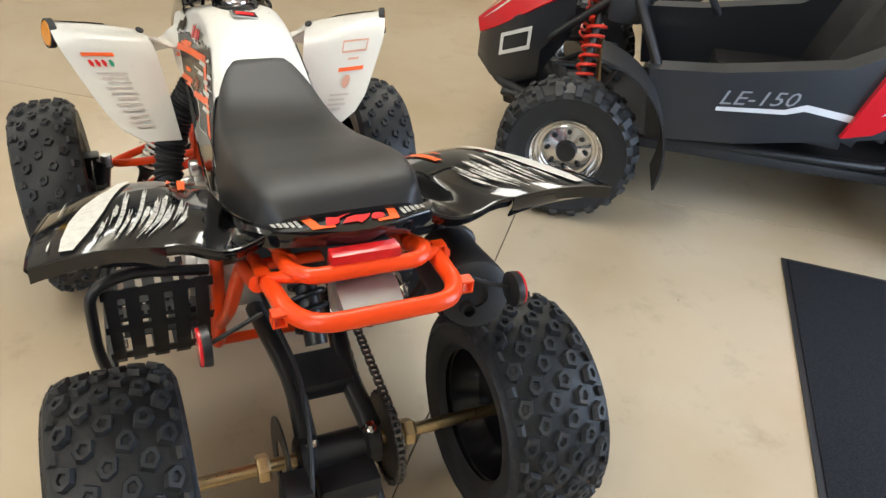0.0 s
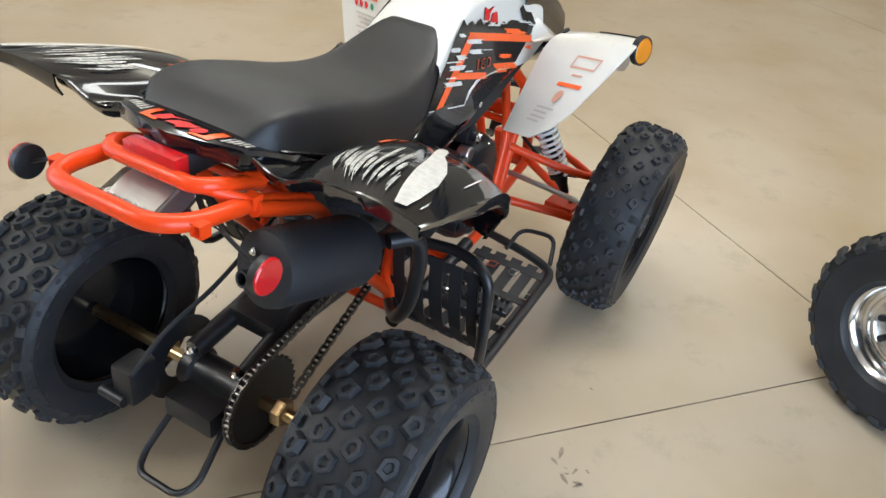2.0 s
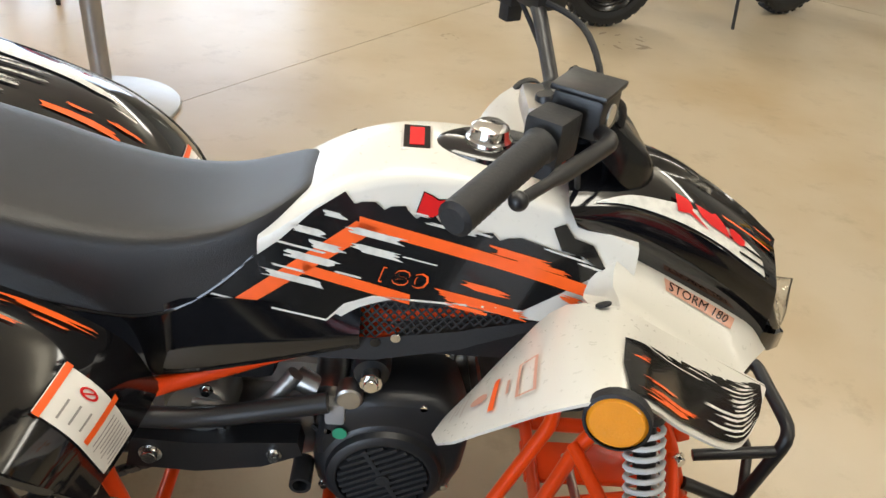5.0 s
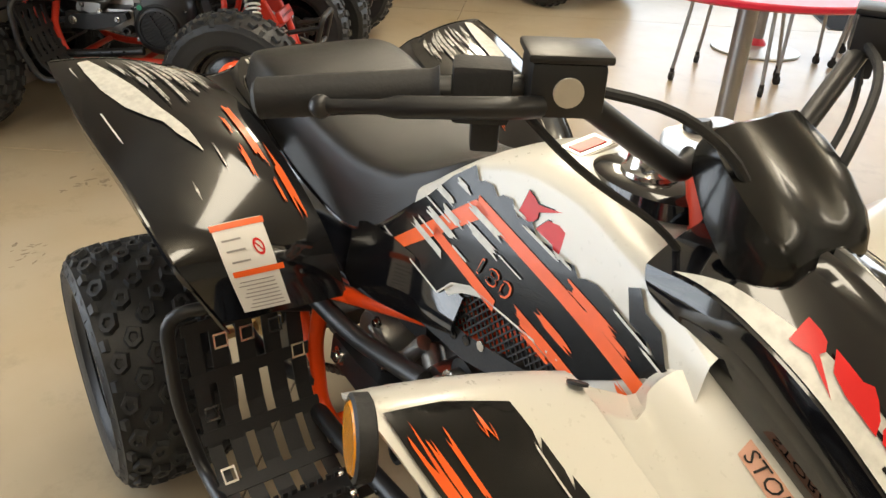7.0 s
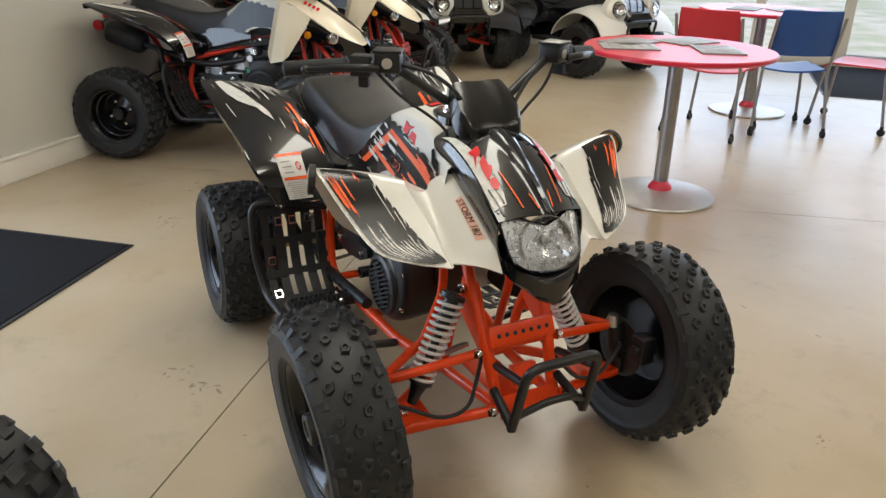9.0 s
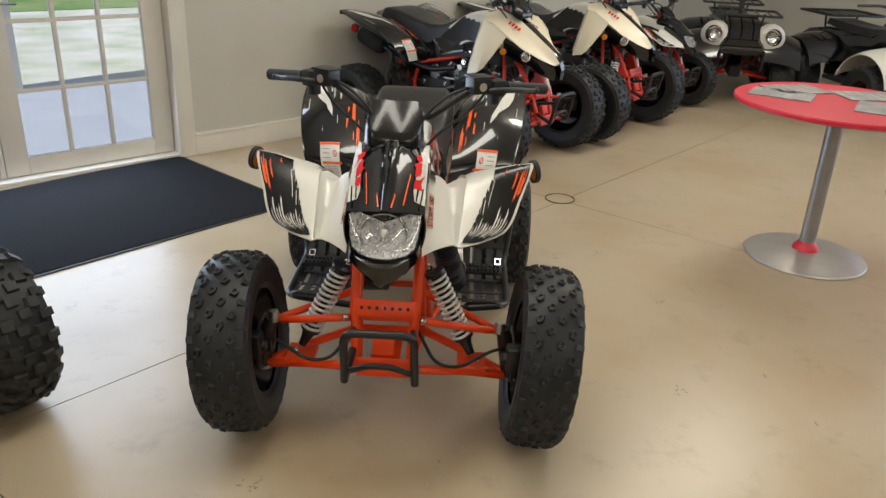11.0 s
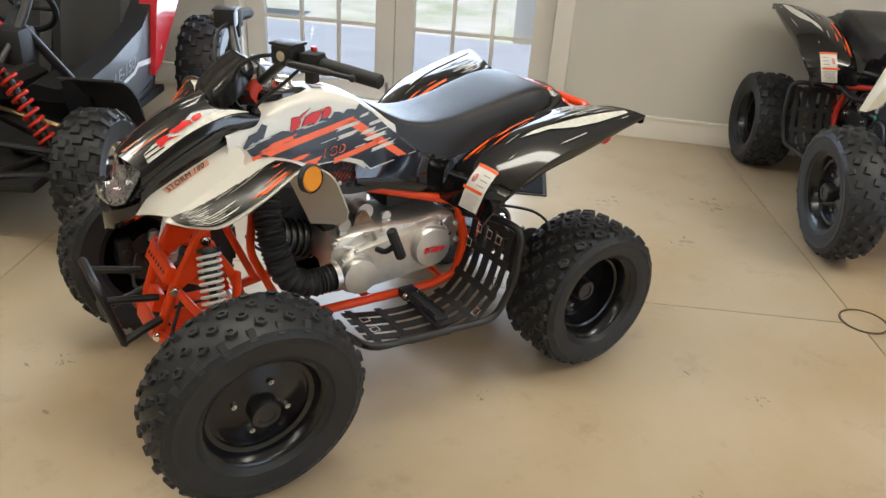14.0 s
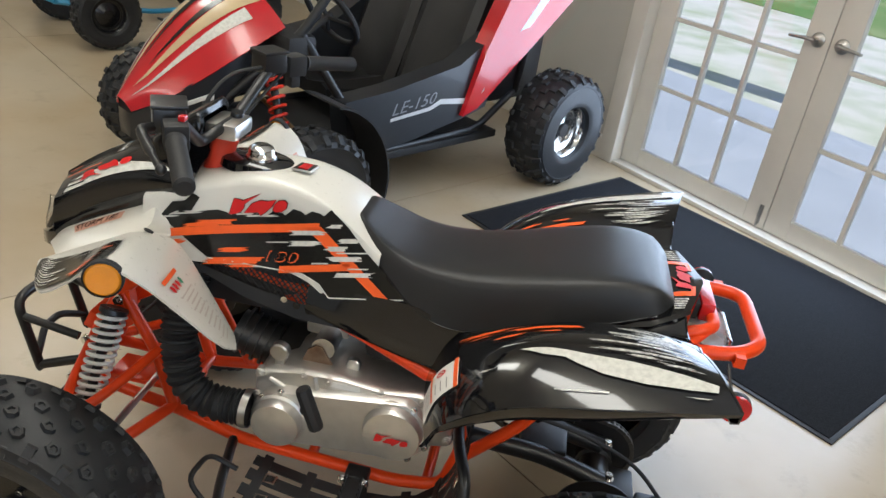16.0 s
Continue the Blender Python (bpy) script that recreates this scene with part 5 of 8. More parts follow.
        ring_o = [(0.075, 0.645), (0.115, 0.690), (0.150, 0.712), (0.20, 0.717), (0.30, 0.708), (0.42, 0.700), (0.42, 0.690), (0.30, 0.698), (0.20, 0.706), (0.155, 0.702), (0.12, 0.678), (0.10, 0.650)]
        flat_patch(bm, ring_o, lambda x, z: f(x, z) + Vector((0, sd * 0.004, 0)), 0.03)
        flat_patch(bm, [(0.040, 0.626), (0.060, 0.612), (0.16, 0.613), (0.28, 0.637), (0.41, 0.688), (0.41, 0.698), (0.27, 0.664), (0.16, 0.648), (0.085, 0.650)], lambda x, z: f(x, z) + Vector((0, sd * 0.004, 0)), 0.03)
        gf = part("grille_frame", bm, BLACK_MATT, q, "black perforated lower grille frame")
        for k in range(5):
            bm = bmesh.new()
            cxx, czz = 0.078 + 0.028 * k, 0.6305 + 0.0012 * k * k
            disc(bm, f(cxx, czz) + Vector((0, sd * 0.0035, 0)), 0.0075, sd * 0.0025, (0, 1, 0), 14)
            part("hole", bm, CHROME if k == 4 else RIM, gf)
    if hero:
        bm = bmesh.new()
        box(bm, -0.030, 0.030, -0.021, 0.021, -0.002, 0.002, 0.0015, pose(0.200, 0, 0.8985, 0, -8, 90))
        bd = part("badge", bm, ALLOY, q, "small red and black tank badge")
        bm = bmesh.new()
        box(bm, -0.027, 0.027, -0.018, 0.018, 0.0015, 0.0028, 0, pose(0.200, 0, 0.8985, 0, -8, 90))
        part("badge_ground", bm, BLACK_GLOSS, bd)
        bm = bmesh.new()
        box(bm, -0.021, 0.021, -0.010, 0.010, 0.0025, 0.0038, 0, pose(0.200, 0, 0.8985, 0, -8, 90))
        part("badge_face", bm, RED_DECAL, bd)
        # tail decals
        bm = bmesh.new()
        tail_z = lambda x: interp([(-0.648, 0.824), (-0.632, 0.8225), (-0.612, 0.8205), (-0.585, 0.8155), (-0.54, 0.797)], x) + 0.0012
        tm = lambda x, y: Vector((x, y, tail_z(x) - 0.0012 * (abs(y) > 0.07)))
        for s2 in (-1, 1):
            flat_patch(bm, [(-0.580, s2 * 0.078), (-0.580, s2 * 0.062), (-0.618, s2 * 0.056), (-0.622, s2 * 0.034), (-0.630, s2 * 0.034), (-0.626, s2 * 0.070)], tm, 0.03)
        part("graphic", bm, ORANGE_DECAL, q)
        bm = bmesh.new()
        logo_word(bm, lambda a, b: Vector((-0.622 + b, a, tail_z(-0.622 + b) + 0.0008)), 0.048, 0, 0.096, 0.030, -1)
        part("graphic", bm, RED_DECAL, q)
        bm = bmesh.new()
        for k in range(5):
            for s2 in (-1, 1):
                y = s2 * (0.084 + 0.009 * k)
                flat_patch(bm, [(-0.582, y), (-0.612 + 0.003 * k, y - 0.002 * s2), (-0.612 + 0.003 * k, y + 0.004 * s2), (-0.582, y + 0.006 * s2)], tm, 0.06)
        part("graphic", bm, DRY_BRUSH, q)
    return q



def quad_chassis(q, hero=True, frame_mat=None):
    """Frame, suspension, engine, handlebar and the other mechanical parts."""
    SD = (1, -1)
    FM = frame_mat or ORANGE
    T = lambda name, pts, r, m=FM, rad=0.03, n=10, lab="": part(name, tube(bmesh.new(), rnd(pts, rad), r, n), m, q, lab)
    first = True
    for sd in SD:
        s = sd
        T("lower_rail", [(0.70, s * 0.075, 0.285), (0.45, s * 0.10, 0.265), (0.27, s * 0.145, 0.262), (-0.10, s * 0.165, 0.262), (-0.205, s * 0.17, 0.285), (-0.235, s * 0.165, 0.40), (-0.20, s * 0.160, 0.535), (0.02, s * 0.105, 0.590), (0.30, s * 0.06, 0.66)], 0.0145, lab="orange powder-coated frame tube")
        T("subframe_tube", [(-0.225, s * 0.165, 0.36), (-0.34, s * 0.16, 0.48), (-0.46, s * 0.150, 0.665), (-0.62, s * 0.155, 0.735)], 0.014)
        T("seat_rail", [(-0.05, s * 0.12, 0.60), (-0.30, s * 0.13, 0.66), (-0.50, s * 0.11, 0.735), (-0.60, s * 0.10, 0.755)], 0.012)
        # front towers
        T("front_upright", [(0.705, s * 0.078, 0.29), (0.655, s * 0.085, 0.42), (0.575, s * 0.092, 0.565), (0.50, s * 0.07, 0.64)], 0.015)
        T("front_brace", [(0.46, s * 0.10, 0.275), (0.50, s * 0.098, 0.42), (0.575, s * 0.094, 0.555)], 0.013)
        T("frame_link", [(0.36, s * 0.12, 0.27), (0.45, s * 0.10, 0.48), (0.42, s * 0.08, 0.66)], 0.012)
        bm = bmesh.new()
        loft(bm, [[Vector((0.60 + dx, s * (0.075 + dy), 0.50 + dz)) for dx, dz in ((-0.05, -0.02), (0.055, -0.09), (0.045, -0.045), (-0.01, 0.06), (-0.045, 0.07))] for dy in (0.0, 0.028)])
        part("shock_tower", bm, FM, q)
        # control arms
        up = [(0.655, s * 0.105, 0.412), (0.600, s * 0.325, 0.365)]
        T("upper_arm", [(0.655, s * 0.10, 0.415), (0.625, s * 0.24, 0.385), (0.597, s * 0.335, 0.362), (0.545, s * 0.24, 0.385), (0.49, s * 0.10, 0.425)], 0.0115, rad=0.04)
        T("lower_arm", [(0.715, s * 0.085, 0.288), (0.64, s * 0.26, 0.245), (0.605, s * 0.375, 0.215), (0.54, s * 0.26, 0.245), (0.455, s * 0.10, 0.275)], 0.0135, rad=0.04)
        bm = bmesh.new()
        loft(bm, [[Vector((x, s * y, z)) for x, z in ((0.555, 0.245), (0.64, 0.240), (0.64, 0.256), (0.555, 0.262))] for y in (0.215, 0.30)])
        part("arm_plate", bm, FM, q)
        # knuckle, brake, tie rod
        bm = bmesh.new()
        tube(bm, [(0.598, s * 0.345, 0.372), (0.594, s * 0.365, 0.30), (0.60, s * 0.372, 0.215)], [0.02, 0.028, 0.02], 10)
        disc(bm, (0.592, s * 0.345, 0.285), 0.035, s * 0.06, (0, 1, 0), 20)
        part("knuckle", bm, BLACK, q, "black cast steering knuckle")
        bm = bmesh.new()
        lathe(bm, [(0.035, 0), (0.085, 0), (0.085, 0.004), (0.035, 0.004)], (0.592, s * 0.375, 0.285), (0, s, 0), 32, True)
        part("brake_disc", bm, DARK_CAST, q, "dark steel brake disc")
        bm = bmesh.new()
        box(bm, 0.655, 0.705, min(s * 0.355, s * 0.40), max(s * 0.355, s * 0.40), 0.285, 0.36, 0.008)
        disc(bm, (0.68, s * 0.355, 0.32), 0.016, -s * 0.012, (0, 1, 0), 16)
        part("front_caliper", bm, BLACK, q, "black front brake caliper")
        T("tie_rod", [(0.50, s * 0.05, 0.345), (0.52, s * 0.335, 0.315)], 0.008, STEEL)
        bm = bmesh.new()
        for c in ((0.662, 0.100, 0.418), (0.573, 0.104, 0.549), (0.718, 0.088, 0.288), (0.600, 0.262, 0.262)):
            hexbolt(bm, (c[0], s * (c[1] + 0.012), c[2]), (0.4, s, 0), 0.009, 0.01)
            part("bolt", bm, CHROME, q)
            bm = bmesh.new()
        bm.free()
        bm = bmesh.new()
        lathe(bm, [(0, 0.03), (0.013, 0.03), (0.018, 0.015), (0.02, 0)], (0.597, s * 0.338, 0.362), (0, 0, 1), 14)
        part("ball_joint", bm, STEEL, q)
        # brake hose
        T("brake_hose", [(0.63, s * 0.08, 0.40), (0.70, s * 0.15, 0.30), (0.70, s * 0.22, 0.29), (0.66, s * 0.32, 0.335), (0.61, s * 0.36, 0.31)], 0.005, BLACK_MATT, 0.05, 8)
        # shock
        p0, p1 = Vector((0.572, s * 0.128, 0.548)), Vector((0.602, s * 0.255, 0.285))
        d = (p1 - p0).normalized()
        bm = bmesh.new()
        tube(bm, [p0 + d * 0.01, p0 + d * 0.10, p0 + d * 0.101, p1 - d * 0.02], [0.018, 0.018, 0.011, 0.011], 14)
        tube(bm, [p1 - d * 0.055, p1 - d * 0.03, p1], [0.024, 0.016, 0.012], 14)
        disc(bm, p0 + d * 0.012, 0.031, 0.012, d, 18)
        disc(bm, p1 - d * 0.062, 0.031, 0.008, d, 18)
        sh = part("shock_absorber", bm, BLACK, q, "black shock absorber with a white coil spring")
        bm = bmesh.new()
        spring(bm, p0 + d * 0.025, p1 - d * 0.062, 0.0285, 0.0046, 12)
        part("spring", bm, SPRING, sh, "white coil spring")
        T("upper_rail", [(0.02, s * 0.075, 0.628), (0.20, s * 0.082, 0.662), (0.44, s * 0.080, 0.700)], 0.013)
    # cross members
    for x, z, w, r in ((0.71, 0.288, 0.085, 0.012), (0.655, 0.42, 0.085, 0.011), (0.455, 0.272, 0.10, 0.012), (0.10, 0.262, 0.155, 0.012), (-0.17, 0.27, 0.165, 0.012), (-0.46, 0.66, 0.15, 0.011)):
        T("cross_tube", [(x, -w, z), (x, w, z)], r)
    bm = bmesh.new()
    box(bm, -0.011, 0.011, -0.088, 0.088, -0.024, 0.024, 0.004, pose(0.665, 0, 0.455, 0, -25, 0))
    cp = part("front_plate", bm, FM, q, "perforated orange cross plate")
    bm = bmesh.new()
    for k in range(-3, 4):
        p = pose(0.665, 0, 0.455, 0, -25, 0) @ Vector((0.0115, k * 0.022, 0))
        disc(bm, p, 0.0055, 0.001, (0.9, 0, 0.42), 10)
    part("hole", bm, BLACK_MATT, cp)
    bm = bmesh.new()
    loft(bm, [[Vector((x, y, z)) for y in (-0.075, 0.075)] + [Vector((x - 0.01, y, z - 0.010)) for y in (0.075, -0.075)] for x, z in ((0.728, 0.268), (0.722, 0.300), (0.712, 0.318))])
    part("skid_plate", bm, FM, q, "orange front skid plate")
    bm = bmesh.new()
    box(bm, -0.012, 0.012, -0.032, 0.032, -0.028, 0.028, 0.004, pose(0.69, 0, 0.350, 0, -20, 0))
    part("tow_bracket", bm, FM, q)
    bm = bmesh.new()
    box(bm, 0.44, 0.66, -0.045, 0.045, 0.262, 0.275, 0.004)
    part("belly_plate", bm, FM, q)
    # black front bumper
    T("bumper", [(0.70, 0.088, 0.335), (0.80, 0.098, 0.300), (0.80, 0.098, 0.292), (0.845, 0.094, 0.47), (0.845, -0.094, 0.47), (0.80, -0.098, 0.292), (0.80, -0.098, 0.300), (0.70, -0.088, 0.335)], 0.0115, BLACK, 0.035, 12, "black tubular front bumper")
    T("bumper_brace", [(0.805, 0.097, 0.325), (0.828, 0.03, 0.362), (0.828, -0.03, 0.362), (0.805, -0.097, 0.325)], 0.009, BLACK, 0.02)
    for s in SD:
        T("bumper_stay", [(0.70, s * 0.085, 0.40), (0.835, s * 0.095, 0.430)], 0.010, BLACK)

    # engine: silver belt cover on the left, black fan cover on the right
    bm = bmesh.new()
    rings = []
    for y, k in ((0.06, 0.98), (0.15, 1.0), (0.178, 0.97), (0.19, 0.90)):
        ring = []
        for th_i in range(32):
            th = 2 * math.pi * th_i / 32
            cx = 0.155 if math.cos(th) > 0 else -0.085
            rr = 0.072 if math.cos(th) > 0 else 0.082
            cz = interp([(-0.085, 0.420), (0.155, 0.390)], cx)
            ring.append(Vector((cx + rr * k * math.cos(th), y, cz + rr * k * math.sin(th) * 1.02)))
        rings.append(ring)
    loft(bm, rings)
    eng = part("engine", bm, ALLOY, q, "silver cast engine with a belt cover and kick start")
    for cx, cz, r, y in ((0.167, 0.388, 0.057, 0.188), (-0.085, 0.422, 0.066, 0.180)):
        bm = bmesh.new()
        lathe(bm, [(r * 1.12, -0.01), (r * 1.1, 0.006), (r * 1.0, 0.010), (r * 0.98, 0.026), (r * 0.92, 0.033), (r * 0.3, 0.036), (0, 0.036)], (cx, y, cz), (0, 1, 0), 36)
        part("round_cover", bm, ALLOY, eng)
    if hero:
        bm = bmesh.new()
        logo_word(bm, lambda a, b: Vector((a, 0.2185, b)), -0.050, 0.410, 0.072, 0.019, -1, 0.22)
        part("graphic", bm, RED_DECAL, eng)
        bm = bmesh.new()
        for k in range(9):
            th = k * 2 * math.pi / 9
            cx, rr = (0.155, 0.066) if math.cos(th) > 0 else (-0.085, 0.076)
            hexbolt(bm, (cx + rr * math.cos(th), 0.188, (0.39 if cx > 0 else 0.42) + rr * math.sin(th)), (0, 1, 0), 0.006, 0.006)
            part("bolt", bm, CHROME, eng)
            bm = bmesh.new()
        bm.free()
        bm = bmesh.new()
        box(bm, 0.0, 0.075, 0.166, 0.1685, 0.484, 0.497)
        part("barcode_label", bm, LABEL_WHITE, eng)
    # upper casting, ribs, bosses and the rusty lifting bracket
    bm = bmesh.new()
    top = [(-0.205, 0.385), (-0.215, 0.44), (-0.195, 0.490), (-0.15, 0.512), (-0.06, 0.500), (0.04, 0.508), (0.14, 0.505), (0.215, 0.490), (0.238, 0.455), (0.238, 0.40), (0.16, 0.37), (-0.08, 0.36)]
    loft(bm, [[Vector((0.012 + (x - 0.012) * k, y, 0.44 + (z - 0.44) * k)) for x, z in top] for y, k in ((-0.03, 0.96), (0.03, 1.0), (0.145, 1.0), (0.160, 0.975), (0.167, 0.92))])
    case = part("crankcase", bm, ALLOY, eng, "silver cast crankcase")
    for x0, z0, x1, z1 in ((0.20, 0.47, 0.10, 0.43), (0.06, 0.47, -0.02, 0.44), (-0.16, 0.49, -0.12, 0.47), (0.10, 0.50, 0.09, 0.46)):
        bm = bmesh.new()
        tube(bm, [(x0, 0.166, z0), ((x0 + x1) / 2, 0.172, (z0 + z1) / 2), (x1, 0.166, z1)], 0.006, 8)
        part("rib", bm, ALLOY, case)
    for x, z in ((0.222, 0.478), (0.125, 0.492), (0.068, 0.494), (-0.045, 0.488), (-0.135, 0.495), (-0.197, 0.462), (-0.20, 0.405), (0.225, 0.42)):
        bm = bmesh.new()
        disc(bm, (x, 0.150, z), 0.011, 0.018, (0, 1, 0), 12)
        hexbolt(bm, (x, 0.170, z), (0, 1, 0), 0.0055, 0.005)
        part("bolt_boss", bm, ALLOY, case)
    bm = bmesh.new()
    loft(bm, [[Vector((x, y, z)) for x, z in ((0.145, 0.500), (0.132, 0.535), (0.115, 0.548), (0.10, 0.545), (0.085, 0.520), (0.070, 0.500))] for y in (0.120, 0.126)])
    part("lifting_bracket", bm, mat("rusty_steel_bracket", (0.26, 0.18, 0.12), 0.55, 0.7, col2=(0.12, 0.06, 0.03), scale=40, amount=0.8), eng, "rust-brown steel bracket")
    bm = bmesh.new()
    box(bm, -0.07, 0.12, -0.02, 0.125, 0.43, 0.485, 0.02)
    box(bm, 0.10, 0.22, -0.07, 0.10, 0.40, 0.50, 0.02)
    tube(bm, [(0.20, 0, 0.42), (0.34, 0, 0.46)], 0.048, 18)
    cyl = part("cylinder", bm, DARK_CAST, eng, "finned engine cylinder")
    for k in range(6):
        bm = bmesh.new()
        lathe(bm, [(0.046, -0.003), (0.058, -0.003), (0.058, 0.003), (0.046, 0.003)], (0.225 + 0.02 * k, 0, 0.427 + 0.006 * k), (0.96, 0, 0.28), 18, True)
        part("fin", bm, DARK_CAST, cyl)
    for (x, y, z, r, h) in ((0.187, 0.135, 0.530, 0.021, 0.02), (0.03, 0.11, 0.515, 0.016, 0.015)):
        bm = bmesh.new()
        disc(bm, (x, y, z), r, h, (0, 1, 0), 16)
        box(bm, x - 0.012, x + 0.012, y - 0.01, y + 0.012, z - 0.05, z, 0.004)
        part("engine_mount", bm, STEEL, eng)
    bm = bmesh.new()
    tube(bm, rnd([(0.105, 0.200, 0.455), (0.100, 0.240, 0.462), (0.085, 0.258, 0.485)], 0.02), 0.0085, 10)
    lathe(bm, [(0, 0), (0.014, 0.0), (0.0165, 0.006), (0.0165, 0.092), (0.0145, 0.098), (0, 0.100)], (0.097, 0.262, 0.540), (-0.36, 0.02, -0.92), 8)
    part("kick_start", bm, BLACK_MATT, eng, "black kick-start lever")
    # right side
    bm = bmesh.new()
    F_ = Vector((0.187, -0.07, 0.397))
    lathe(bm, [(0.108, -0.04), (0.112, 0.045), (0.107, 0.066), (0.096, 0.078), (0.090, 0.080), (0.087, 0.090), (0.078, 0.095), (0.073, 0.095), (0.071, 0.086), (0, 0.086)], F_, (0, -1, 0), 44)
    body = [(0.080, 0.36), (0.078, 0.46), (0.092, 0.515), (0.135, 0.545), (0.20, 0.552), (0.262, 0.548), (0.300, 0.522), (0.318, 0.47), (0.312, 0.40), (0.29, 0.34)]
    loft(bm, [[Vector((0.19 + (x - 0.19) * k, y, 0.44 + (z - 0.44) * k)) for x, z in body] for y, k in ((-0.02, 0.94), (-0.06, 1.0), (-0.122, 0.99), (-0.138, 0.95), (-0.146, 0.86))])
    fan = part("fan_cover", bm, BLACK, eng, "black engine cover with a round fan grille")
    bm = bmesh.new()
    for k in range(5):
        th = radians(28 + 30 * k)
        tube(bm, [F_ + Vector((0.103 * math.cos(th), -0.066, 0.103 * math.sin(th))), F_ + Vector((0.132 * math.cos(th), -0.060, 0.138 * math.sin(th)))], 0.004, 6)
    part("rib", bm, BLACK, fan)
    for k in range(11):
        bm = bmesh.new()
        u = -0.062 + 0.0124 * k
        ww = math.sqrt(max(0, 0.069**2 - u * u))
        box(bm, -ww, ww, -0.166, -0.154, u - 0.0032, u + 0.0032, 0.001, Matrix.Translation((0.187, 0, 0.397)) @ pose(0, 0, 0, 0, -28, 0))
        part("slat", bm, BLACK_MATT, fan)
    bm = bmesh.new()
    box(bm, -0.004, 0.004, -0.1665, -0.155, -0.068, 0.068, 0.001, Matrix.Translation((0.187, 0, 0.397)) @ pose(0, 0, 0, 0, -28, 0))
    disc(bm, (0.187, -0.166, 0.397), 0.011, -0.003, (0, 1, 0), 16)
    part("slat", bm, BLACK_MATT, fan)
    bm = bmesh.new()
    box(bm, 0.095, 0.125, -0.152, -0.12, 0.495, 0.535, 0.006)
    part("connector", bm, LABEL_INK, fan, "grey plug connector")
    bm = bmesh.new()
    lathe(bm, [(0, 0.03), (0.012, 0.03), (0.014, 0.024), (0.014, 0.012), (0.026, 0.010), (0.028, 0.0), (0.028, -0.03)], (0.160, -0.120, 0.582), (0, -1, 0), 20)
    part("engine_mount", bm, BLACK, fan)
    bm = bmesh.new()
    hexbolt(bm, (0.160, -0.151, 0.582), (0, -1, 0), 0.011, 0.008)
    part("bolt", bm, CHROME, fan)
    bm = bmesh.new()
    disc(bm, (0.118, -0.150, 0.478), 0.011, -0.002, (0, 1, 0), 20)
    part("green_dot", bm, GREEN, fan, "round green inspection sticker")
    for c in ((0.285, 0.36), (0.095, 0.35), (0.298, 0.47), (0.10, 0.475), (0.24, 0.532)):
        bm = bmesh.new()
        hexbolt(bm, (c[0], -0.14, c[1]), (0, -1, 0), 0.006, 0.006)
        part("bolt", bm, CHROME, fan)
    bm = bmesh.new()
    box(bm, -0.16, 0.08, -0.10, 0.04, 0.36, 0.46, 0.025)
    lathe(bm, [(0, 0.03), (0.045, 0.03), (0.052, 0.02), (0.055, -0.03)], (-0.095, -0.095, 0.485), (0, -1, 0), 24)
    tube(bm, rnd([(-0.10, -0.12, 0.50), (-0.03, -0.135, 0.49), (0.01, -0.13, 0.51), (0.05, -0.12, 0.565)], 0.03), 0.013, 10)
    tube(bm, [(0.05, -0.105, 0.545), (0.085, -0.12, 0.535)], 0.018, 12)
    gear = part("gear_case", bm, MID_CAST, eng, "grey cast gear case and shift shaft")
    for x, z in ((-0.13, 0.47), (-0.06, 0.45), (-0.08, 0.525)):
        bm = bmesh.new()
        hexbolt(bm, (x, -0.125, z), (0, -1, 0), 0.007, 0.007)
        part("bolt", bm, CHROME, gear)
    # black swing-arm pivot bracket and the dark bar outside the lower rail
    bm = bmesh.new()
    loft(bm, [[Vector((x, y, z)) for x, z in ((-0.205, 0.385), (-0.19, 0.445), (-0.10, 0.440), (0.0, 0.448), (0.055, 0.452), (0.062, 0.425), (0.0, 0.395), (-0.10, 0.378))] for y in (-0.150, -0.142, -0.118, -0.110)])
    pb = part("pivot_bracket", bm, BLACK, q, "black swing-arm pivot bracket")
    for x, z, r in ((-0.165, 0.415, 0.015), (0.020, 0.425, 0.010)):
        bm = bmesh.new()
        hexbolt(bm, (x, -0.152, z), (0, -1, 0), r * 0.8, 0.010)
        part("bolt", bm, CHROME, pb)
    bm = bmesh.new()
    lathe(bm, [(0.012, 0.0), (0.017, 0.0), (0.017, 0.05), (0.012, 0.05)], (0.062, -0.175, 0.385), (0, 1, 0), 18, True)
    part("breather_pipe", bm, BLACK, q)
    for s in SD[1:]:
        bar = T("side_bar", [(-0.225, s * 0.182, 0.283), (-0.10, s * 0.184, 0.292), (0.125, s * 0.178, 0.312)], 0.0165, BLACK, 0.03, 14, "black bar along the frame rail")
        for k in range(5):
            bm = bmesh.new()
            disc(bm, (-0.15 + 0.05 * k, s * 0.198, 0.290 + 0.0045 * k), 0.005, s * 0.0015, (0, 1, 0), 10)
            part("hole", bm, RIM, bar)
    bm = bmesh.new()
    tube(bm, [(0.10, -0.13, 0.53), (0.10, 0.12, 0.54)], 0.026, 14)
    box(bm, 0.06, 0.16, -0.05, 0.06, 0.53, 0.60, 0.012)
    disc(bm, (0.13, -0.12, 0.545), 0.02, -0.03, (0, 1, 0), 16)
    part("carburettor", bm, STEEL, eng, "small bright carburettor")
    # air box and dark middle
    bm = bmesh.new()
    box(bm, -0.32, 0.02, -0.10, 0.10, 0.52, 0.66, 0.03)
    box(bm, 0.16, 0.40, -0.09, 0.09, 0.58, 0.72, 0.03)
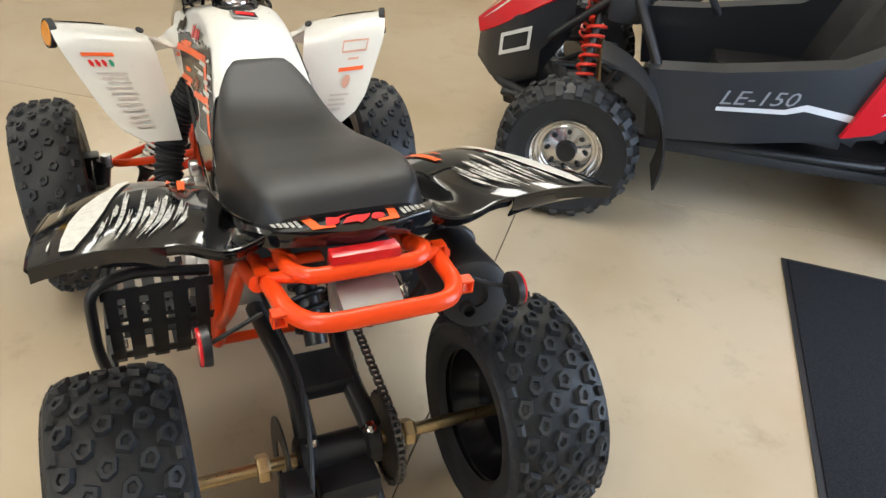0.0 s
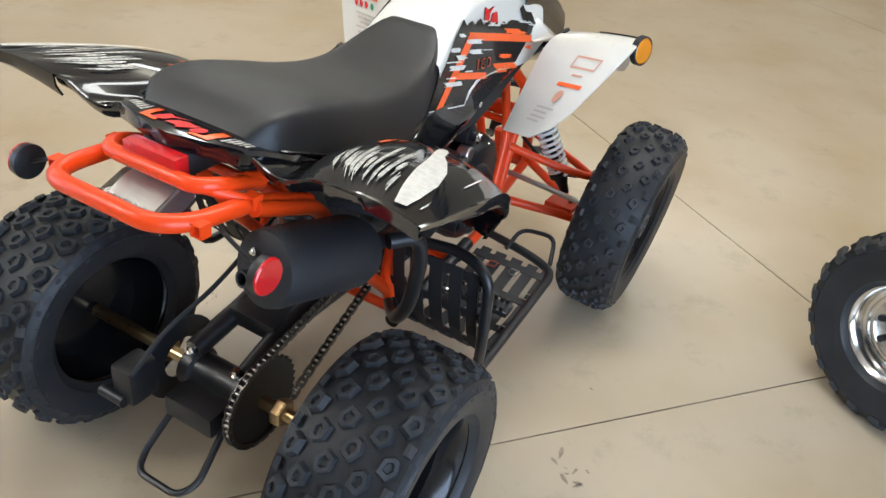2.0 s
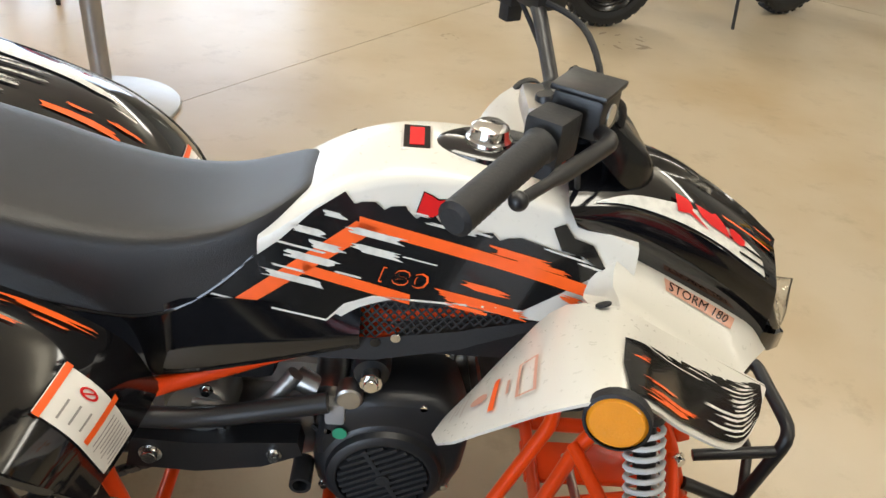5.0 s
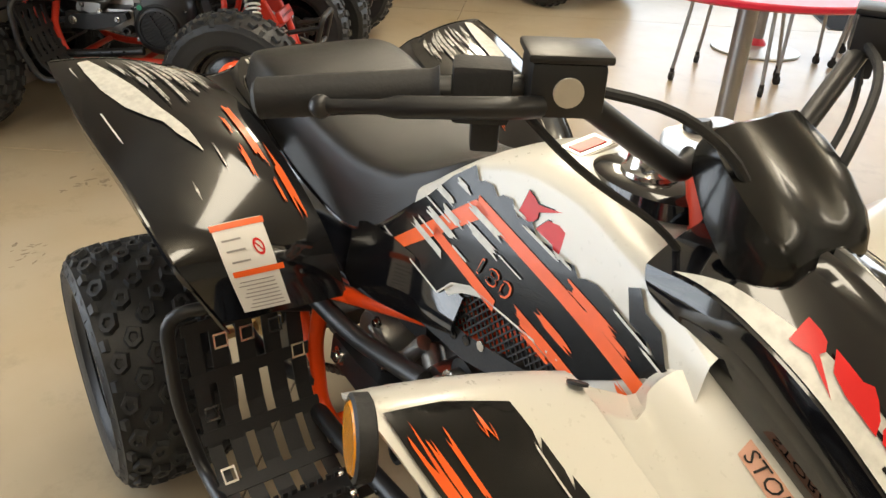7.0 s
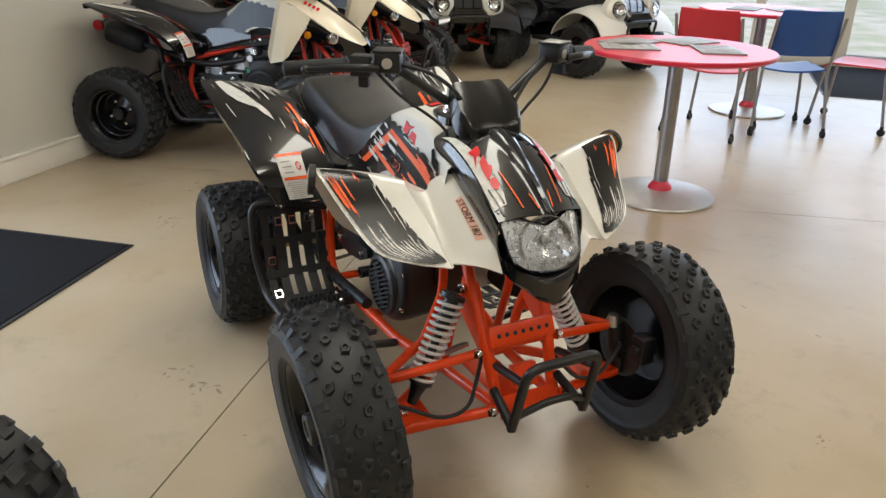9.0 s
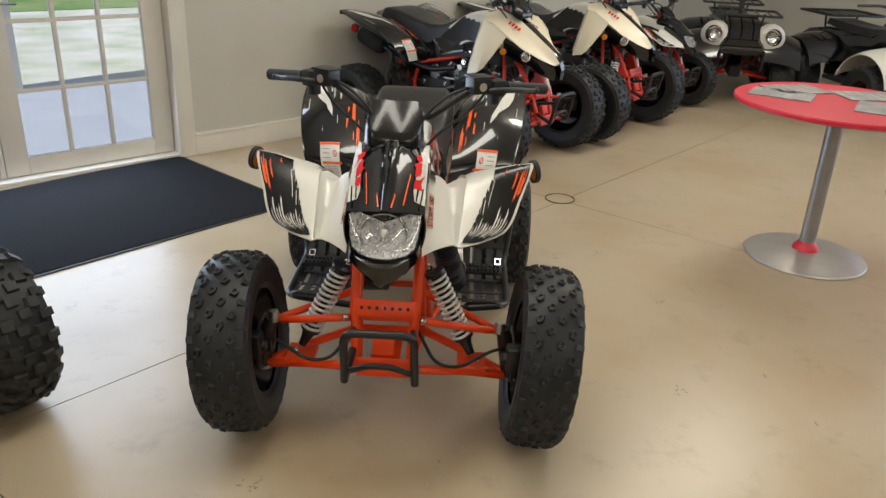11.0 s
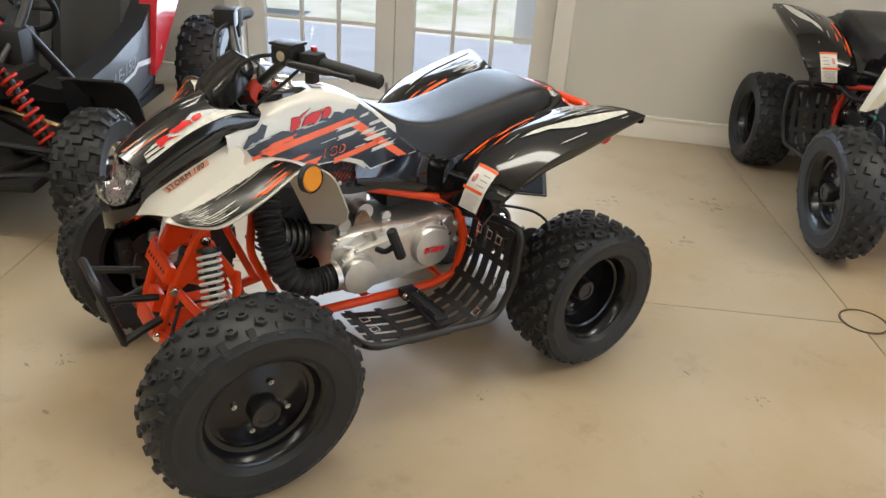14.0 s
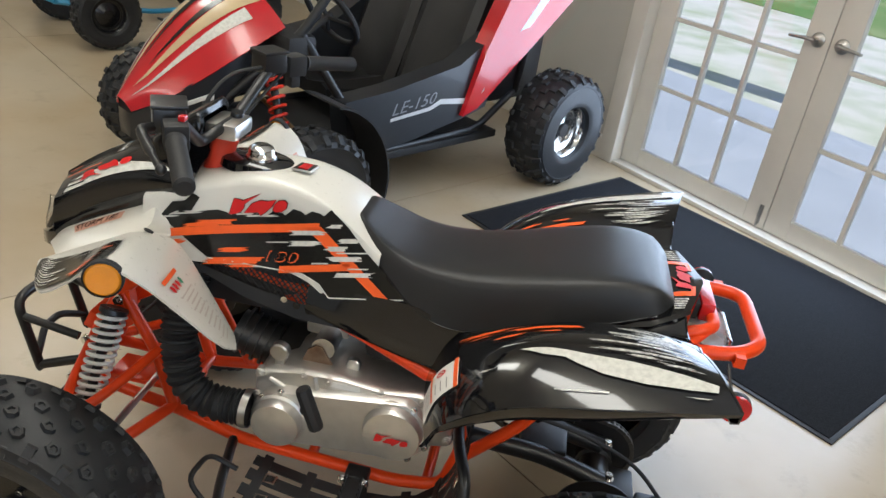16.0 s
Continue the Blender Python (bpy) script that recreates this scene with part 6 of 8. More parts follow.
    part("air_box", bm, BLACK_MATT, q, "matt black air box inside the frame")
    # corrugated intake hose
    path = rnd([(0.40, 0.10, 0.66), (0.415, 0.16, 0.55), (0.385, 0.19, 0.43), (0.33, 0.195, 0.392), (0.235, 0.192, 0.395)], 0.09, 10)
    fine = []
    for a, b in zip(path, path[1:]):
        k = max(1, int((b - a).length / 0.0035))
        fine += [a.lerp(b, i / k) for i in range(k)]
    rad = [0.037 + 0.004 * math.sin(i * 1.9) for i in range(len(fine))]
    part("intake_hose", tube(bmesh.new(), fine, rad, 14), BLACK_MATT, q, "black corrugated intake hose")
    bm = bmesh.new()
    lathe(bm, [(0.041, -0.008), (0.043, -0.008), (0.043, 0.008), (0.041, 0.008)], (0.238, 0.192, 0.395), (1, 0, 0), 24)
    part("hose_clamp", bm, STEEL, q)

    # rear axle, carrier, swing arm, disc and chain drive
    ax = Vector((-0.553, 0, 0.252))
    bm = bmesh.new()
    tube(bm, [ax + Vector((0, -0.36, 0)), ax + Vector((0, 0.36, 0))], 0.0135, 16)
    axle = part("rear_axle", bm, BRASS, q, "yellow zinc-plated rear axle")
    for y in (0.150, -0.150):
        bm = bmesh.new()
        lathe(bm, [(0, -0.012), (0.026, -0.012), (0.028, -0.008), (0.028, 0.008), (0.026, 0.012), (0, 0.012)], ax + Vector((0, y, 0)), (0, 1, 0), 6)
        part("axle_nut", bm, BRASS, axle, smooth=False)
    bm = bmesh.new()
    lathe(bm, [(0, -0.085), (0.036, -0.085), (0.044, -0.08), (0.044, -0.055), (0.036, -0.05), (0.036, 0.05), (0.044, 0.055), (0.044, 0.08), (0.036, 0.085), (0, 0.085)], ax, (0, 1, 0), 28)
    box(bm, -0.65, -0.53, -0.06, 0.06, 0.20, 0.25, 0.008)
    part("axle_carrier", bm, BLACK, q, "black axle carrier")
    for s in SD:
        T("swing_arm", [(-0.56, s * 0.065, 0.30), (-0.42, s * 0.055, 0.335), (-0.20, s * 0.085, 0.37)], 0.022, BLACK, 0.05, 10)
        for x in (-0.574,):
            bm = bmesh.new()
            hexbolt(bm, (x, s * 0.058, 0.312), (0, 0, 1), 0.009, 0.012)
            part("bolt", bm, CHROME, q)
    bm = bmesh.new()
    box(bm, -0.47, -0.36, -0.06, 0.06, 0.315, 0.355, 0.01)
    part("swing_arm_bridge", bm, BLACK, q)
    bm = bmesh.new()
    lathe(bm, [(0.045, -0.002), (0.092, -0.002), (0.092, 0.002), (0.045, 0.002)], ax + Vector((0, 0.112, 0)), (0, 1, 0), 40, True)
    part("rear_brake_disc", bm, BLACK, q, "dark drilled brake disc")
    bm = bmesh.new()
    box(bm, -0.70, -0.63, 0.085, 0.14, 0.235, 0.32, 0.012)
    tube(bm, [(-0.705, 0.10, 0.25), (-0.705, 0.16, 0.25)], 0.012, 12)
    part("brake_caliper", bm, BLACK, q)
    T("brake_cable", [(-0.69, 0.09, 0.31), (-0.62, 0.075, 0.38), (-0.50, 0.06, 0.42), (-0.35, 0.08, 0.46), (-0.2, 0.1, 0.5)], 0.005, BLACK_MATT, 0.08, 8)
    # sprocket with teeth, and the chain as links
    bm = bmesh.new()
    nt_ = 32
    pts = []
    for k in range(nt_ * 2):
        th = math.pi * k / nt_
        pts.append((0.098 if k % 2 else 0.090, th))
    loft(bm, [[ax + Vector((r * math.cos(t), y, r * math.sin(t))) for r, t in pts] for y in (-0.104, -0.098)])
    part("sprocket", bm, BLACK, q, "dark toothed rear sprocket")
    fr = Vector((-0.17, -0.101, 0.385))
    d = (fr - Vector((ax.x, -0.101, ax.z)))
    e = Vector((d.z, 0, -d.x)).normalized() * -1
    A0, A1 = Vector((ax.x, -0.101, ax.z)) + e * 0.094, fr + e * 0.035
    B0, B1 = Vector((ax.x, -0.101, ax.z)) - e * 0.094, fr - e * 0.035
    loop = [A1.lerp(A0, i / 30) for i in range(30)]
    t0 = math.atan2(e.z, e.x)
    for i in range(22):
        th = t0 + math.pi * i / 22
        loop.append(Vector((ax.x + 0.094 * math.cos(th), -0.101, ax.z + 0.094 * math.sin(th))))
    loop += [B0.lerp(B1, i / 30) for i in range(31)]
    for th_i in range(8):
        th = t0 + math.pi + math.pi * th_i / 8
        loop.append(fr + Vector((0.035 * math.cos(th), 0, 0.035 * math.sin(th))))
    bm = bmesh.new()
    for i in range(len(loop)):
        a, b = loop[i], loop[(i + 1) % len(loop)]
        c_ = (a + b) / 2
        dd = (b - a)
        if dd.length < 1e-5:
            continue
        ang = math.atan2(dd.z, dd.x)
        wy = 0.0075 if i % 2 else 0.0055
        for sy in (-1, 1):
            box(bm, -0.0095, 0.0095, sy * wy - 0.001, sy * wy + 0.001, -0.005, 0.005, 0, Matrix.Translation(c_) @ pose(0, 0, 0, 0, -math.degrees(ang), 0))
        tube(bm, [a + Vector((0, -0.008, 0)), a + Vector((0, 0.008, 0))], 0.0042, 7)
    part("chain", bm, mat("oiled_chain", (0.13, 0.12, 0.11), 0.35, 0.9), q, "oiled steel roller chain")
    # rear skid loop
    T("skid_loop", [(-0.60, 0.055, 0.22), (-0.70, 0.07, 0.13), (-0.735, 0.05, 0.12), (-0.735, -0.05, 0.12), (-0.70, -0.07, 0.13), (-0.60, -0.06, 0.22)], 0.007, BLACK, 0.03, 8)
    bm = bmesh.new()
    tube(bm, [(-0.40, 0, 0.40), (-0.22, 0, 0.60)], 0.024, 12)
    rsh = part("rear_shock", bm, BLACK, q, "black rear shock absorber")
    bm = bmesh.new()
    spring(bm, (-0.38, 0, 0.425), (-0.24, 0, 0.58), 0.034, 0.006, 7)
    part("spring", bm, BLACK, rsh)

    # rear carry loop, lamps and silencer
    T("grab_rail", [(-0.46, 0.13, 0.67), (-0.60, 0.142, 0.735), (-0.72, 0.132, 0.747), (-0.768, 0.10, 0.755), (-0.768, -0.10, 0.755), (-0.72, -0.132, 0.747), (-0.60, -0.142, 0.735), (-0.46, -0.13, 0.67)], 0.0145, FM, 0.045, 12, "orange tubular grab rail")
    T("grab_rail_inner", [(-0.55, 0.105, 0.735), (-0.64, 0.112, 0.768), (-0.675, 0.09, 0.772), (-0.675, -0.09, 0.772), (-0.64, -0.112, 0.768), (-0.55, -0.105, 0.735)], 0.013, FM, 0.03, 12)
    for s in SD:
        for x in (-0.615, -0.722):
            bm = bmesh.new()
            yb = s * 0.147
            for dz in (-0.011, 0.008):
                box(bm, x - 0.010, x + 0.010, yb - 0.011, yb + 0.011, 0.744 + dz, 0.744 + dz + 0.003)
            for dy in (-0.011, 0.008):
                box(bm, x - 0.010, x + 0.010, yb + dy, yb + dy + 0.003, 0.736, 0.752)
            part("bracket", bm, FM, q)
        T("link_tube", [(-0.61, s * 0.15, 0.738), (-0.665, s * 0.095, 0.768)], 0.010)
    bm = bmesh.new()
    box(bm, -0.055, 0.055, -0.014, 0.014, -0.02, 0.02, 0.004, pose(-0.662, 0, 0.781, 0, 0, 90))
    tl = part("tail_light", bm, RED_LENS, q, "rectangular red tail light lens")
    bm = bmesh.new()
    box(bm, -0.648, -0.57, -0.05, 0.05, 0.758, 0.797, 0.006)
    part("lamp_body", bm, BLACK_MATT, tl)
    bm = bmesh.new()
    loft(bm, [[Vector((x, y * w, z + dz)) for y, dz in ((-1, -h), (1, -h), (0.92, h), (-0.92, h))] for x, w, z, h in ((-0.635, 0.05, 0.735, 0.020), (-0.68, 0.060, 0.728, 0.024), (-0.722, 0.062, 0.716, 0.018), (-0.729, 0.058, 0.715, 0.013))])
    bl = part("reverse_lamp", bm, CLEAR, q, "clear ribbed lamp under the grab rail", smooth=False)
    for k in range(9):
        bm = bmesh.new()
        yy = -0.050 + 0.0125 * k
        box(bm, -0.7185, -0.7155, yy - 0.0045, yy + 0.0045, 0.704, 0.728, 0.001)
        part("rib", bm, LABEL_WHITE, bl)
    bm = bmesh.new()
    loft(bm, [[Vector((x, y * w, z + dz)) for y, dz in ((-1, -h), (1, -h), (0.92, h), (-0.92, h))] for x, w, z, h in ((-0.635, 0.045, 0.733, 0.014), (-0.68, 0.053, 0.725, 0.017), (-0.714, 0.052, 0.716, 0.009))])
    part("reflector", bm, ALLOY, bl)
    m0, m1 = Vector((-0.665, -0.205, 0.668)), Vector((-0.440, -0.240, 0.610))
    dd = (m0 - m1)
    L = dd.length
    bm = bmesh.new()
    lathe(bm, [(0, 0), (0.035, 0), (0.055, 0.02), (0.063, 0.045), (0.063, L - 0.02), (0.060, L - 0.006), (0.048, L), (0.020, L + 0.002), (0.020, L - 0.002), (0, L - 0.002)], m1, dd, 36)
    sil = part("silencer", bm, BLACK_MATT, q, "matt black exhaust silencer")
    n = dd.normalized()
    bm = bmesh.new()
    lathe(bm, [(0.010, 0), (0.014, 0), (0.014, 0.02), (0.010, 0.02)], m0 + n * 0.0 + Vector((0, 0.018, -0.02)), n, 16, True)
    part("outlet", bm, BLACK, sil)
    bm = bmesh.new()
    for k in range(3):
        hexbolt(bm, m0 + Vector((0.002, 0.03 * math.cos(k * 2.1 + 1), 0.03 * math.sin(k * 2.1 + 1))), n, 0.004, 0.004)
        part("bolt", bm, CHROME, sil)
        bm = bmesh.new()
    bm.free()
    T("exhaust_pipe", [(-0.445, -0.24, 0.61), (-0.36, -0.225, 0.58), (-0.28, -0.19, 0.54), (-0.10, -0.16, 0.50), (0.10, -0.15, 0.54)], 0.016, BLACK, 0.06)
    T("heel_guard", [(-0.385, -0.252, 0.60), (-0.335, -0.285, 0.60), (-0.325, -0.29, 0.55), (-0.315, -0.27, 0.42), (-0.28, -0.22, 0.34), (-0.22, -0.17, 0.335)], 0.015, BLACK, 0.05, 12)
    for s, z in ((1, 0.703), (-1, 0.700)):
        bm = bmesh.new()
        disc(bm, (-0.708, s * 0.255, z + 0.004), 0.029, 0.005, (0, s, 0), 24, 0.002)
        rr = part("rear_reflector", bm, RED_LENS, q, "round red rear reflector on a wire stalk")
        bm = bmesh.new()
        lathe(bm, [(0, 0.006), (0.029, 0.006), (0.030, 0.0), (0.030, -0.006), (0.028, -0.007), (0, -0.008)], (-0.708, s * 0.249, z + 0.004), (0, s, 0), 24)
        tube(bm, [(-0.706, s * 0.244, z + 0.004), (-0.70, s * 0.165, z + 0.038)], 0.0035, 8)
        part("stalk", bm, BLACK, rr)

    # foot wells: black nerf bars, serrated pegs and webbing
    for s in SD:
        T("nerf_bar", [(0.285, s * 0.155, 0.262), (0.255, s * 0.30, 0.262), (0.225, s * 0.385, 0.258), (-0.205, s * 0.392, 0.232), (-0.250, s * 0.410, 0.36), (-0.262, s * 0.408, 0.525), (-0.235, s * 0.33, 0.535), (-0.215, s * 0.18, 0.50)], 0.0115, BLACK, 0.045, 12, "black tubular nerf bar")
        T("toe_guard", [(0.24, s * 0.24, 0.262), (0.30, s * 0.25, 0.30), (0.305, s * 0.345, 0.31), (0.245, s * 0.365, 0.262)], 0.006, BLACK, 0.03, 8)
        bm = bmesh.new()
        box(bm, -0.040, 0.004, 0.20, 0.375, 0.268, 0.282, 0.004)
        for k in range(11):
            for x in (-0.038, -0.002):
                box(bm, x, x + 0.004, 0.205 + 0.015 * k, 0.213 + 0.015 * k, 0.282, 0.292)
        box(bm, -0.045, 0.008, 0.165, 0.21, 0.255, 0.285, 0.006)
        for v in bm.verts:
            v.co.y *= s
        bmesh.ops.recalc_face_normals(bm, faces=bm.faces)
        part("foot_peg", bm, BLACK, q, "black serrated foot peg")
        bm = bmesh.new()
        for x in (-0.04, 0.008):
            hexbolt(bm, (x, s * 0.215, 0.278), (0, s, 0), 0.008, 0.008)
            part("bolt", bm, CHROME, q)
            bm = bmesh.new()
        bm.free()

        curve = [(-0.250, 0.51), (-0.246, 0.46), (-0.236, 0.40), (-0.218, 0.34), (-0.192, 0.29), (-0.155, 0.252), (-0.10, 0.232), (-0.04, 0.226), (0.03, 0.228), (0.10, 0.236), (0.16, 0.248), (0.215, 0.262)]
        strips = [(0.185, 0.212), (0.226, 0.256), (0.272, 0.302), (0.318, 0.346), (0.360, 0.384)]
        for a, b in strips:
            grid = [[Vector((x, s * y, z)) for y in (a, (a + b) / 2, b)] for x, z in curve]
            bm = bmesh.new()
            sheet(bm, grid if s > 0 else [r[::-1] for r in grid], 0.003)
            part("webbing_strap", bm, BLACK_MATT, q, "black foot-well webbing strap", smooth=False)
        for k in range(7):
            t = 0.3 + k * 1.7
            i = min(len(curve) - 2, int(t))
            x, z = curve[i][0] + (curve[i + 1][0] - curve[i][0]) * (t - i), curve[i][1] + (curve[i + 1][1] - curve[i][1]) * (t - i)
            dx, dz = curve[i + 1][0] - curve[i][0], curve[i + 1][1] - curve[i][1]
            dn = math.hypot(dx, dz)
            dx, dz = dx / dn * 0.011, dz / dn * 0.011
            grid = [[Vector((x + u * dx - 0.2 * dz, s * y, z + u * dz + 0.2 * abs(dx))) for y in (0.175, 0.24, 0.30, 0.39)] for u in (-1, 1)]
            bm = bmesh.new()
            sheet(bm, grid if s > 0 else [r[::-1] for r in grid], 0.003)
            part("cross_strap", bm, BLACK_MATT, q, smooth=False)
        if hero:
            for k, (i, y) in enumerate(((1, 0.235), (1, 0.285), (1, 0.330), (3, 0.365), (5, 0.365), (7, 0.372), (9, 0.372), (10, 0.30), (10, 0.24), (2, 0.20))):
                x, z = curve[i]
                bm = bmesh.new()
                M = Matrix.Translation((x + 0.004, s * y, z + 0.004)) @ pose(0, 0, 0, 0, 80 if i < 4 else (35 if i < 6 else 0), 0)
                for b4 in ((-0.014, -0.010, -0.012, 0.012), (0.010, 0.014, -0.012, 0.012), (-0.010, 0.010, -0.012, -0.009), (-0.010, 0.010, 0.009, 0.012)):
                    box(bm, b4[0], b4[1], b4[2], b4[3], 0, 0.003, 0, M)
                part("buckle", bm, CHROME, q)

    # handlebar and controls
    T("steering_stem", [(0.415, 0, 0.80), (0.372, 0, 0.945)], 0.027, mat("red_stem", (0.62, 0.05, 0.02), 0.35), 0.01, 16, "red steering stem")
    bm = bmesh.new()
    box(bm, 0.335, 0.405, -0.045, 0.045, 0.94, 0.975, 0.01)
    part("bar_clamp", bm, STEEL, q)
    hb = T("handlebar", [(0.235, 0.425, 1.020), (0.345, 0.262, 1.040), (0.365, 0.205, 1.035), (0.390, 0.075, 0.945), (0.370, 0.04, 0.965), (0.370, -0.04, 0.965), (0.390, -0.075, 0.945), (0.365, -0.205, 1.035), (0.345, -0.262, 1.040), (0.235, -0.425, 1.020)], 0.0115, BLACK, 0.05, 12, "black handlebar")
    for s in SD:
        bm = bmesh.new()
        g0, g1 = Vector((0.235, s * 0.428, 1.020)), Vector((0.318, s * 0.302, 1.036))
        fine = [g0.lerp(g1, i / 36) for i in range(37)]
        tube(bm, fine, [0.0120] + [0.0172 if i % 2 else 0.0166 for i in range(1, 36)] + [0.0195], 16)
        part("grip", bm, BLACK_MATT, hb, "ribbed black rubber grip")
        bm = bmesh.new()
        M = Matrix.Translation((0.372, s * 0.222, 1.045)) @ pose(0, 0, 0, 0, 0, s * 30)
        box(bm, -0.028, 0.028, -0.030, 0.030, -0.02, 0.024, 0.006, M)
        box(bm, -0.031, 0.031, -0.033, 0.033, 0.024, 0.031, 0.003, M)
        mc = part("master_cylinder", bm, BLACK, hb, "black brake reservoir")
        bm = bmesh.new()
        disc(bm, M @ Vector((0.028, 0, 0.002)), 0.012, 0.002, M.to_3x3() @ Vector((1, 0, 0)), 18)
        part("sight_glass", bm, ALLOY, mc)
        bm = bmesh.new()
        box(bm, -0.02, 0.022, -0.024, 0.024, -0.026, 0.022, 0.006, Matrix.Translation((0.332, s * 0.272, 1.038)) @ pose(0, 0, 0, 0, 0, s * 34))
        box(bm, -0.018, 0.012, -0.012, 0.012, -0.048, -0.020, 0.004, Matrix.Translation((0.335, s * 0.268, 1.034)) @ pose(0, 0, 0, 0, 0, s * 34))
        part("switch_block", bm, BLACK_MATT, hb)
        bm = bmesh.new()
        pts = rnd([(0.385, s * 0.255, 1.035), (0.392, s * 0.285, 1.04), (0.345, s * 0.34, 1.034), (0.296, s * 0.392, 1.027)], 0.03)
        tube(bm, pts, [0.009] * (len(pts) - 2) + [0.006, 0.006], 10)
        bmesh.ops.create_uvsphere(bm, u_segments=14, v_segments=8, radius=0.0095, matrix=Matrix.Translation((0.292, s * 0.395, 1.026)))
        part("lever", bm, BLACK, hb, "black brake lever with a ball end")
        bm = bmesh.new()
        tube(bm, rnd([(0.37, s * 0.20, 1.04), (0.43, s * 0.14, 1.03), (0.46, s * 0.07, 0.97), (0.45, s * 0.04, 0.88), (0.47, s * 0.05, 0.80)], 0.06), 0.005, 8)
        tube(bm, rnd([(0.34, s * 0.25, 1.03), (0.38, s * 0.20, 0.97), (0.41, s * 0.10, 0.90), (0.43, s * 0.05, 0.82)], 0.06), 0.004, 8)
        part("cable", bm, BLACK_MATT, hb, "black control cables")
    if hero:
        bm = bmesh.new()
        box(bm, -0.006, 0.006, -0.007, 0.007, -0.004, 0.006, 0.002, Matrix.Translation((0.325, 0.262, 1.064)))
        part("kill_switch", bm, RED_LENS, hb, "small red engine stop button")
    # the bar is turned a little to the right
    turn = Matrix.Translation((0.38, 0.013, 0)) @ Matrix.Rotation(radians(-1.5), 4, "Z") @ Matrix.Translation((-0.38, 0, 0))
    for ob in [hb] + list(hb.children_recursive):
        ob.data.transform(turn)
    # instrument pod
    bm = bmesh.new()
    grid = []
    for x, w, z, d in ((0.402, 0.056, 0.985, 0.016), (0.404, 0.070, 0.998, 0.034), (0.410, 0.075, 1.000, 0.042), (0.440, 0.084, 0.982, 0.058), (0.470, 0.086, 0.960, 0.064), (0.498, 0.078, 0.934, 0.056), (0.510, 0.070, 0.918, 0.046), (0.516, 0.062, 0.900, 0.030), (0.514, 0.054, 0.882, 0.014)):
        # a flat top plate with a shallow centre channel, chamfered edges and side flanges
        grid.append([Vector((x - 0.004 * (abs(y) > 0.9), y * w, z - d * f)) for y, f in ((-1, 1), (-0.98, 0.5), (-0.90, 0.14), (-0.78, 0.03), (-0.34, 0.0), (-0.26, 0.05), (0.26, 0.05), (0.34, 0.0), (0.78, 0.03), (0.90, 0.14), (0.98, 0.5), (1, 1))])
    sheet(bm, grid, 0.004)
    pod = part("instrument_pod", bm, BLACK_DECAL, q, "satin black instrument pod")
    bm = bmesh.new()
    lathe(bm, [(0, 0.012), (0.012, 0.012), (0.014, 0.008), (0.014, 0)], (0.362, -0.02, 0.973), (-0.2, 0, 0.95), 18)
    part("key_switch", bm, BLACK, pod)
    return q


hero = sport_quad("sport_quad")
quad_chassis(hero)
tagged(hero, "white, black and orange sport quad bike standing on the concrete floor", "quad bike", "sport quads")


# ---- the other quads in the row along the wall ----
CREAM = mat("cream_white_plastic", (0.76, 0.69, 0.52), 0.35, scale=5, coat=0.3, amount=0.3)
RED_FRAME = mat("red_powder_coat", (0.60, 0.035, 0.015), 0.35, scale=12)
GREY_PLASTIC = mat("dark_grey_plastic", (0.014, 0.016, 0.020), 0.42, scale=14, coat=0.2)
RED_PAINT = mat("red_gloss_plastic", (0.50, 0.010, 0.016), 0.2, scale=5, coat=0.5, amount=0.3)
GOLD_DECAL = mat("gold_decal", (0.55, 0.42, 0.24), 0.35, coat=0.3)
GREY_LETTER = mat("grey_lettering", (0.24, 0.25, 0.27), 0.4)
SILVER_DECAL = mat("silver_decal", (0.62, 0.63, 0.65), 0.35, coat=0.3)
BLUE_PAINT = mat("blue_powder_coat", (0.04, 0.26, 0.48), 0.35, scale=10)
RED_TOP = mat("red_laminate", (0.60, 0.02, 0.05), 0.36, scale=5, coat=0.1, amount=0.2, rvar=0.04)
RED_CHAIR = mat("red_moulded_plastic", (0.62, 0.03, 0.05), 0.4, scale=5)
BLUE_CHAIR = mat("blue_moulded_plastic", (0.02, 0.09, 0.36), 0.4, scale=5)
BRUSHED = mat("brushed_steel_post", (0.36, 0.36, 0.37), 0.38, 0.8, scale=20)
BASE_MAT = mat("silver_painted_base", (0.50, 0.49, 0.46), 0.35, 0.6, scale=10)
PAPER = mat("printed_brochure", (0.34, 0.33, 0.32), 0.4, col2=(0.06, 0.06, 0.07), scale=9, amount=0.7)
YELLOW = mat("gold_fork_tube", (0.72, 0.42, 0.02), 0.3, 0.5)
BLUE_STEEL = mat("blue_grey_post", (0.12, 0.17, 0.24), 0.4)
POSTER = mat("dark_red_poster", (0.10, 0.05, 0.05), 0.5, col2=(0.30, 0.07, 0.05), scale=6, amount=0.9)


def at_floor(x, y, heading):
    return pose(x, y, 0, 0, 0, heading)


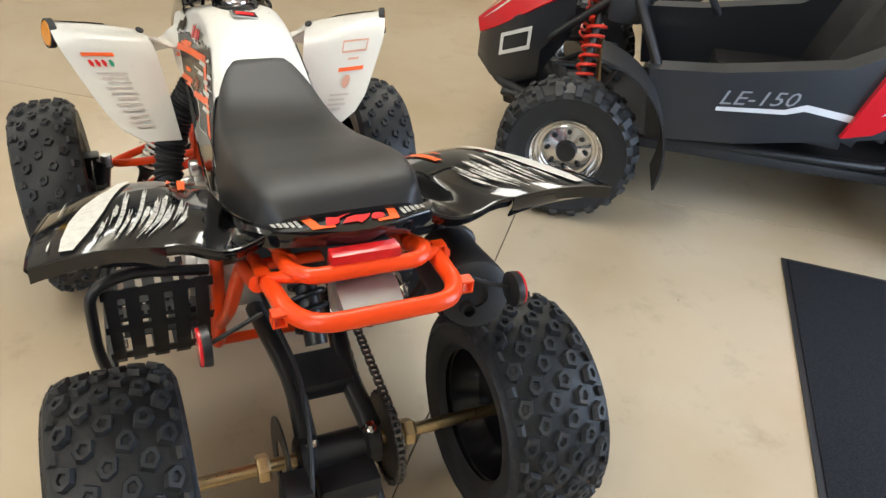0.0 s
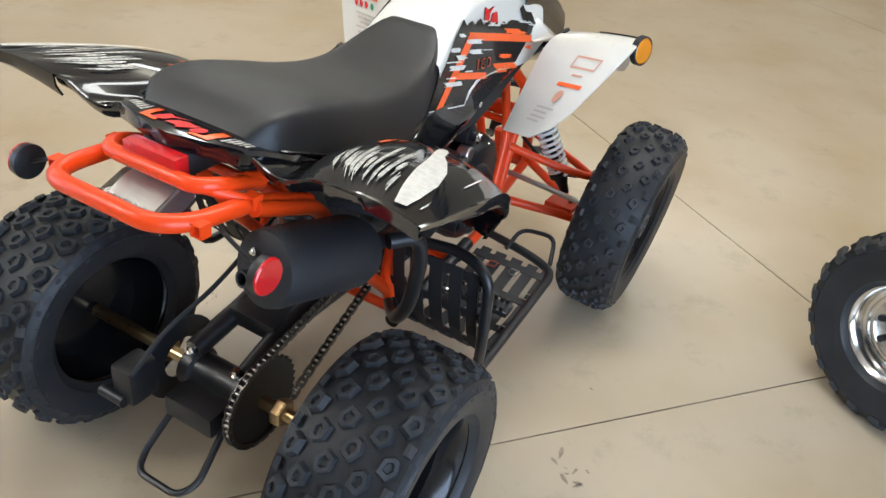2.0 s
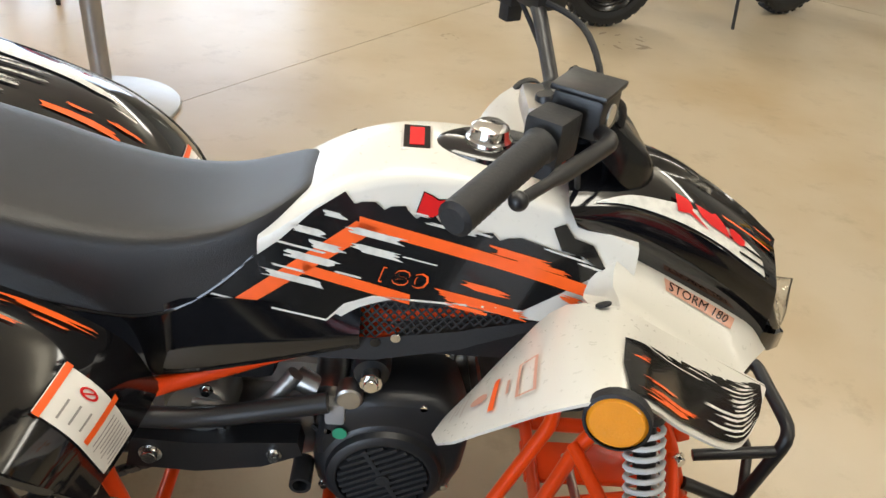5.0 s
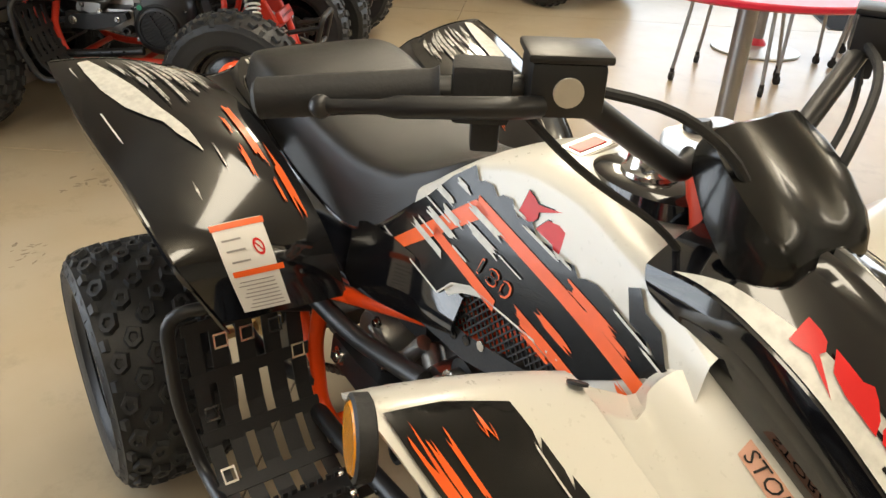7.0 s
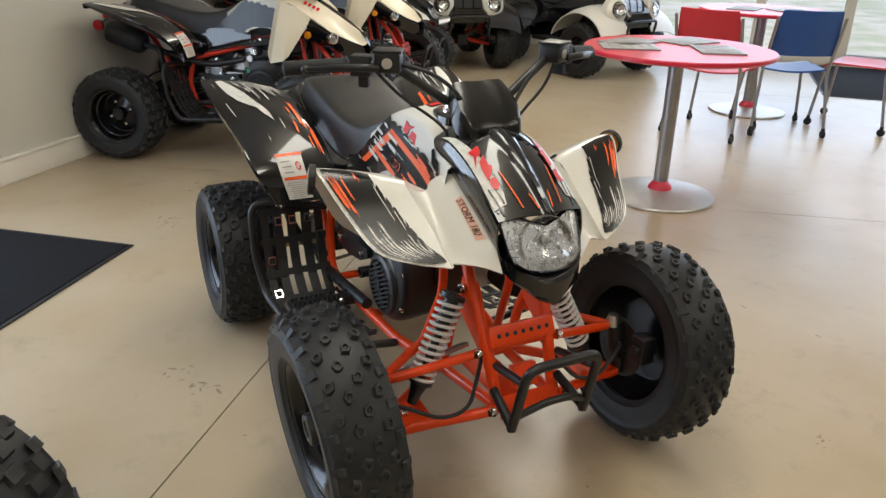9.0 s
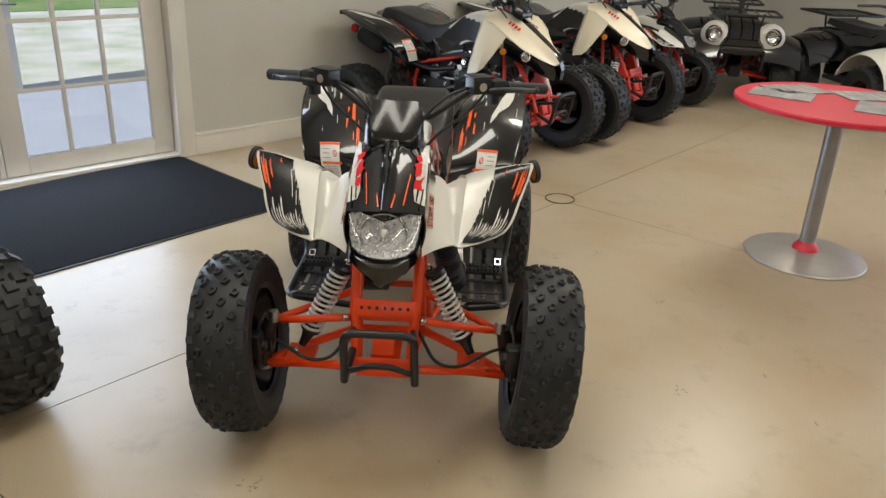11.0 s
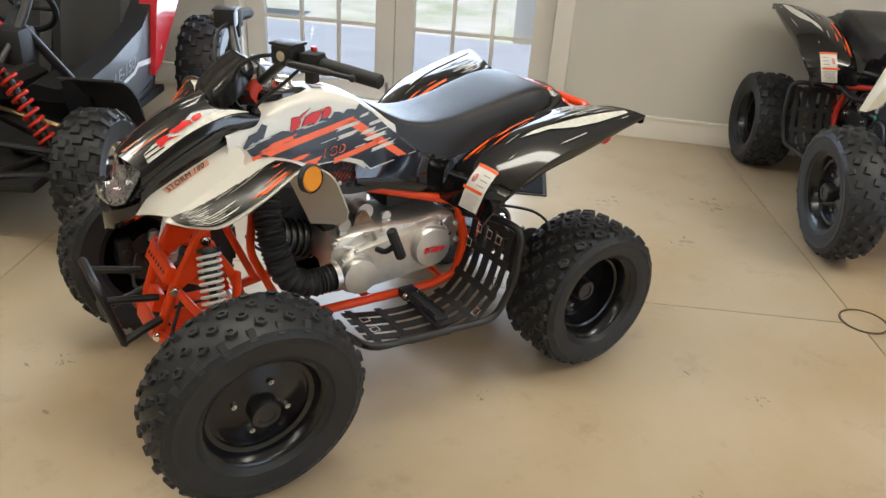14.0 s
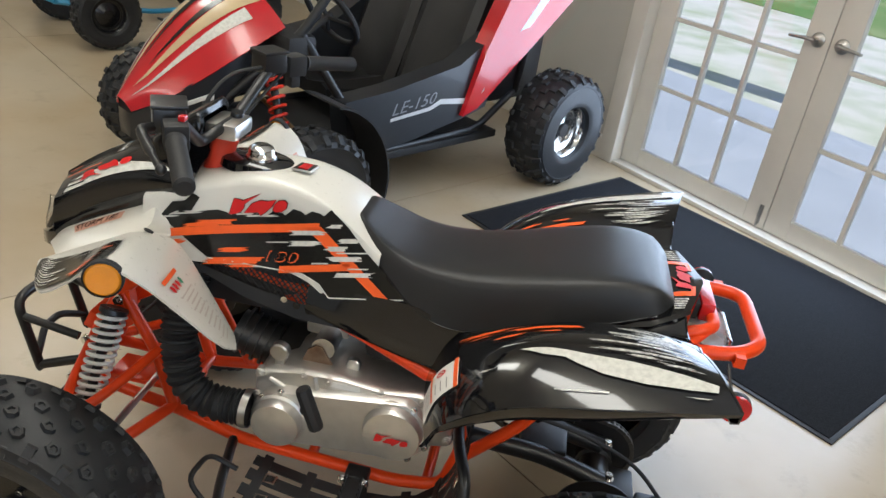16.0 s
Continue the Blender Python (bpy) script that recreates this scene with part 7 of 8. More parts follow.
row = sport_quad("sport_quad", hero=False, twin_nose=True, hood_mat=CREAM, wing_mat=CREAM)
quad_chassis(row, False, RED_FRAME)
tagged(row, "cream and black sport quad with a red frame by the wall", "quad bike", "sport quads")
row.matrix_basis = at_floor(-2.84, 0.16, 53) @ Matrix.Scale(1.05, 4)
copy_thing(row, at_floor(-3.79, 0.96, 52))
row3 = sport_quad("sport_quad", hero=False)
quad_chassis(row3, False, RED_FRAME)
tagged(row3, "black and white sport quad with a red frame by the wall", "quad bike", "sport quads")
row3.matrix_basis = at_floor(-4.55, 1.62, 50) @ Matrix.Scale(0.88, 4)


def utility_quad(x, y, heading, cowl, label, size=1.0):
    q = new("utility_quad")
    for sd in (1, -1):
        yf = sorted((sd * 0.36, sd * 0.60))
        for cx in (0.62, -0.60):
            wheel(q, (cx, 0.30), 0.30, yf[0], yf[1], sd, 0.155, ROWS_F, 0.3, False, simple=True)
        for x0, k in ((0.62, 1), (-0.60, -1)):
            bm = bmesh.new()
            grid = []
            for i in range(13):
                th = radians(15 + 150 * i / 12)
                px, pz = x0 + 0.40 * math.cos(th), 0.36 + 0.36 * math.sin(th)
                grid.append([Vector((px, sd * yy, pz + dz)) for yy, dz in ((0.18, 0.05), (0.34, 0.045), (0.50, 0.02), (0.60, -0.02))])
            sheet(bm, grid if sd < 0 else [r[::-1] for r in grid], 0.01)
            part("fender", bm, cowl if k > 0 else BLACK_GLOSS, q)
        bm = bmesh.new()
        lathe(bm, [(0, 0.03), (0.05, 0.025), (0.085, 0.0), (0.09, -0.03)], (0.93, sd * 0.28, 0.74), (1, sd * 0.25, 0.2), 24)
        for v in bm.verts:
            v.co.z = 0.74 + (v.co.z - 0.74) * 0.75
        hl = part("headlight", bm, CLEAR, q, "clear almond headlight")
        bm = bmesh.new()
        lathe(bm, [(0, -0.01), (0.05, 0.0), (0.08, 0.012), (0.08, -0.03)], (0.915, sd * 0.28, 0.74), (1, sd * 0.25, 0.2), 16)
        part("reflector", bm, CHROME, hl)
        bm = bmesh.new()
        lathe(bm, [(0.088, 0.01), (0.13, -0.02), (0.15, -0.09), (0.14, -0.10), (0.12, -0.03), (0.088, 0.0)], (0.92, sd * 0.30, 0.74), (1, sd * 0.25, 0.2), 24)
        part("headlight_surround", bm, WHITE, q, "white headlight surround")
        bm = bmesh.new()
        tube(bm, rnd([(0.50, sd * 0.10, 0.33), (0.62, sd * 0.36, 0.27), (0.74, sd * 0.10, 0.33)], 0.03), 0.018, 8)
        part("control_arm", bm, RED_FRAME, q)
        bm = bmesh.new()
        spring(bm, (0.62, sd * 0.28, 0.32), (0.60, sd * 0.16, 0.62), 0.035, 0.007, 7)
        part("spring", bm, RED_FRAME, q)
    bm = bmesh.new()
    loft(bm, [[Vector((px, w * a, z0 + (z1 - z0) * b)) for a, b in ((-1, 0), (1, 0), (1, 0.6), (0.7, 1), (-0.7, 1), (-1, 0.6))] for px, w, z0, z1 in
              ((-0.95, 0.30, 0.62, 0.76), (-0.60, 0.28, 0.52, 0.82), (-0.2, 0.17, 0.35, 0.80), (0.2, 0.16, 0.32, 0.86), (0.5, 0.22, 0.35, 0.92), (0.85, 0.26, 0.50, 0.82), (0.98, 0.20, 0.55, 0.70))])
    part("body", bm, BLACK_GLOSS, q, "gloss black body")
    bm = bmesh.new()
    loft(bm, [[Vector((px, w * a, z + h * b)) for a, b in ((-1, 0), (1, 0), (0.85, 1), (-0.85, 1))] for px, w, z, h in ((-0.72, 0.17, 0.84, 0.06), (-0.4, 0.18, 0.80, 0.08), (0.0, 0.15, 0.79, 0.08), (0.12, 0.11, 0.84, 0.04))])
    part("seat", bm, SEAT_MAT, q)
    for x0, x1 in ((0.45, 0.98), (-1.0, -0.45)):
        bm = bmesh.new()
        tube(bm, rnd([(x0, -0.34, 0.96), (x1, -0.34, 0.95), (x1, 0.34, 0.95), (x0, 0.34, 0.96), (x0, -0.34, 0.96)], 0.05), 0.013, 8)
        for k in range(5):
            tube(bm, [(x0, -0.24 + 0.12 * k, 0.962), (x1, -0.24 + 0.12 * k, 0.952)], 0.008, 6)
        for yy in (-0.2, 0.2):
            tube(bm, [((x0 + x1) / 2, yy, 0.95), ((x0 + x1) / 2, yy * 0.8, 0.70)], 0.012, 6)
        part("rack", bm, BLACK, q, "black tubular rack")
    bm = bmesh.new()
    tube(bm, rnd([(0.98, -0.22, 0.40), (1.03, -0.22, 0.62), (1.03, 0.22, 0.62), (0.98, 0.22, 0.40)], 0.05), 0.016, 8)
    tube(bm, [(0.70, -0.15, 0.40), (1.0, -0.22, 0.42)], 0.014, 8)
    tube(bm, [(0.70, 0.15, 0.40), (1.0, 0.22, 0.42)], 0.014, 8)
    part("bumper", bm, BLACK, q)
    bm = bmesh.new()
    tube(bm, rnd([(0.05, 0.40, 1.10), (0.2, 0.2, 1.12), (0.30, 0, 1.02), (0.2, -0.2, 1.12), (0.05, -0.40, 1.10)], 0.08), 0.014, 8)
    tube(bm, [(0.30, 0, 1.02), (0.40, 0, 0.86)], 0.03, 8)
    part("handlebar", bm, BLACK, q)
    bm = bmesh.new()
    box(bm, -0.35, 0.35, -0.34, -0.14, 0.30, 0.34, 0.01)
    box(bm, -0.35, 0.35, 0.14, 0.34, 0.30, 0.34, 0.01)
    box(bm, -0.75, 0.75, -0.06, 0.06, 0.28, 0.40, 0.02)
    part("footwell", bm, BLACK_MATT, q)
    tagged(q, label, "quad bike", "utility quads")
    q.matrix_basis = at_floor(x, y, heading) @ Matrix.Scale(size, 4)
    return q


utility_quad(-5.38, 2.88, -12, BLACK_GLOSS, "black utility quad with white headlight surrounds and racks", 0.86)
utility_quad(-4.62, 3.95, 10, WHITE, "black utility quad with white fenders, behind the table", 0.86)


# ---- round tables, chairs ----
def round_table(x, y, r, z):
    q = tagged(new("round_table"), "round red-topped table on a steel post and disc base", "table", "round tables")
    bm = bmesh.new()
    lathe(bm, [(0, z - 0.026), (r - 0.012, z - 0.026), (r, z - 0.018), (r, z - 0.006), (r - 0.006, z), (0, z)], (0, 0, 0), (0, 0, 1), 56)
    part("tabletop", bm, RED_TOP, q, "glossy red laminate top")
    bm = bmesh.new()
    tube(bm, [(0, 0, 0.02), (0, 0, z - 0.03)], 0.038, 24)
    disc(bm, (0, 0, z - 0.045), 0.12, 0.018, (0, 0, 1), 20)
    part("post", bm, BRUSHED, q, "grey steel post")
    bm = bmesh.new()
    lathe(bm, [(0, 0), (0.285, 0), (0.29, 0.006), (0.285, 0.014), (0.20, 0.030), (0.10, 0.042), (0, 0.044)], (0, 0, 0), (0, 0, 1), 48)
    part("base", bm, BASE_MAT, q, "silver disc base")
    bm = bmesh.new()
    lathe(bm, [(0.066, 0.036), (0.060, 0.058), (0.045, 0.075), (0.038, 0.085)], (0, 0, 0), (0, 0, 1), 24)
    part("collar", bm, RED_TOP, q, "red collar at the post's foot")
    q.matrix_basis = pose(x, y, 0)
    return q


round_table(-1.0, 1.96, 0.475, 0.785)
round_table(-2.35, 4.05, 0.475, 0.785)
rb = random.Random(8)
for (x, y, w, h, rot) in ((-1.24, 1.84, 0.21, 0.28, 15), (-1.10, 1.72, 0.21, 0.28, -30), (-0.86, 2.08, 0.21, 0.28, 60), (-1.15, 2.15, 0.21, 0.28, 5), (-2.4, 3.9, 0.21, 0.28, 30), (-2.2, 4.15, 0.21, 0.28, -20)):
    bm = bmesh.new()
    box(bm, -w / 2, w / 2, -h / 2, h / 2, 0, 0.006, 0.001)
    ob = tagged(part("brochure", bm, PAPER), "printed brochure lying on the red table", "brochure", "brochures")
    bm = bmesh.new()
    for k in range(5):
        box(bm, -w * 0.4, w * (0.4 - 0.1 * (k % 2)), -h * 0.35 + 0.05 * k, -h * 0.35 + 0.05 * k + 0.015, 0.006, 0.0066)
    part("print", bm, LABEL_INK, ob)
    ob.matrix_basis = pose(x, y, 0.7855, 0, 0, rot)


def chair(x, y, heading, shell, label):
    q = tagged(new("chair"), label, "chair", "chairs at the tables")
    bm = bmesh.new()
    grid = [[Vector((0.22 - 0.42 * i / 8, -0.21 + 0.42 * j / 8, 0.455 - 0.02 * math.sin(math.pi * j / 8) - 0.03 * (i == 0))) for j in range(9)] for i in range(9)]
    sheet(bm, grid, 0.012)
    part("seat", bm, shell, q)
    bm = bmesh.new()
    grid = [[Vector((-0.23 - 0.10 * i / 8 + 0.05 * (1 - ((j - 4) / 4) ** 2) * -1, (-0.22 + 0.44 * j / 8) * (1 - 0.12 * (i / 8) ** 2), 0.56 + 0.30 * i / 8)) for j in range(9)] for i in range(9)]
    sheet(bm, grid, 0.012)
    part("backrest", bm, shell, q)
    for sy in (-1, 1):
        for k, pts in enumerate(([(0.20, sy * 0.20, 0.44), (0.24, sy * 0.24, 0.06)], [(-0.33, sy * 0.22, 0.82), (-0.20, sy * 0.22, 0.44), (-0.26, sy * 0.25, 0.06)])):
            bm = bmesh.new()
            tube(bm, rnd(pts, 0.05), 0.011, 10)
            lg = part("leg", bm, BRUSHED, q)
            bm = bmesh.new()
            px, py = pts[-1][0], pts[-1][1]
            disc(bm, (px, py - 0.012, 0.027), 0.027, 0.024, (0, 1, 0), 18)
            tube(bm, [(px, py, 0.03), (px, py, 0.07)], 0.013, 8)
            part("caster", bm, BLACK_MATT, lg)
    q.matrix_basis = pose(x, y, 0, 0, 0, heading)
    return q


chair(-1.98, 3.28, 115, RED_CHAIR, "red plastic chair on grey tube legs with casters")
chair(-1.72, 4.45, 205, RED_CHAIR, "red plastic chair on grey tube legs with casters")
chair(-1.86, 3.80, 150, BLUE_CHAIR, "blue plastic chair on grey tube legs at the far table")
entrance_mat(-6.35, 2.35, 1.8, 0.95, 0)


# ---- the red buggy beside the doors ----
def buggy(x, y, heading):
    q = tagged(new("buggy"), "red and dark grey two-seat buggy parked by the glass doors", "buggy")
    RB = [(-0.12, 18, 0.030, 0.034, 0.010, 0.0, False, 1.0, 0.0), (0.12, 18, 0.030, 0.034, 0.010, 0.5, False, 1.0, 0.0), (-0.48, 18, 0.034, 0.036, 0.010, 0.3, False, 0.99, 0.25), (0.48, 18, 0.034, 0.036, 0.010, 0.8, False, 0.99, 0.25), (-0.82, 22, 0.026, 0.046, 0.009, 0.1, False, 0.96, 0.7), (0.82, 22, 0.026, 0.046, 0.009, 0.6, False, 0.96, 0.7)]
    for sd in (1, -1):
        yf = sorted((sd * 0.53, sd * 0.71))
        yr = sorted((sd * 0.49, sd * 0.73))
        for cx, R, ys in ((0.80, 0.262, yf), (-0.80, 0.30, yr)):
            wheel(q, (cx, R), R, ys[0], ys[1], sd, 0.135, RB, 0.35, False, CHROME)
            bm = bmesh.new()
            C = Vector((cx, sd * (abs(ys[0] + ys[1]) / 2 + 0.03), R))
            lathe(bm, [(0, 0.03), (0.035, 0.03), (0.04, 0.0)], C, (0, sd, 0), 20)
            hub = part("hub_cap", bm, BLACK, q)
            for k in range(8):
                th = k * math.pi / 4
                bm = bmesh.new()
                disc(bm, C + Vector((0.072 * math.cos(th), -sd * 0.004, 0.072 * math.sin(th))), 0.009, sd * 0.012, (0, 1, 0), 12)
                part("rim_hole", bm, BLACK_MATT, hub)
        # sill panel with lettering
        bm = bmesh.new()
        out = [(0.52, 0.30), (0.56, 0.56), (0.30, 0.585), (-0.10, 0.66), (-0.30, 0.78), (-0.36, 0.60), (-0.32, 0.44), (-0.16, 0.40), (0.20, 0.33)]
        loft(bm, [[Vector((a, sd * yy, b)) for a, b in out] for yy in (0.40, 0.49, 0.505)])
        sill = part("sill_panel", bm, GREY_PLASTIC, q, "dark grey sill panel with silver lettering")
        sp = lambda a, b, sd=sd: Vector((a, sd * 0.507, b))
        bm = bmesh.new()
        if sd > 0:
            text_mesh(bm, "LE-150", lambda a, b: sp(0.30 - a, 0.47 + b + a * 0.12), 0.075, 0.3, 0, 0, 1, 1.25)
        else:
            text_mesh(bm, "LE-150", lambda a, b: sp(-0.02 + a, 0.50 + b - a * 0.12), 0.075, 0.3, 0, 0, 1, 1.25)
        part("lettering", bm, GREY_LETTER, sill, "grey lettering LE-150")
        bm = bmesh.new()
        flat_patch(bm, [(0.30, 0.445), (0.06, 0.468), (0.0, 0.49), (-0.20, 0.47), (-0.22, 0.495), (0.0, 0.515), (0.07, 0.485), (0.30, 0.46)], sp, 0.2)
        part("stripe", bm, SILVER_DECAL, sill)
        # red rear quarter panel
        bm = bmesh.new()
        out = [(-0.14, 0.42), (-0.24, 0.74), (-0.34, 0.98), (-0.46, 1.16), (-1.02, 1.16), (-0.84, 0.96), (-0.66, 0.80), (-0.40, 0.58), (-0.24, 0.45)]
        loft(bm, [[Vector((a, sd * (yy + 0.05 * max(0, b - 0.6)), b)) for a, b in out] for yy in (0.44, 0.52, 0.53)])
        rq = part("quarter_panel", bm, RED_PAINT, q, "red rear quarter panel with a silver stripe")
        bm = bmesh.new()
        rp = lambda a, b, sd=sd: Vector((a, sd * (0.533 + 0.05 * max(0, b - 0.6)), b))
        flat_patch(bm, [(-0.24, 0.52), (-0.27, 0.54), (-0.48, 0.78), (-0.74, 1.10), (-0.66, 1.10), (-0.44, 0.80)], rp, 0.3)
        part("stripe", bm, SILVER_DECAL, rq)
        # front mudguard
        bm = bmesh.new()
        grid = []
        for i in range(13):
            th = radians(100 + 95 * i / 12)
            grid.append([Vector((0.80 + 0.345 * math.cos(th), sd * yy, 0.275 + 0.36 * math.sin(th))) for yy in (0.48, 0.56, 0.64, 0.70)])
        sheet(bm, grid if sd < 0 else [r[::-1] for r in grid], 0.008)
        part("mudguard", bm, BLACK_MATT, q, "black front mudguard")
        for pts, r, m_ in (([(0.95, sd * 0.18, 0.28), (0.80, sd * 0.55, 0.25), (0.62, sd * 0.18, 0.28)], 0.016, BLACK), ([(0.92, sd * 0.18, 0.42), (0.80, sd * 0.53, 0.33), (0.66, sd * 0.18, 0.42)], 0.013, BLACK), ([(0.74, sd * 0.12, 0.52), (0.72, sd * 0.53, 0.40)], 0.010, BRASS)):
            part("control_arm", tube(bmesh.new(), rnd(pts, 0.03), r, 8), m_, q)
        bm = bmesh.new()
        tube(bm, [(0.80, sd * 0.46, 0.32), (0.76, sd * 0.26, 0.70)], 0.016, 10)
        sh = part("shock_absorber", bm, BLACK, q)
        bm = bmesh.new()
        spring(bm, (0.795, sd * 0.438, 0.36), (0.765, sd * 0.288, 0.65), 0.033, 0.007, 9)
        part("spring", bm, RED_FRAME, sh, "red coil spring")
        # cage tubes
        for pts in ([(0.98, sd * 0.22, 0.50), (0.66, sd * 0.33, 0.80), (0.25, sd * 0.42, 1.42), (-0.45, sd * 0.42, 1.50), (-0.80, sd * 0.36, 0.90), (-0.80, sd * 0.30, 0.40)], [(0.66, sd * 0.33, 0.80), (0.50, sd * 0.46, 0.50), (0.40, sd * 0.46, 0.30)], [(1.10, sd * 0.20, 0.28), (0.50, sd * 0.40, 0.26), (-0.40, sd * 0.40, 0.28), (-0.85, sd * 0.28, 0.42)],
                    [(-0.30, sd * 0.44, 0.40), (-0.42, sd * 0.43, 1.10), (-0.45, sd * 0.42, 1.50)]):
            part("cage_tube", tube(bmesh.new(), rnd(pts, 0.08), 0.019, 10), BLACK, q)
        # seats
        bm = bmesh.new()
        ys = sd * 0.20
        loft(bm, [[Vector((a, ys + w * c, b + h * d)) for c, d in ((-1, 0), (1, 0), (1, 0.7), (0.7, 1), (0, 0.75), (-0.7, 1), (-1, 0.7))] for a, b, w, h in ((0.22, 0.36, 0.15, 0.08), (0.0, 0.33, 0.18, 0.11), (-0.20, 0.32, 0.18, 0.12))])
        seat = part("seat", bm, SEAT_MAT, q, "black vinyl bucket seat")
        bm = bmesh.new()
        loft(bm, [[Vector((a + h * d * 0.9, ys + w * c, b + h * d * 0.3)) for c, d in ((-1, 0), (1, 0), (1.0, 0.8), (0.75, 1), (0.3, 0.7), (0, 0.75), (-0.3, 0.7), (-0.75, 1), (-1.0, 0.8))] for a, b, w, h in ((-0.24, 0.34, 0.19, 0.12), (-0.32, 0.60, 0.20, 0.11), (-0.42, 0.90, 0.195, 0.10), (-0.49, 1.12, 0.15, 0.08), (-0.51, 1.18, 0.10, 0.05))])
        part("seat_back", bm, SEAT_MAT, seat)
    # hood
    prof = [(1.26, 0.06, 0.47, 0.515), (1.18, 0.15, 0.53, 0.60), (1.08, 0.22, 0.61, 0.71), (0.97, 0.265, 0.69, 0.81), (0.85, 0.285, 0.76, 0.89), (0.73, 0.29, 0.82, 0.93)]
    bm = bmesh.new()
    grid = []
    for i in range(25):
        px = 0.73 + 0.53 * i / 24
        w, ze, zc = interp([(a, b, c, d) for a, b, c, d in prof], px)
        grid.append([Vector((px - 0.02 * (t_ * t_), w * t_, ze + (zc - ze) * (1 - abs(t_) ** 2.2))) for t_ in [-1 + 2 * j / 14 for j in range(15)]])
    sheet(bm, grid, 0.008)
    hood = part("hood", bm, RED_PAINT, q, "red pointed hood with gold and white flashes")

    def hp(px, t_):
        w, ze, zc = interp([(a, b, c, d) for a, b, c, d in prof], px)
        return Vector((px - 0.02 * t_ * t_, w * t_, ze + (zc - ze) * (1 - abs(t_) ** 2.2) + 0.004))

    for m_, a0, a1, ts in ((GOLD_DECAL, 0.75, 1.22, (0.30, 0.46)), (WHITE_DECAL, 0.82, 1.24, (0.56, 0.64)), (BLACK_DECAL, 0.74, 1.15, (0.17, 0.24))):
        bm = bmesh.new()
        for sg in (-1, 1):
            flat_patch(bm, [(a0, sg * ts[0]), (a0 + 0.2, sg * (ts[0] - 0.02)), (a1, sg * ts[0]), (a1 - 0.05, sg * (ts[0] + ts[1]) / 2), (a0 + 0.25, sg * ts[1]), (a0, sg * (ts[1] + 0.1))], hp, 0.06)
        part("graphic", bm, m_, hood)
    bm = bmesh.new()
    loft(bm, [[Vector((px, w * a, z0 + (z1 - z0) * b)) for a, b in ((-0.8, 0), (0.8, 0), (1, 0.4), (1, 1), (-1, 1), (-1, 0.4))] for px, w, z0, z1 in
              ((0.86, 0.24, 0.55, 0.74), (0.97, 0.25, 0.36, 0.675), (1.08, 0.21, 0.30, 0.60), (1.17, 0.14, 0.31, 0.52), (1.24, 0.05, 0.36, 0.46))])
    front = part("front_panel", bm, GREY_PLASTIC, q, "dark grey front panel")
    for sd in (1, -1):
        bm = bmesh.new()
        M = lambda a, b: Vector((1.075 + a * 0.75, sd * (0.214 - a * 0.62), 0.50 + b - a * 0.45))
        for p4 in ((-0.085, 0.085, -0.045, -0.03), (-0.085, 0.085, 0.03, 0.045), (-0.085, -0.068, -0.03, 0.03), (0.068, 0.085, -0.03, 0.03)):
            loft(bm, [[M(p4[0], p4[2]) + Vector((0, sd * e, 0)), M(p4[1], p4[2]) + Vector((0, sd * e, 0)), M(p4[1], p4[3]) + Vector((0, sd * e, 0)), M(p4[0], p4[3]) + Vector((0, sd * e, 0))] for e in (0, 0.008)])
        part("emblem", bm, SILVER_DECAL, front, "silver outlined emblem")
    bm = bmesh.new()
    tube(bm, rnd([(0.96, -0.25, 0.29), (1.12, -0.15, 0.30), (1.18, 0, 0.32), (1.12, 0.15, 0.30), (0.96, 0.25, 0.29)], 0.1), 0.022, 10)
    box(bm, 0.85, 1.10, -0.20, 0.20, 0.22, 0.30, 0.03)
    part("bumper", bm, BLACK_MATT, q, "black lower bumper")
    # floor, dash, steering wheel, dark rear
    bm = bmesh.new()
    box(bm, -0.55, 0.95, -0.42, 0.42, 0.22, 0.26, 0.01)
    box(bm, 0.60, 0.74, -0.36, 0.36, 0.66, 0.80, 0.03)
    part("floor_pan", bm, BLACK_MATT, q, "black floor pan and dashboard")
    bm = bmesh.new()
    box(bm, -1.0, -0.50, -0.30, 0.30, 0.35, 0.80, 0.06)
    part("engine", bm, BLACK, q, "dark rear engine")
    bm = bmesh.new()
    ctr = Vector((0.42, 0.20, 0.84))
    axd = Vector((-0.8, 0, 0.55)).normalized()
    e1 = axd.orthogonal().normalized()
    e2 = axd.cross(e1)
    tube(bm, [ctr + (e1 * math.cos(k * 0.2618) + e2 * math.sin(k * 0.2618)) * 0.15 for k in range(24)], 0.014, 8, True)
    for k in range(3):
        d_ = e1 * math.cos(k * 2.094) + e2 * math.sin(k * 2.094)
        tube(bm, [ctr - axd * 0.02, ctr + d_ * 0.15], 0.010, 6)
    tube(bm, [ctr, ctr - axd * 0.28], 0.014, 8)
    part("steering_wheel", bm, BLACK_MATT, q, "black steering wheel")
    q.matrix_basis = at_floor(x, y, heading)
    return q


buggy(0.62, -2.235, 55)


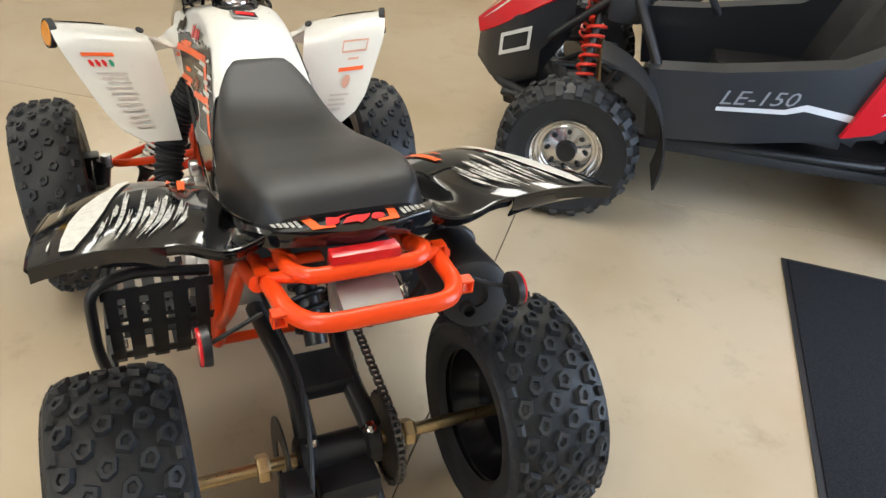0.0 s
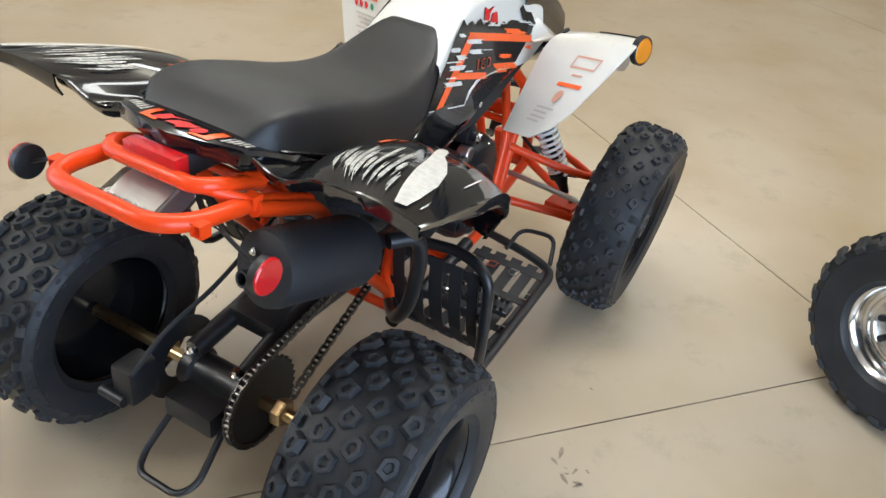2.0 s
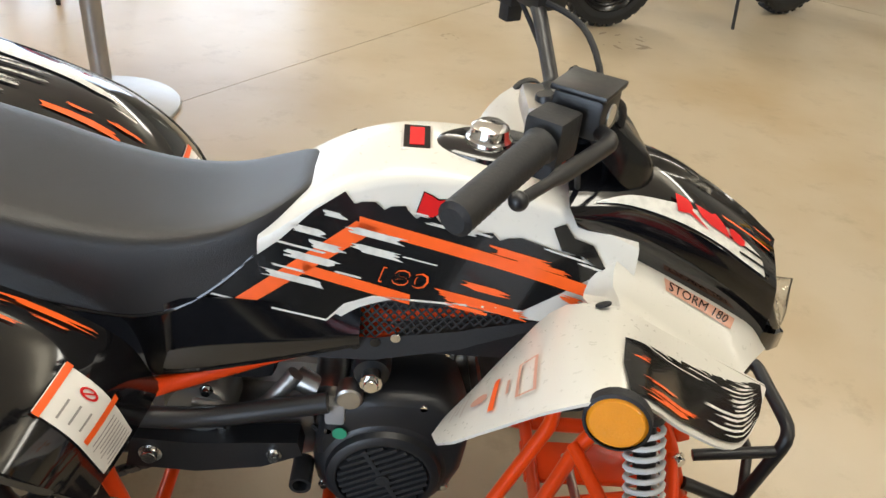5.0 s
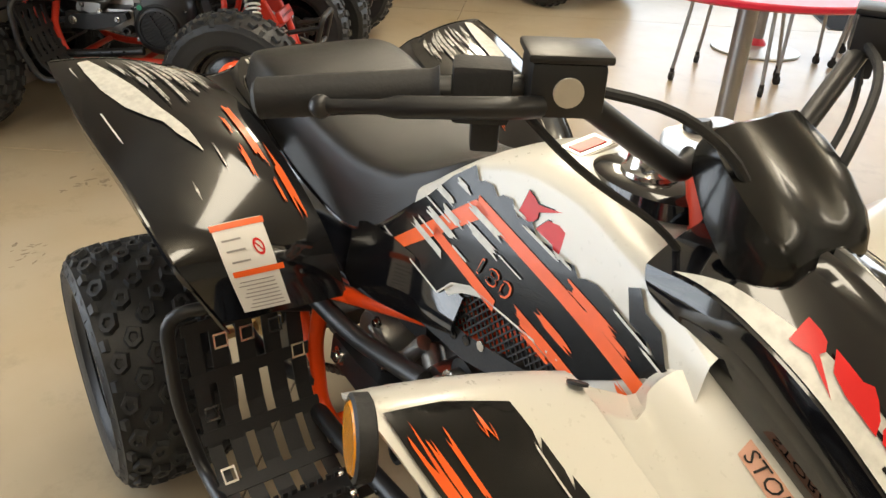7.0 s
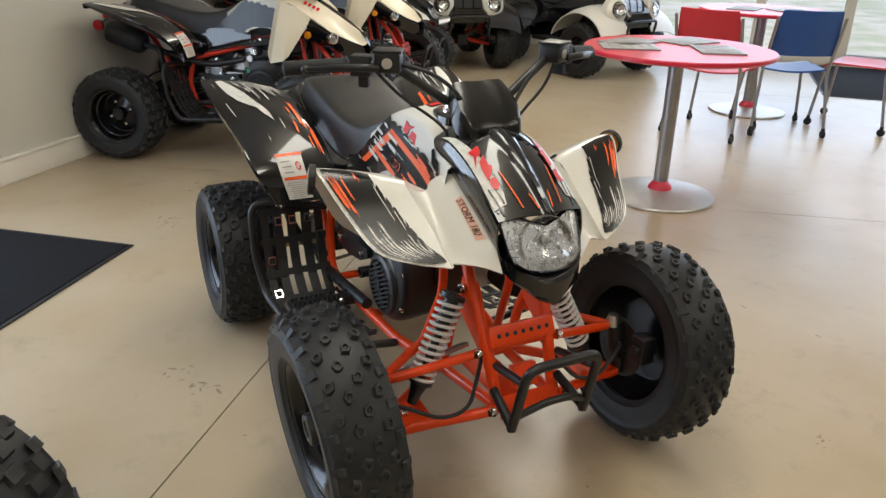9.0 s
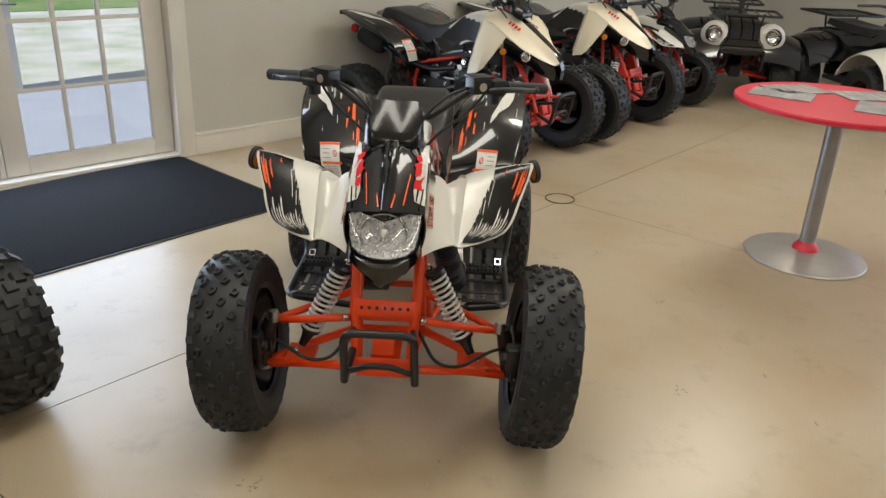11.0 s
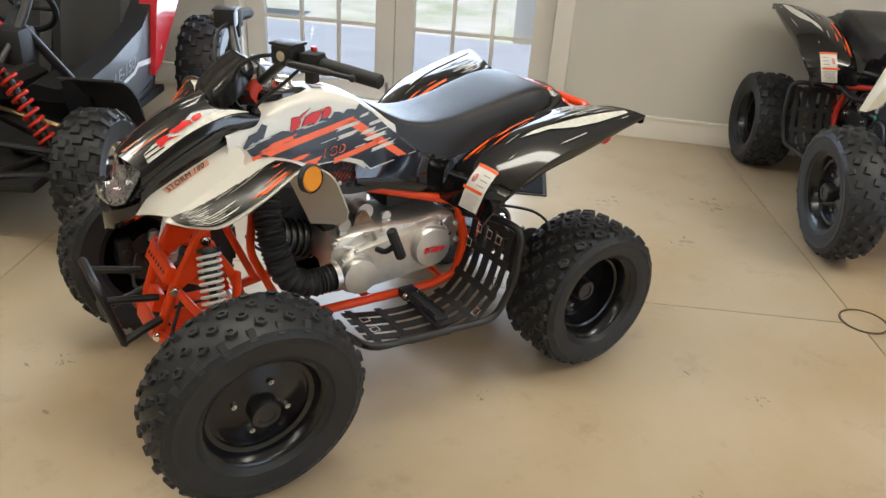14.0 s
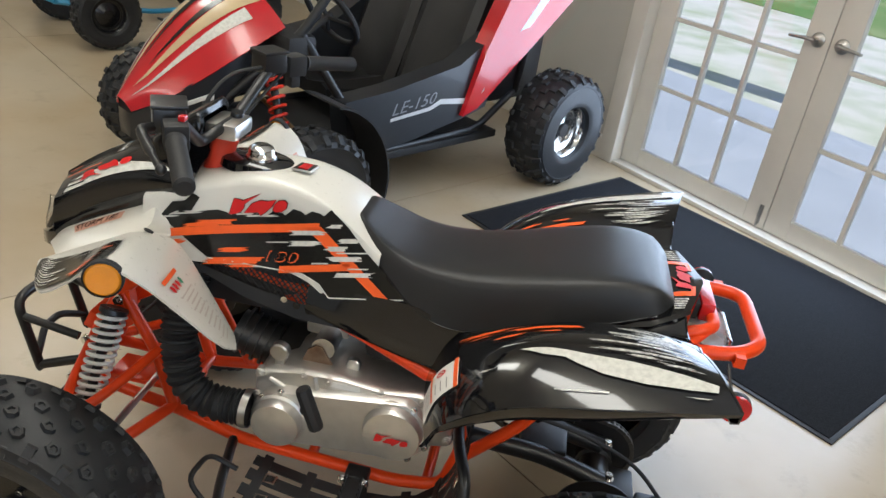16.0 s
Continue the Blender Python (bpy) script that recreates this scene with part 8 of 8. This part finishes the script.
def small_buggy(x, y, heading):
    q = tagged(new("youth_buggy"), "blue tube-framed youth buggy parked behind the red one", "buggy")
    for sd in (1, -1):
        ys = sorted((sd * 0.34, sd * 0.50))
        for cx in (0.55, -0.55):
            wheel(q, (cx, 0.23), 0.23, ys[0], ys[1], sd, 0.12, ROWS_F, 0.3, False, simple=True)
        for pts in ([(0.80, sd * 0.16, 0.26), (0.86, sd * 0.20, 0.44), (0.60, sd * 0.28, 0.60), (0.1, sd * 0.34, 0.62), (-0.2, sd * 0.36, 1.15), (-0.6, sd * 0.34, 1.1), (-0.7, sd * 0.3, 0.4)], [(0.80, sd * 0.16, 0.26), (0.2, sd * 0.34, 0.22), (-0.7, sd * 0.3, 0.25)], [(0.62, sd * 0.05, 0.30), (0.55, sd * 0.34, 0.23)]):
            part("frame_tube", tube(bmesh.new(), rnd(pts, 0.06), 0.018, 8), BLUE_PAINT, q)
        bm = bmesh.new()
        lathe(bm, [(0, 0.02), (0.04, 0.015), (0.055, 0), (0.05, -0.04), (0, -0.06)], (0.86, sd * 0.11, 0.46), (1, 0, 0.1), 20)
        part("headlight", bm, CHROME, q)
    bm = bmesh.new()
    for k in range(4):
        tube(bm, rnd([(0.80 + 0.03 * k, -0.22, 0.27 + 0.07 * k), (0.88, 0, 0.28 + 0.07 * k), (0.80 + 0.03 * k, 0.22, 0.27 + 0.07 * k)], 0.08), 0.016, 8)
    part("bumper", bm, BLUE_PAINT, q, "blue tubular bumper")
    bm = bmesh.new()
    box(bm, -0.3, 0.1, -0.28, 0.28, 0.30, 0.40, 0.03)
    box(bm, -0.42, -0.28, -0.28, 0.28, 0.36, 0.85, 0.04)
    part("seat", bm, SEAT_MAT, q)
    q.matrix_basis = at_floor(x, y, heading)


small_buggy(2.72, -4.1, 52)


# ---- motorcycles ----
def motorcycle(front, rear, steer, lean, r, label, guard):
    q = tagged(new("motorcycle"), label, "motorcycle", "motorcycles")
    f, b = Vector((*front, 0)), Vector((*rear, 0))
    L = (f - b).length
    ang = math.degrees(math.atan2(f.y - b.y, f.x - b.x))
    RB = [(-0.35, 30, 0.03, 0.022, 0.012, 0.0, False, 1.0, 0.0), (0.35, 30, 0.03, 0.022, 0.012, 0.5, False, 1.0, 0.0), (-0.8, 30, 0.022, 0.02, 0.01, 0.4, False, 0.97, 0.7), (0.8, 30, 0.022, 0.02, 0.01, 0.9, False, 0.97, 0.7)]
    rw = wheel(q, (0, r), r, -0.07, 0.07, 1, r * 0.66, RB, 0.1, False)
    rake = radians(27)
    fd = Vector((-math.sin(rake), 0, math.cos(rake)))
    fa = Vector((L, 0, r))
    S = Matrix.Translation(fa) @ Matrix.Rotation(radians(steer), 4, fd) @ Matrix.Translation(-fa)
    fw = wheel(q, (L, r), r, -0.055, 0.055, 1, r * 0.72, RB, 0.1, False)
    fw.matrix_basis = S
    for sd in (1, -1):
        bm = bmesh.new()
        tube(bm, [S @ (fa + Vector((0.02, sd * 0.095, -0.03))), S @ (fa + Vector((0.02, sd * 0.095, 0)) + fd * 0.13)], 0.032, 10)
        leg = part("fork_foot", bm, BLACK, q, "black fork foot")
        bm = bmesh.new()
        tube(bm, [S @ (fa + Vector((0.02, sd * 0.095, 0)) + fd * 0.12), S @ (fa + Vector((0.02, sd * 0.095, 0)) + fd * 0.32)], 0.018, 10)
        part("fork_stanchion", bm, CHROME, leg)
        bm = bmesh.new()
        tube(bm, [S @ (fa + Vector((0.02, sd * 0.095, 0)) + fd * 0.31), S @ (fa + Vector((0.02, sd * 0.095, 0)) + fd * 0.75)], 0.027, 12)
        part("fork_tube", bm, YELLOW if guard else WHITE, leg, "gold fork tube" if guard else "white fork guard")
        bm = bmesh.new()
        tube(bm, rnd([(L - 0.42, sd * 0.10, 0.80), (L - 0.36, sd * 0.24, 0.62), (L - 0.40, sd * 0.26, 0.40), (L - 0.62, sd * 0.22, 0.34), (L - 0.85, sd * 0.20, 0.42), (L - 0.72, sd * 0.2, 0.7)], 0.08), 0.016, 10)
        part("crash_bar", bm, CHROME if guard else BLACK, q, "silver engine crash bar" if guard else "")
    bm = bmesh.new()
    grid = [[S @ (fa + Vector(((r + 0.05) * math.cos(t), y, (r + 0.05) * math.sin(t)))) for y in (-0.075, 0, 0.075)] for t in [radians(35 + 110 * k / 10) for k in range(11)]]
    sheet(bm, grid, 0.008)
    part("front_mudguard", bm, BLACK_GLOSS if guard else WHITE, q)
    bm = bmesh.new()
    box(bm, 0.50, 0.95, -0.14, 0.14, 0.30, 0.62, 0.06)
    lathe(bm, [(0, 0.19), (0.10, 0.185), (0.12, 0.16), (0.12, 0)], (0.66, 0, 0.44), (0, 1, 0), 24)
    tube(bm, [(0.95, 0, 0.5), (1.05, 0, 0.68)], 0.08, 14)
    part("engine", bm, BLACK, q, "black engine")
    bm = bmesh.new()
    loft(bm, [[Vector((a, w * c, z0 + (z1 - z0) * d)) for c, d in ((-1, 0), (1, 0), (0.8, 1), (-0.8, 1))] for a, w, z0, z1 in ((-0.3, 0.10, 0.84, 0.92), (0.2, 0.14, 0.78, 0.88), (0.6, 0.14, 0.74, 0.90), (0.95, 0.17, 0.70, 1.08), (1.15, 0.10, 0.80, 1.04))])
    part("tank_and_seat", bm, BLACK_GLOSS, q, "black tank and seat")
    for sd in (1, -1):
        part("swing_arm", tube(bmesh.new(), [(0, sd * 0.10, r), (0.55, sd * 0.09, 0.42)], 0.026, 8), BLACK, q)
    part("silencer", tube(bmesh.new(), [(-0.15, -0.18, 0.55), (0.35, -0.17, 0.40)], 0.055, 16), BLACK, q)
    part("exhaust_pipe", tube(bmesh.new(), rnd([(0.35, -0.17, 0.40), (0.7, -0.15, 0.27), (1.0, -0.08, 0.35), (1.05, 0, 0.55)], 0.1), 0.022, 10), STEEL, q)
    part("kick_stand", tube(bmesh.new(), rnd([(0.60, 0.12, 0.32), (0.66, 0.26, 0.03), (0.70, 0.28, 0.02)], 0.01), 0.011, 8), BLACK, q)
    part("handlebar", tube(bmesh.new(), rnd([(L - 0.62, 0.38, 1.13), (L - 0.45, 0.15, 1.12), (L - 0.42, 0, 1.06), (L - 0.45, -0.15, 1.12), (L - 0.62, -0.38, 1.13)], 0.06), 0.013, 8), BLACK, q)
    q.matrix_basis = Matrix.Translation(b) @ pose(0, 0, 0, 0, 0, ang) @ pose(0, 0, 0, -lean, 0, 0)
    return q


gold = motorcycle((3.05, 2.42), (4.49, 2.58), 38, 15, 0.335, "black motorcycle with gold forks and silver crash bars on its stand", True)
copy_thing(gold, Matrix.Translation((1.29, -0.98, 0)) @ gold.matrix_basis)
motorcycle((1.33, 3.70), (2.72, 4.36), -10, 8, 0.31, "white and black dirt motorcycle on its stand", False)

# slim post on a round base, and a framed poster leaning behind the motorcycle
bm = bmesh.new()
lathe(bm, [(0, 0), (0.175, 0), (0.178, 0.006), (0.17, 0.014), (0.04, 0.026), (0, 0.028)], (0, 0, 0), (0, 0, 1), 40)
post = tagged(part("sign_post", bm, BLACK_MATT), "blue-grey sign post on a black round base", "sign post")
part("pole", tube(bmesh.new(), [(0, 0, 0.02), (0.0, 0, 1.55)], 0.026, 16), BLUE_STEEL, post, "blue-grey steel pole")
post.matrix_basis = pose(3.89, 1.475, 0)
fr = tagged(new("framed_poster"), "black-framed dark red poster standing on the floor", "poster")
bm = bmesh.new()
for x0, x1, z0, z1 in ((-0.4, 0.4, 0.02, 0.06), (-0.4, 0.4, 1.16, 1.2), (-0.4, -0.36, 0.06, 1.16), (0.36, 0.4, 0.06, 1.16)):
    box(bm, x0, x1, -0.015, 0.015, z0, z1, 0.004)
part("frame", bm, BLACK, fr, "black frame")
bm = bmesh.new()
box(bm, -0.36, 0.36, -0.006, 0.006, 0.06, 1.16)
part("poster_sheet", bm, POSTER, fr, "dark red printed sheet", smooth=False)
fr.matrix_basis = pose(5.15, 2.02, 0, -8, 0, -33)

# scuffs and dirt on the floor
rs = random.Random(17)
bm = bmesh.new()
spots = [(-0.12, -0.64, 0.06), (-0.23, -0.68, 0.05), (-1.66, -0.50, 0.05), (0.18, 1.35, 0.02), (0.46, 1.42, 0.02), (0.9, -0.355, 0.035), (1.1, 0.5, 0.03), (0.3, 1.0, 0.03), (0.42, 3.2, 0.05), (1.9, 1.1, 0.04), (-1.6, 0.0, 0.05), (-2.05, -0.2, 0.05), (1.5, 0.2, 0.02), (0.9, 0.9, 0.03), (-0.4, 1.1, 0.03), (-0.9, 0.9, 0.03), (-2.13, -0.25, 0.09), (1.01, -0.38, 0.02), (1.0, -0.11, 0.026), (0.91, -0.38, 0.014), (-0.14, 0.44, 0.03), (-0.81, 0.69, 0.02), (-1.61, -0.52, 0.06), (0.17, -0.57, 0.012), (1.43, 3.37, 0.14)]
for k in range(16):
    spots.append((rs.uniform(-2.5, 4.0), rs.uniform(-1.6, 4.0), rs.uniform(0.004, 0.014)))
for x, y, s in spots:
    for _ in range(1 if s < 0.03 else 9):
        cx, cy, rr, an = x + rs.uniform(-s, s), y + rs.uniform(-s, s), s * rs.uniform(0.08, 0.35), rs.uniform(0, 3.14)
        if s < 0.03:
            cx, cy, rr = x, y, s * 0.7
        pts = []
        for k in range(9):
            th = k * 2 * math.pi / 9
            a, b = rr * math.cos(th) * rs.uniform(0.6, 1.3), rr * 0.35 * math.sin(th) * rs.uniform(0.5, 1.4)
            pts.append(bm.verts.new((cx + a * math.cos(an) - b * math.sin(an), cy + a * math.sin(an) + b * math.cos(an), 0.0012)))
        bm.faces.new(pts)
tagged(part("floor_scuffs", bm, SCUFF, None, smooth=False), "dark scuffs and dirt specks on the concrete floor", "floor marks", "", "stuff")
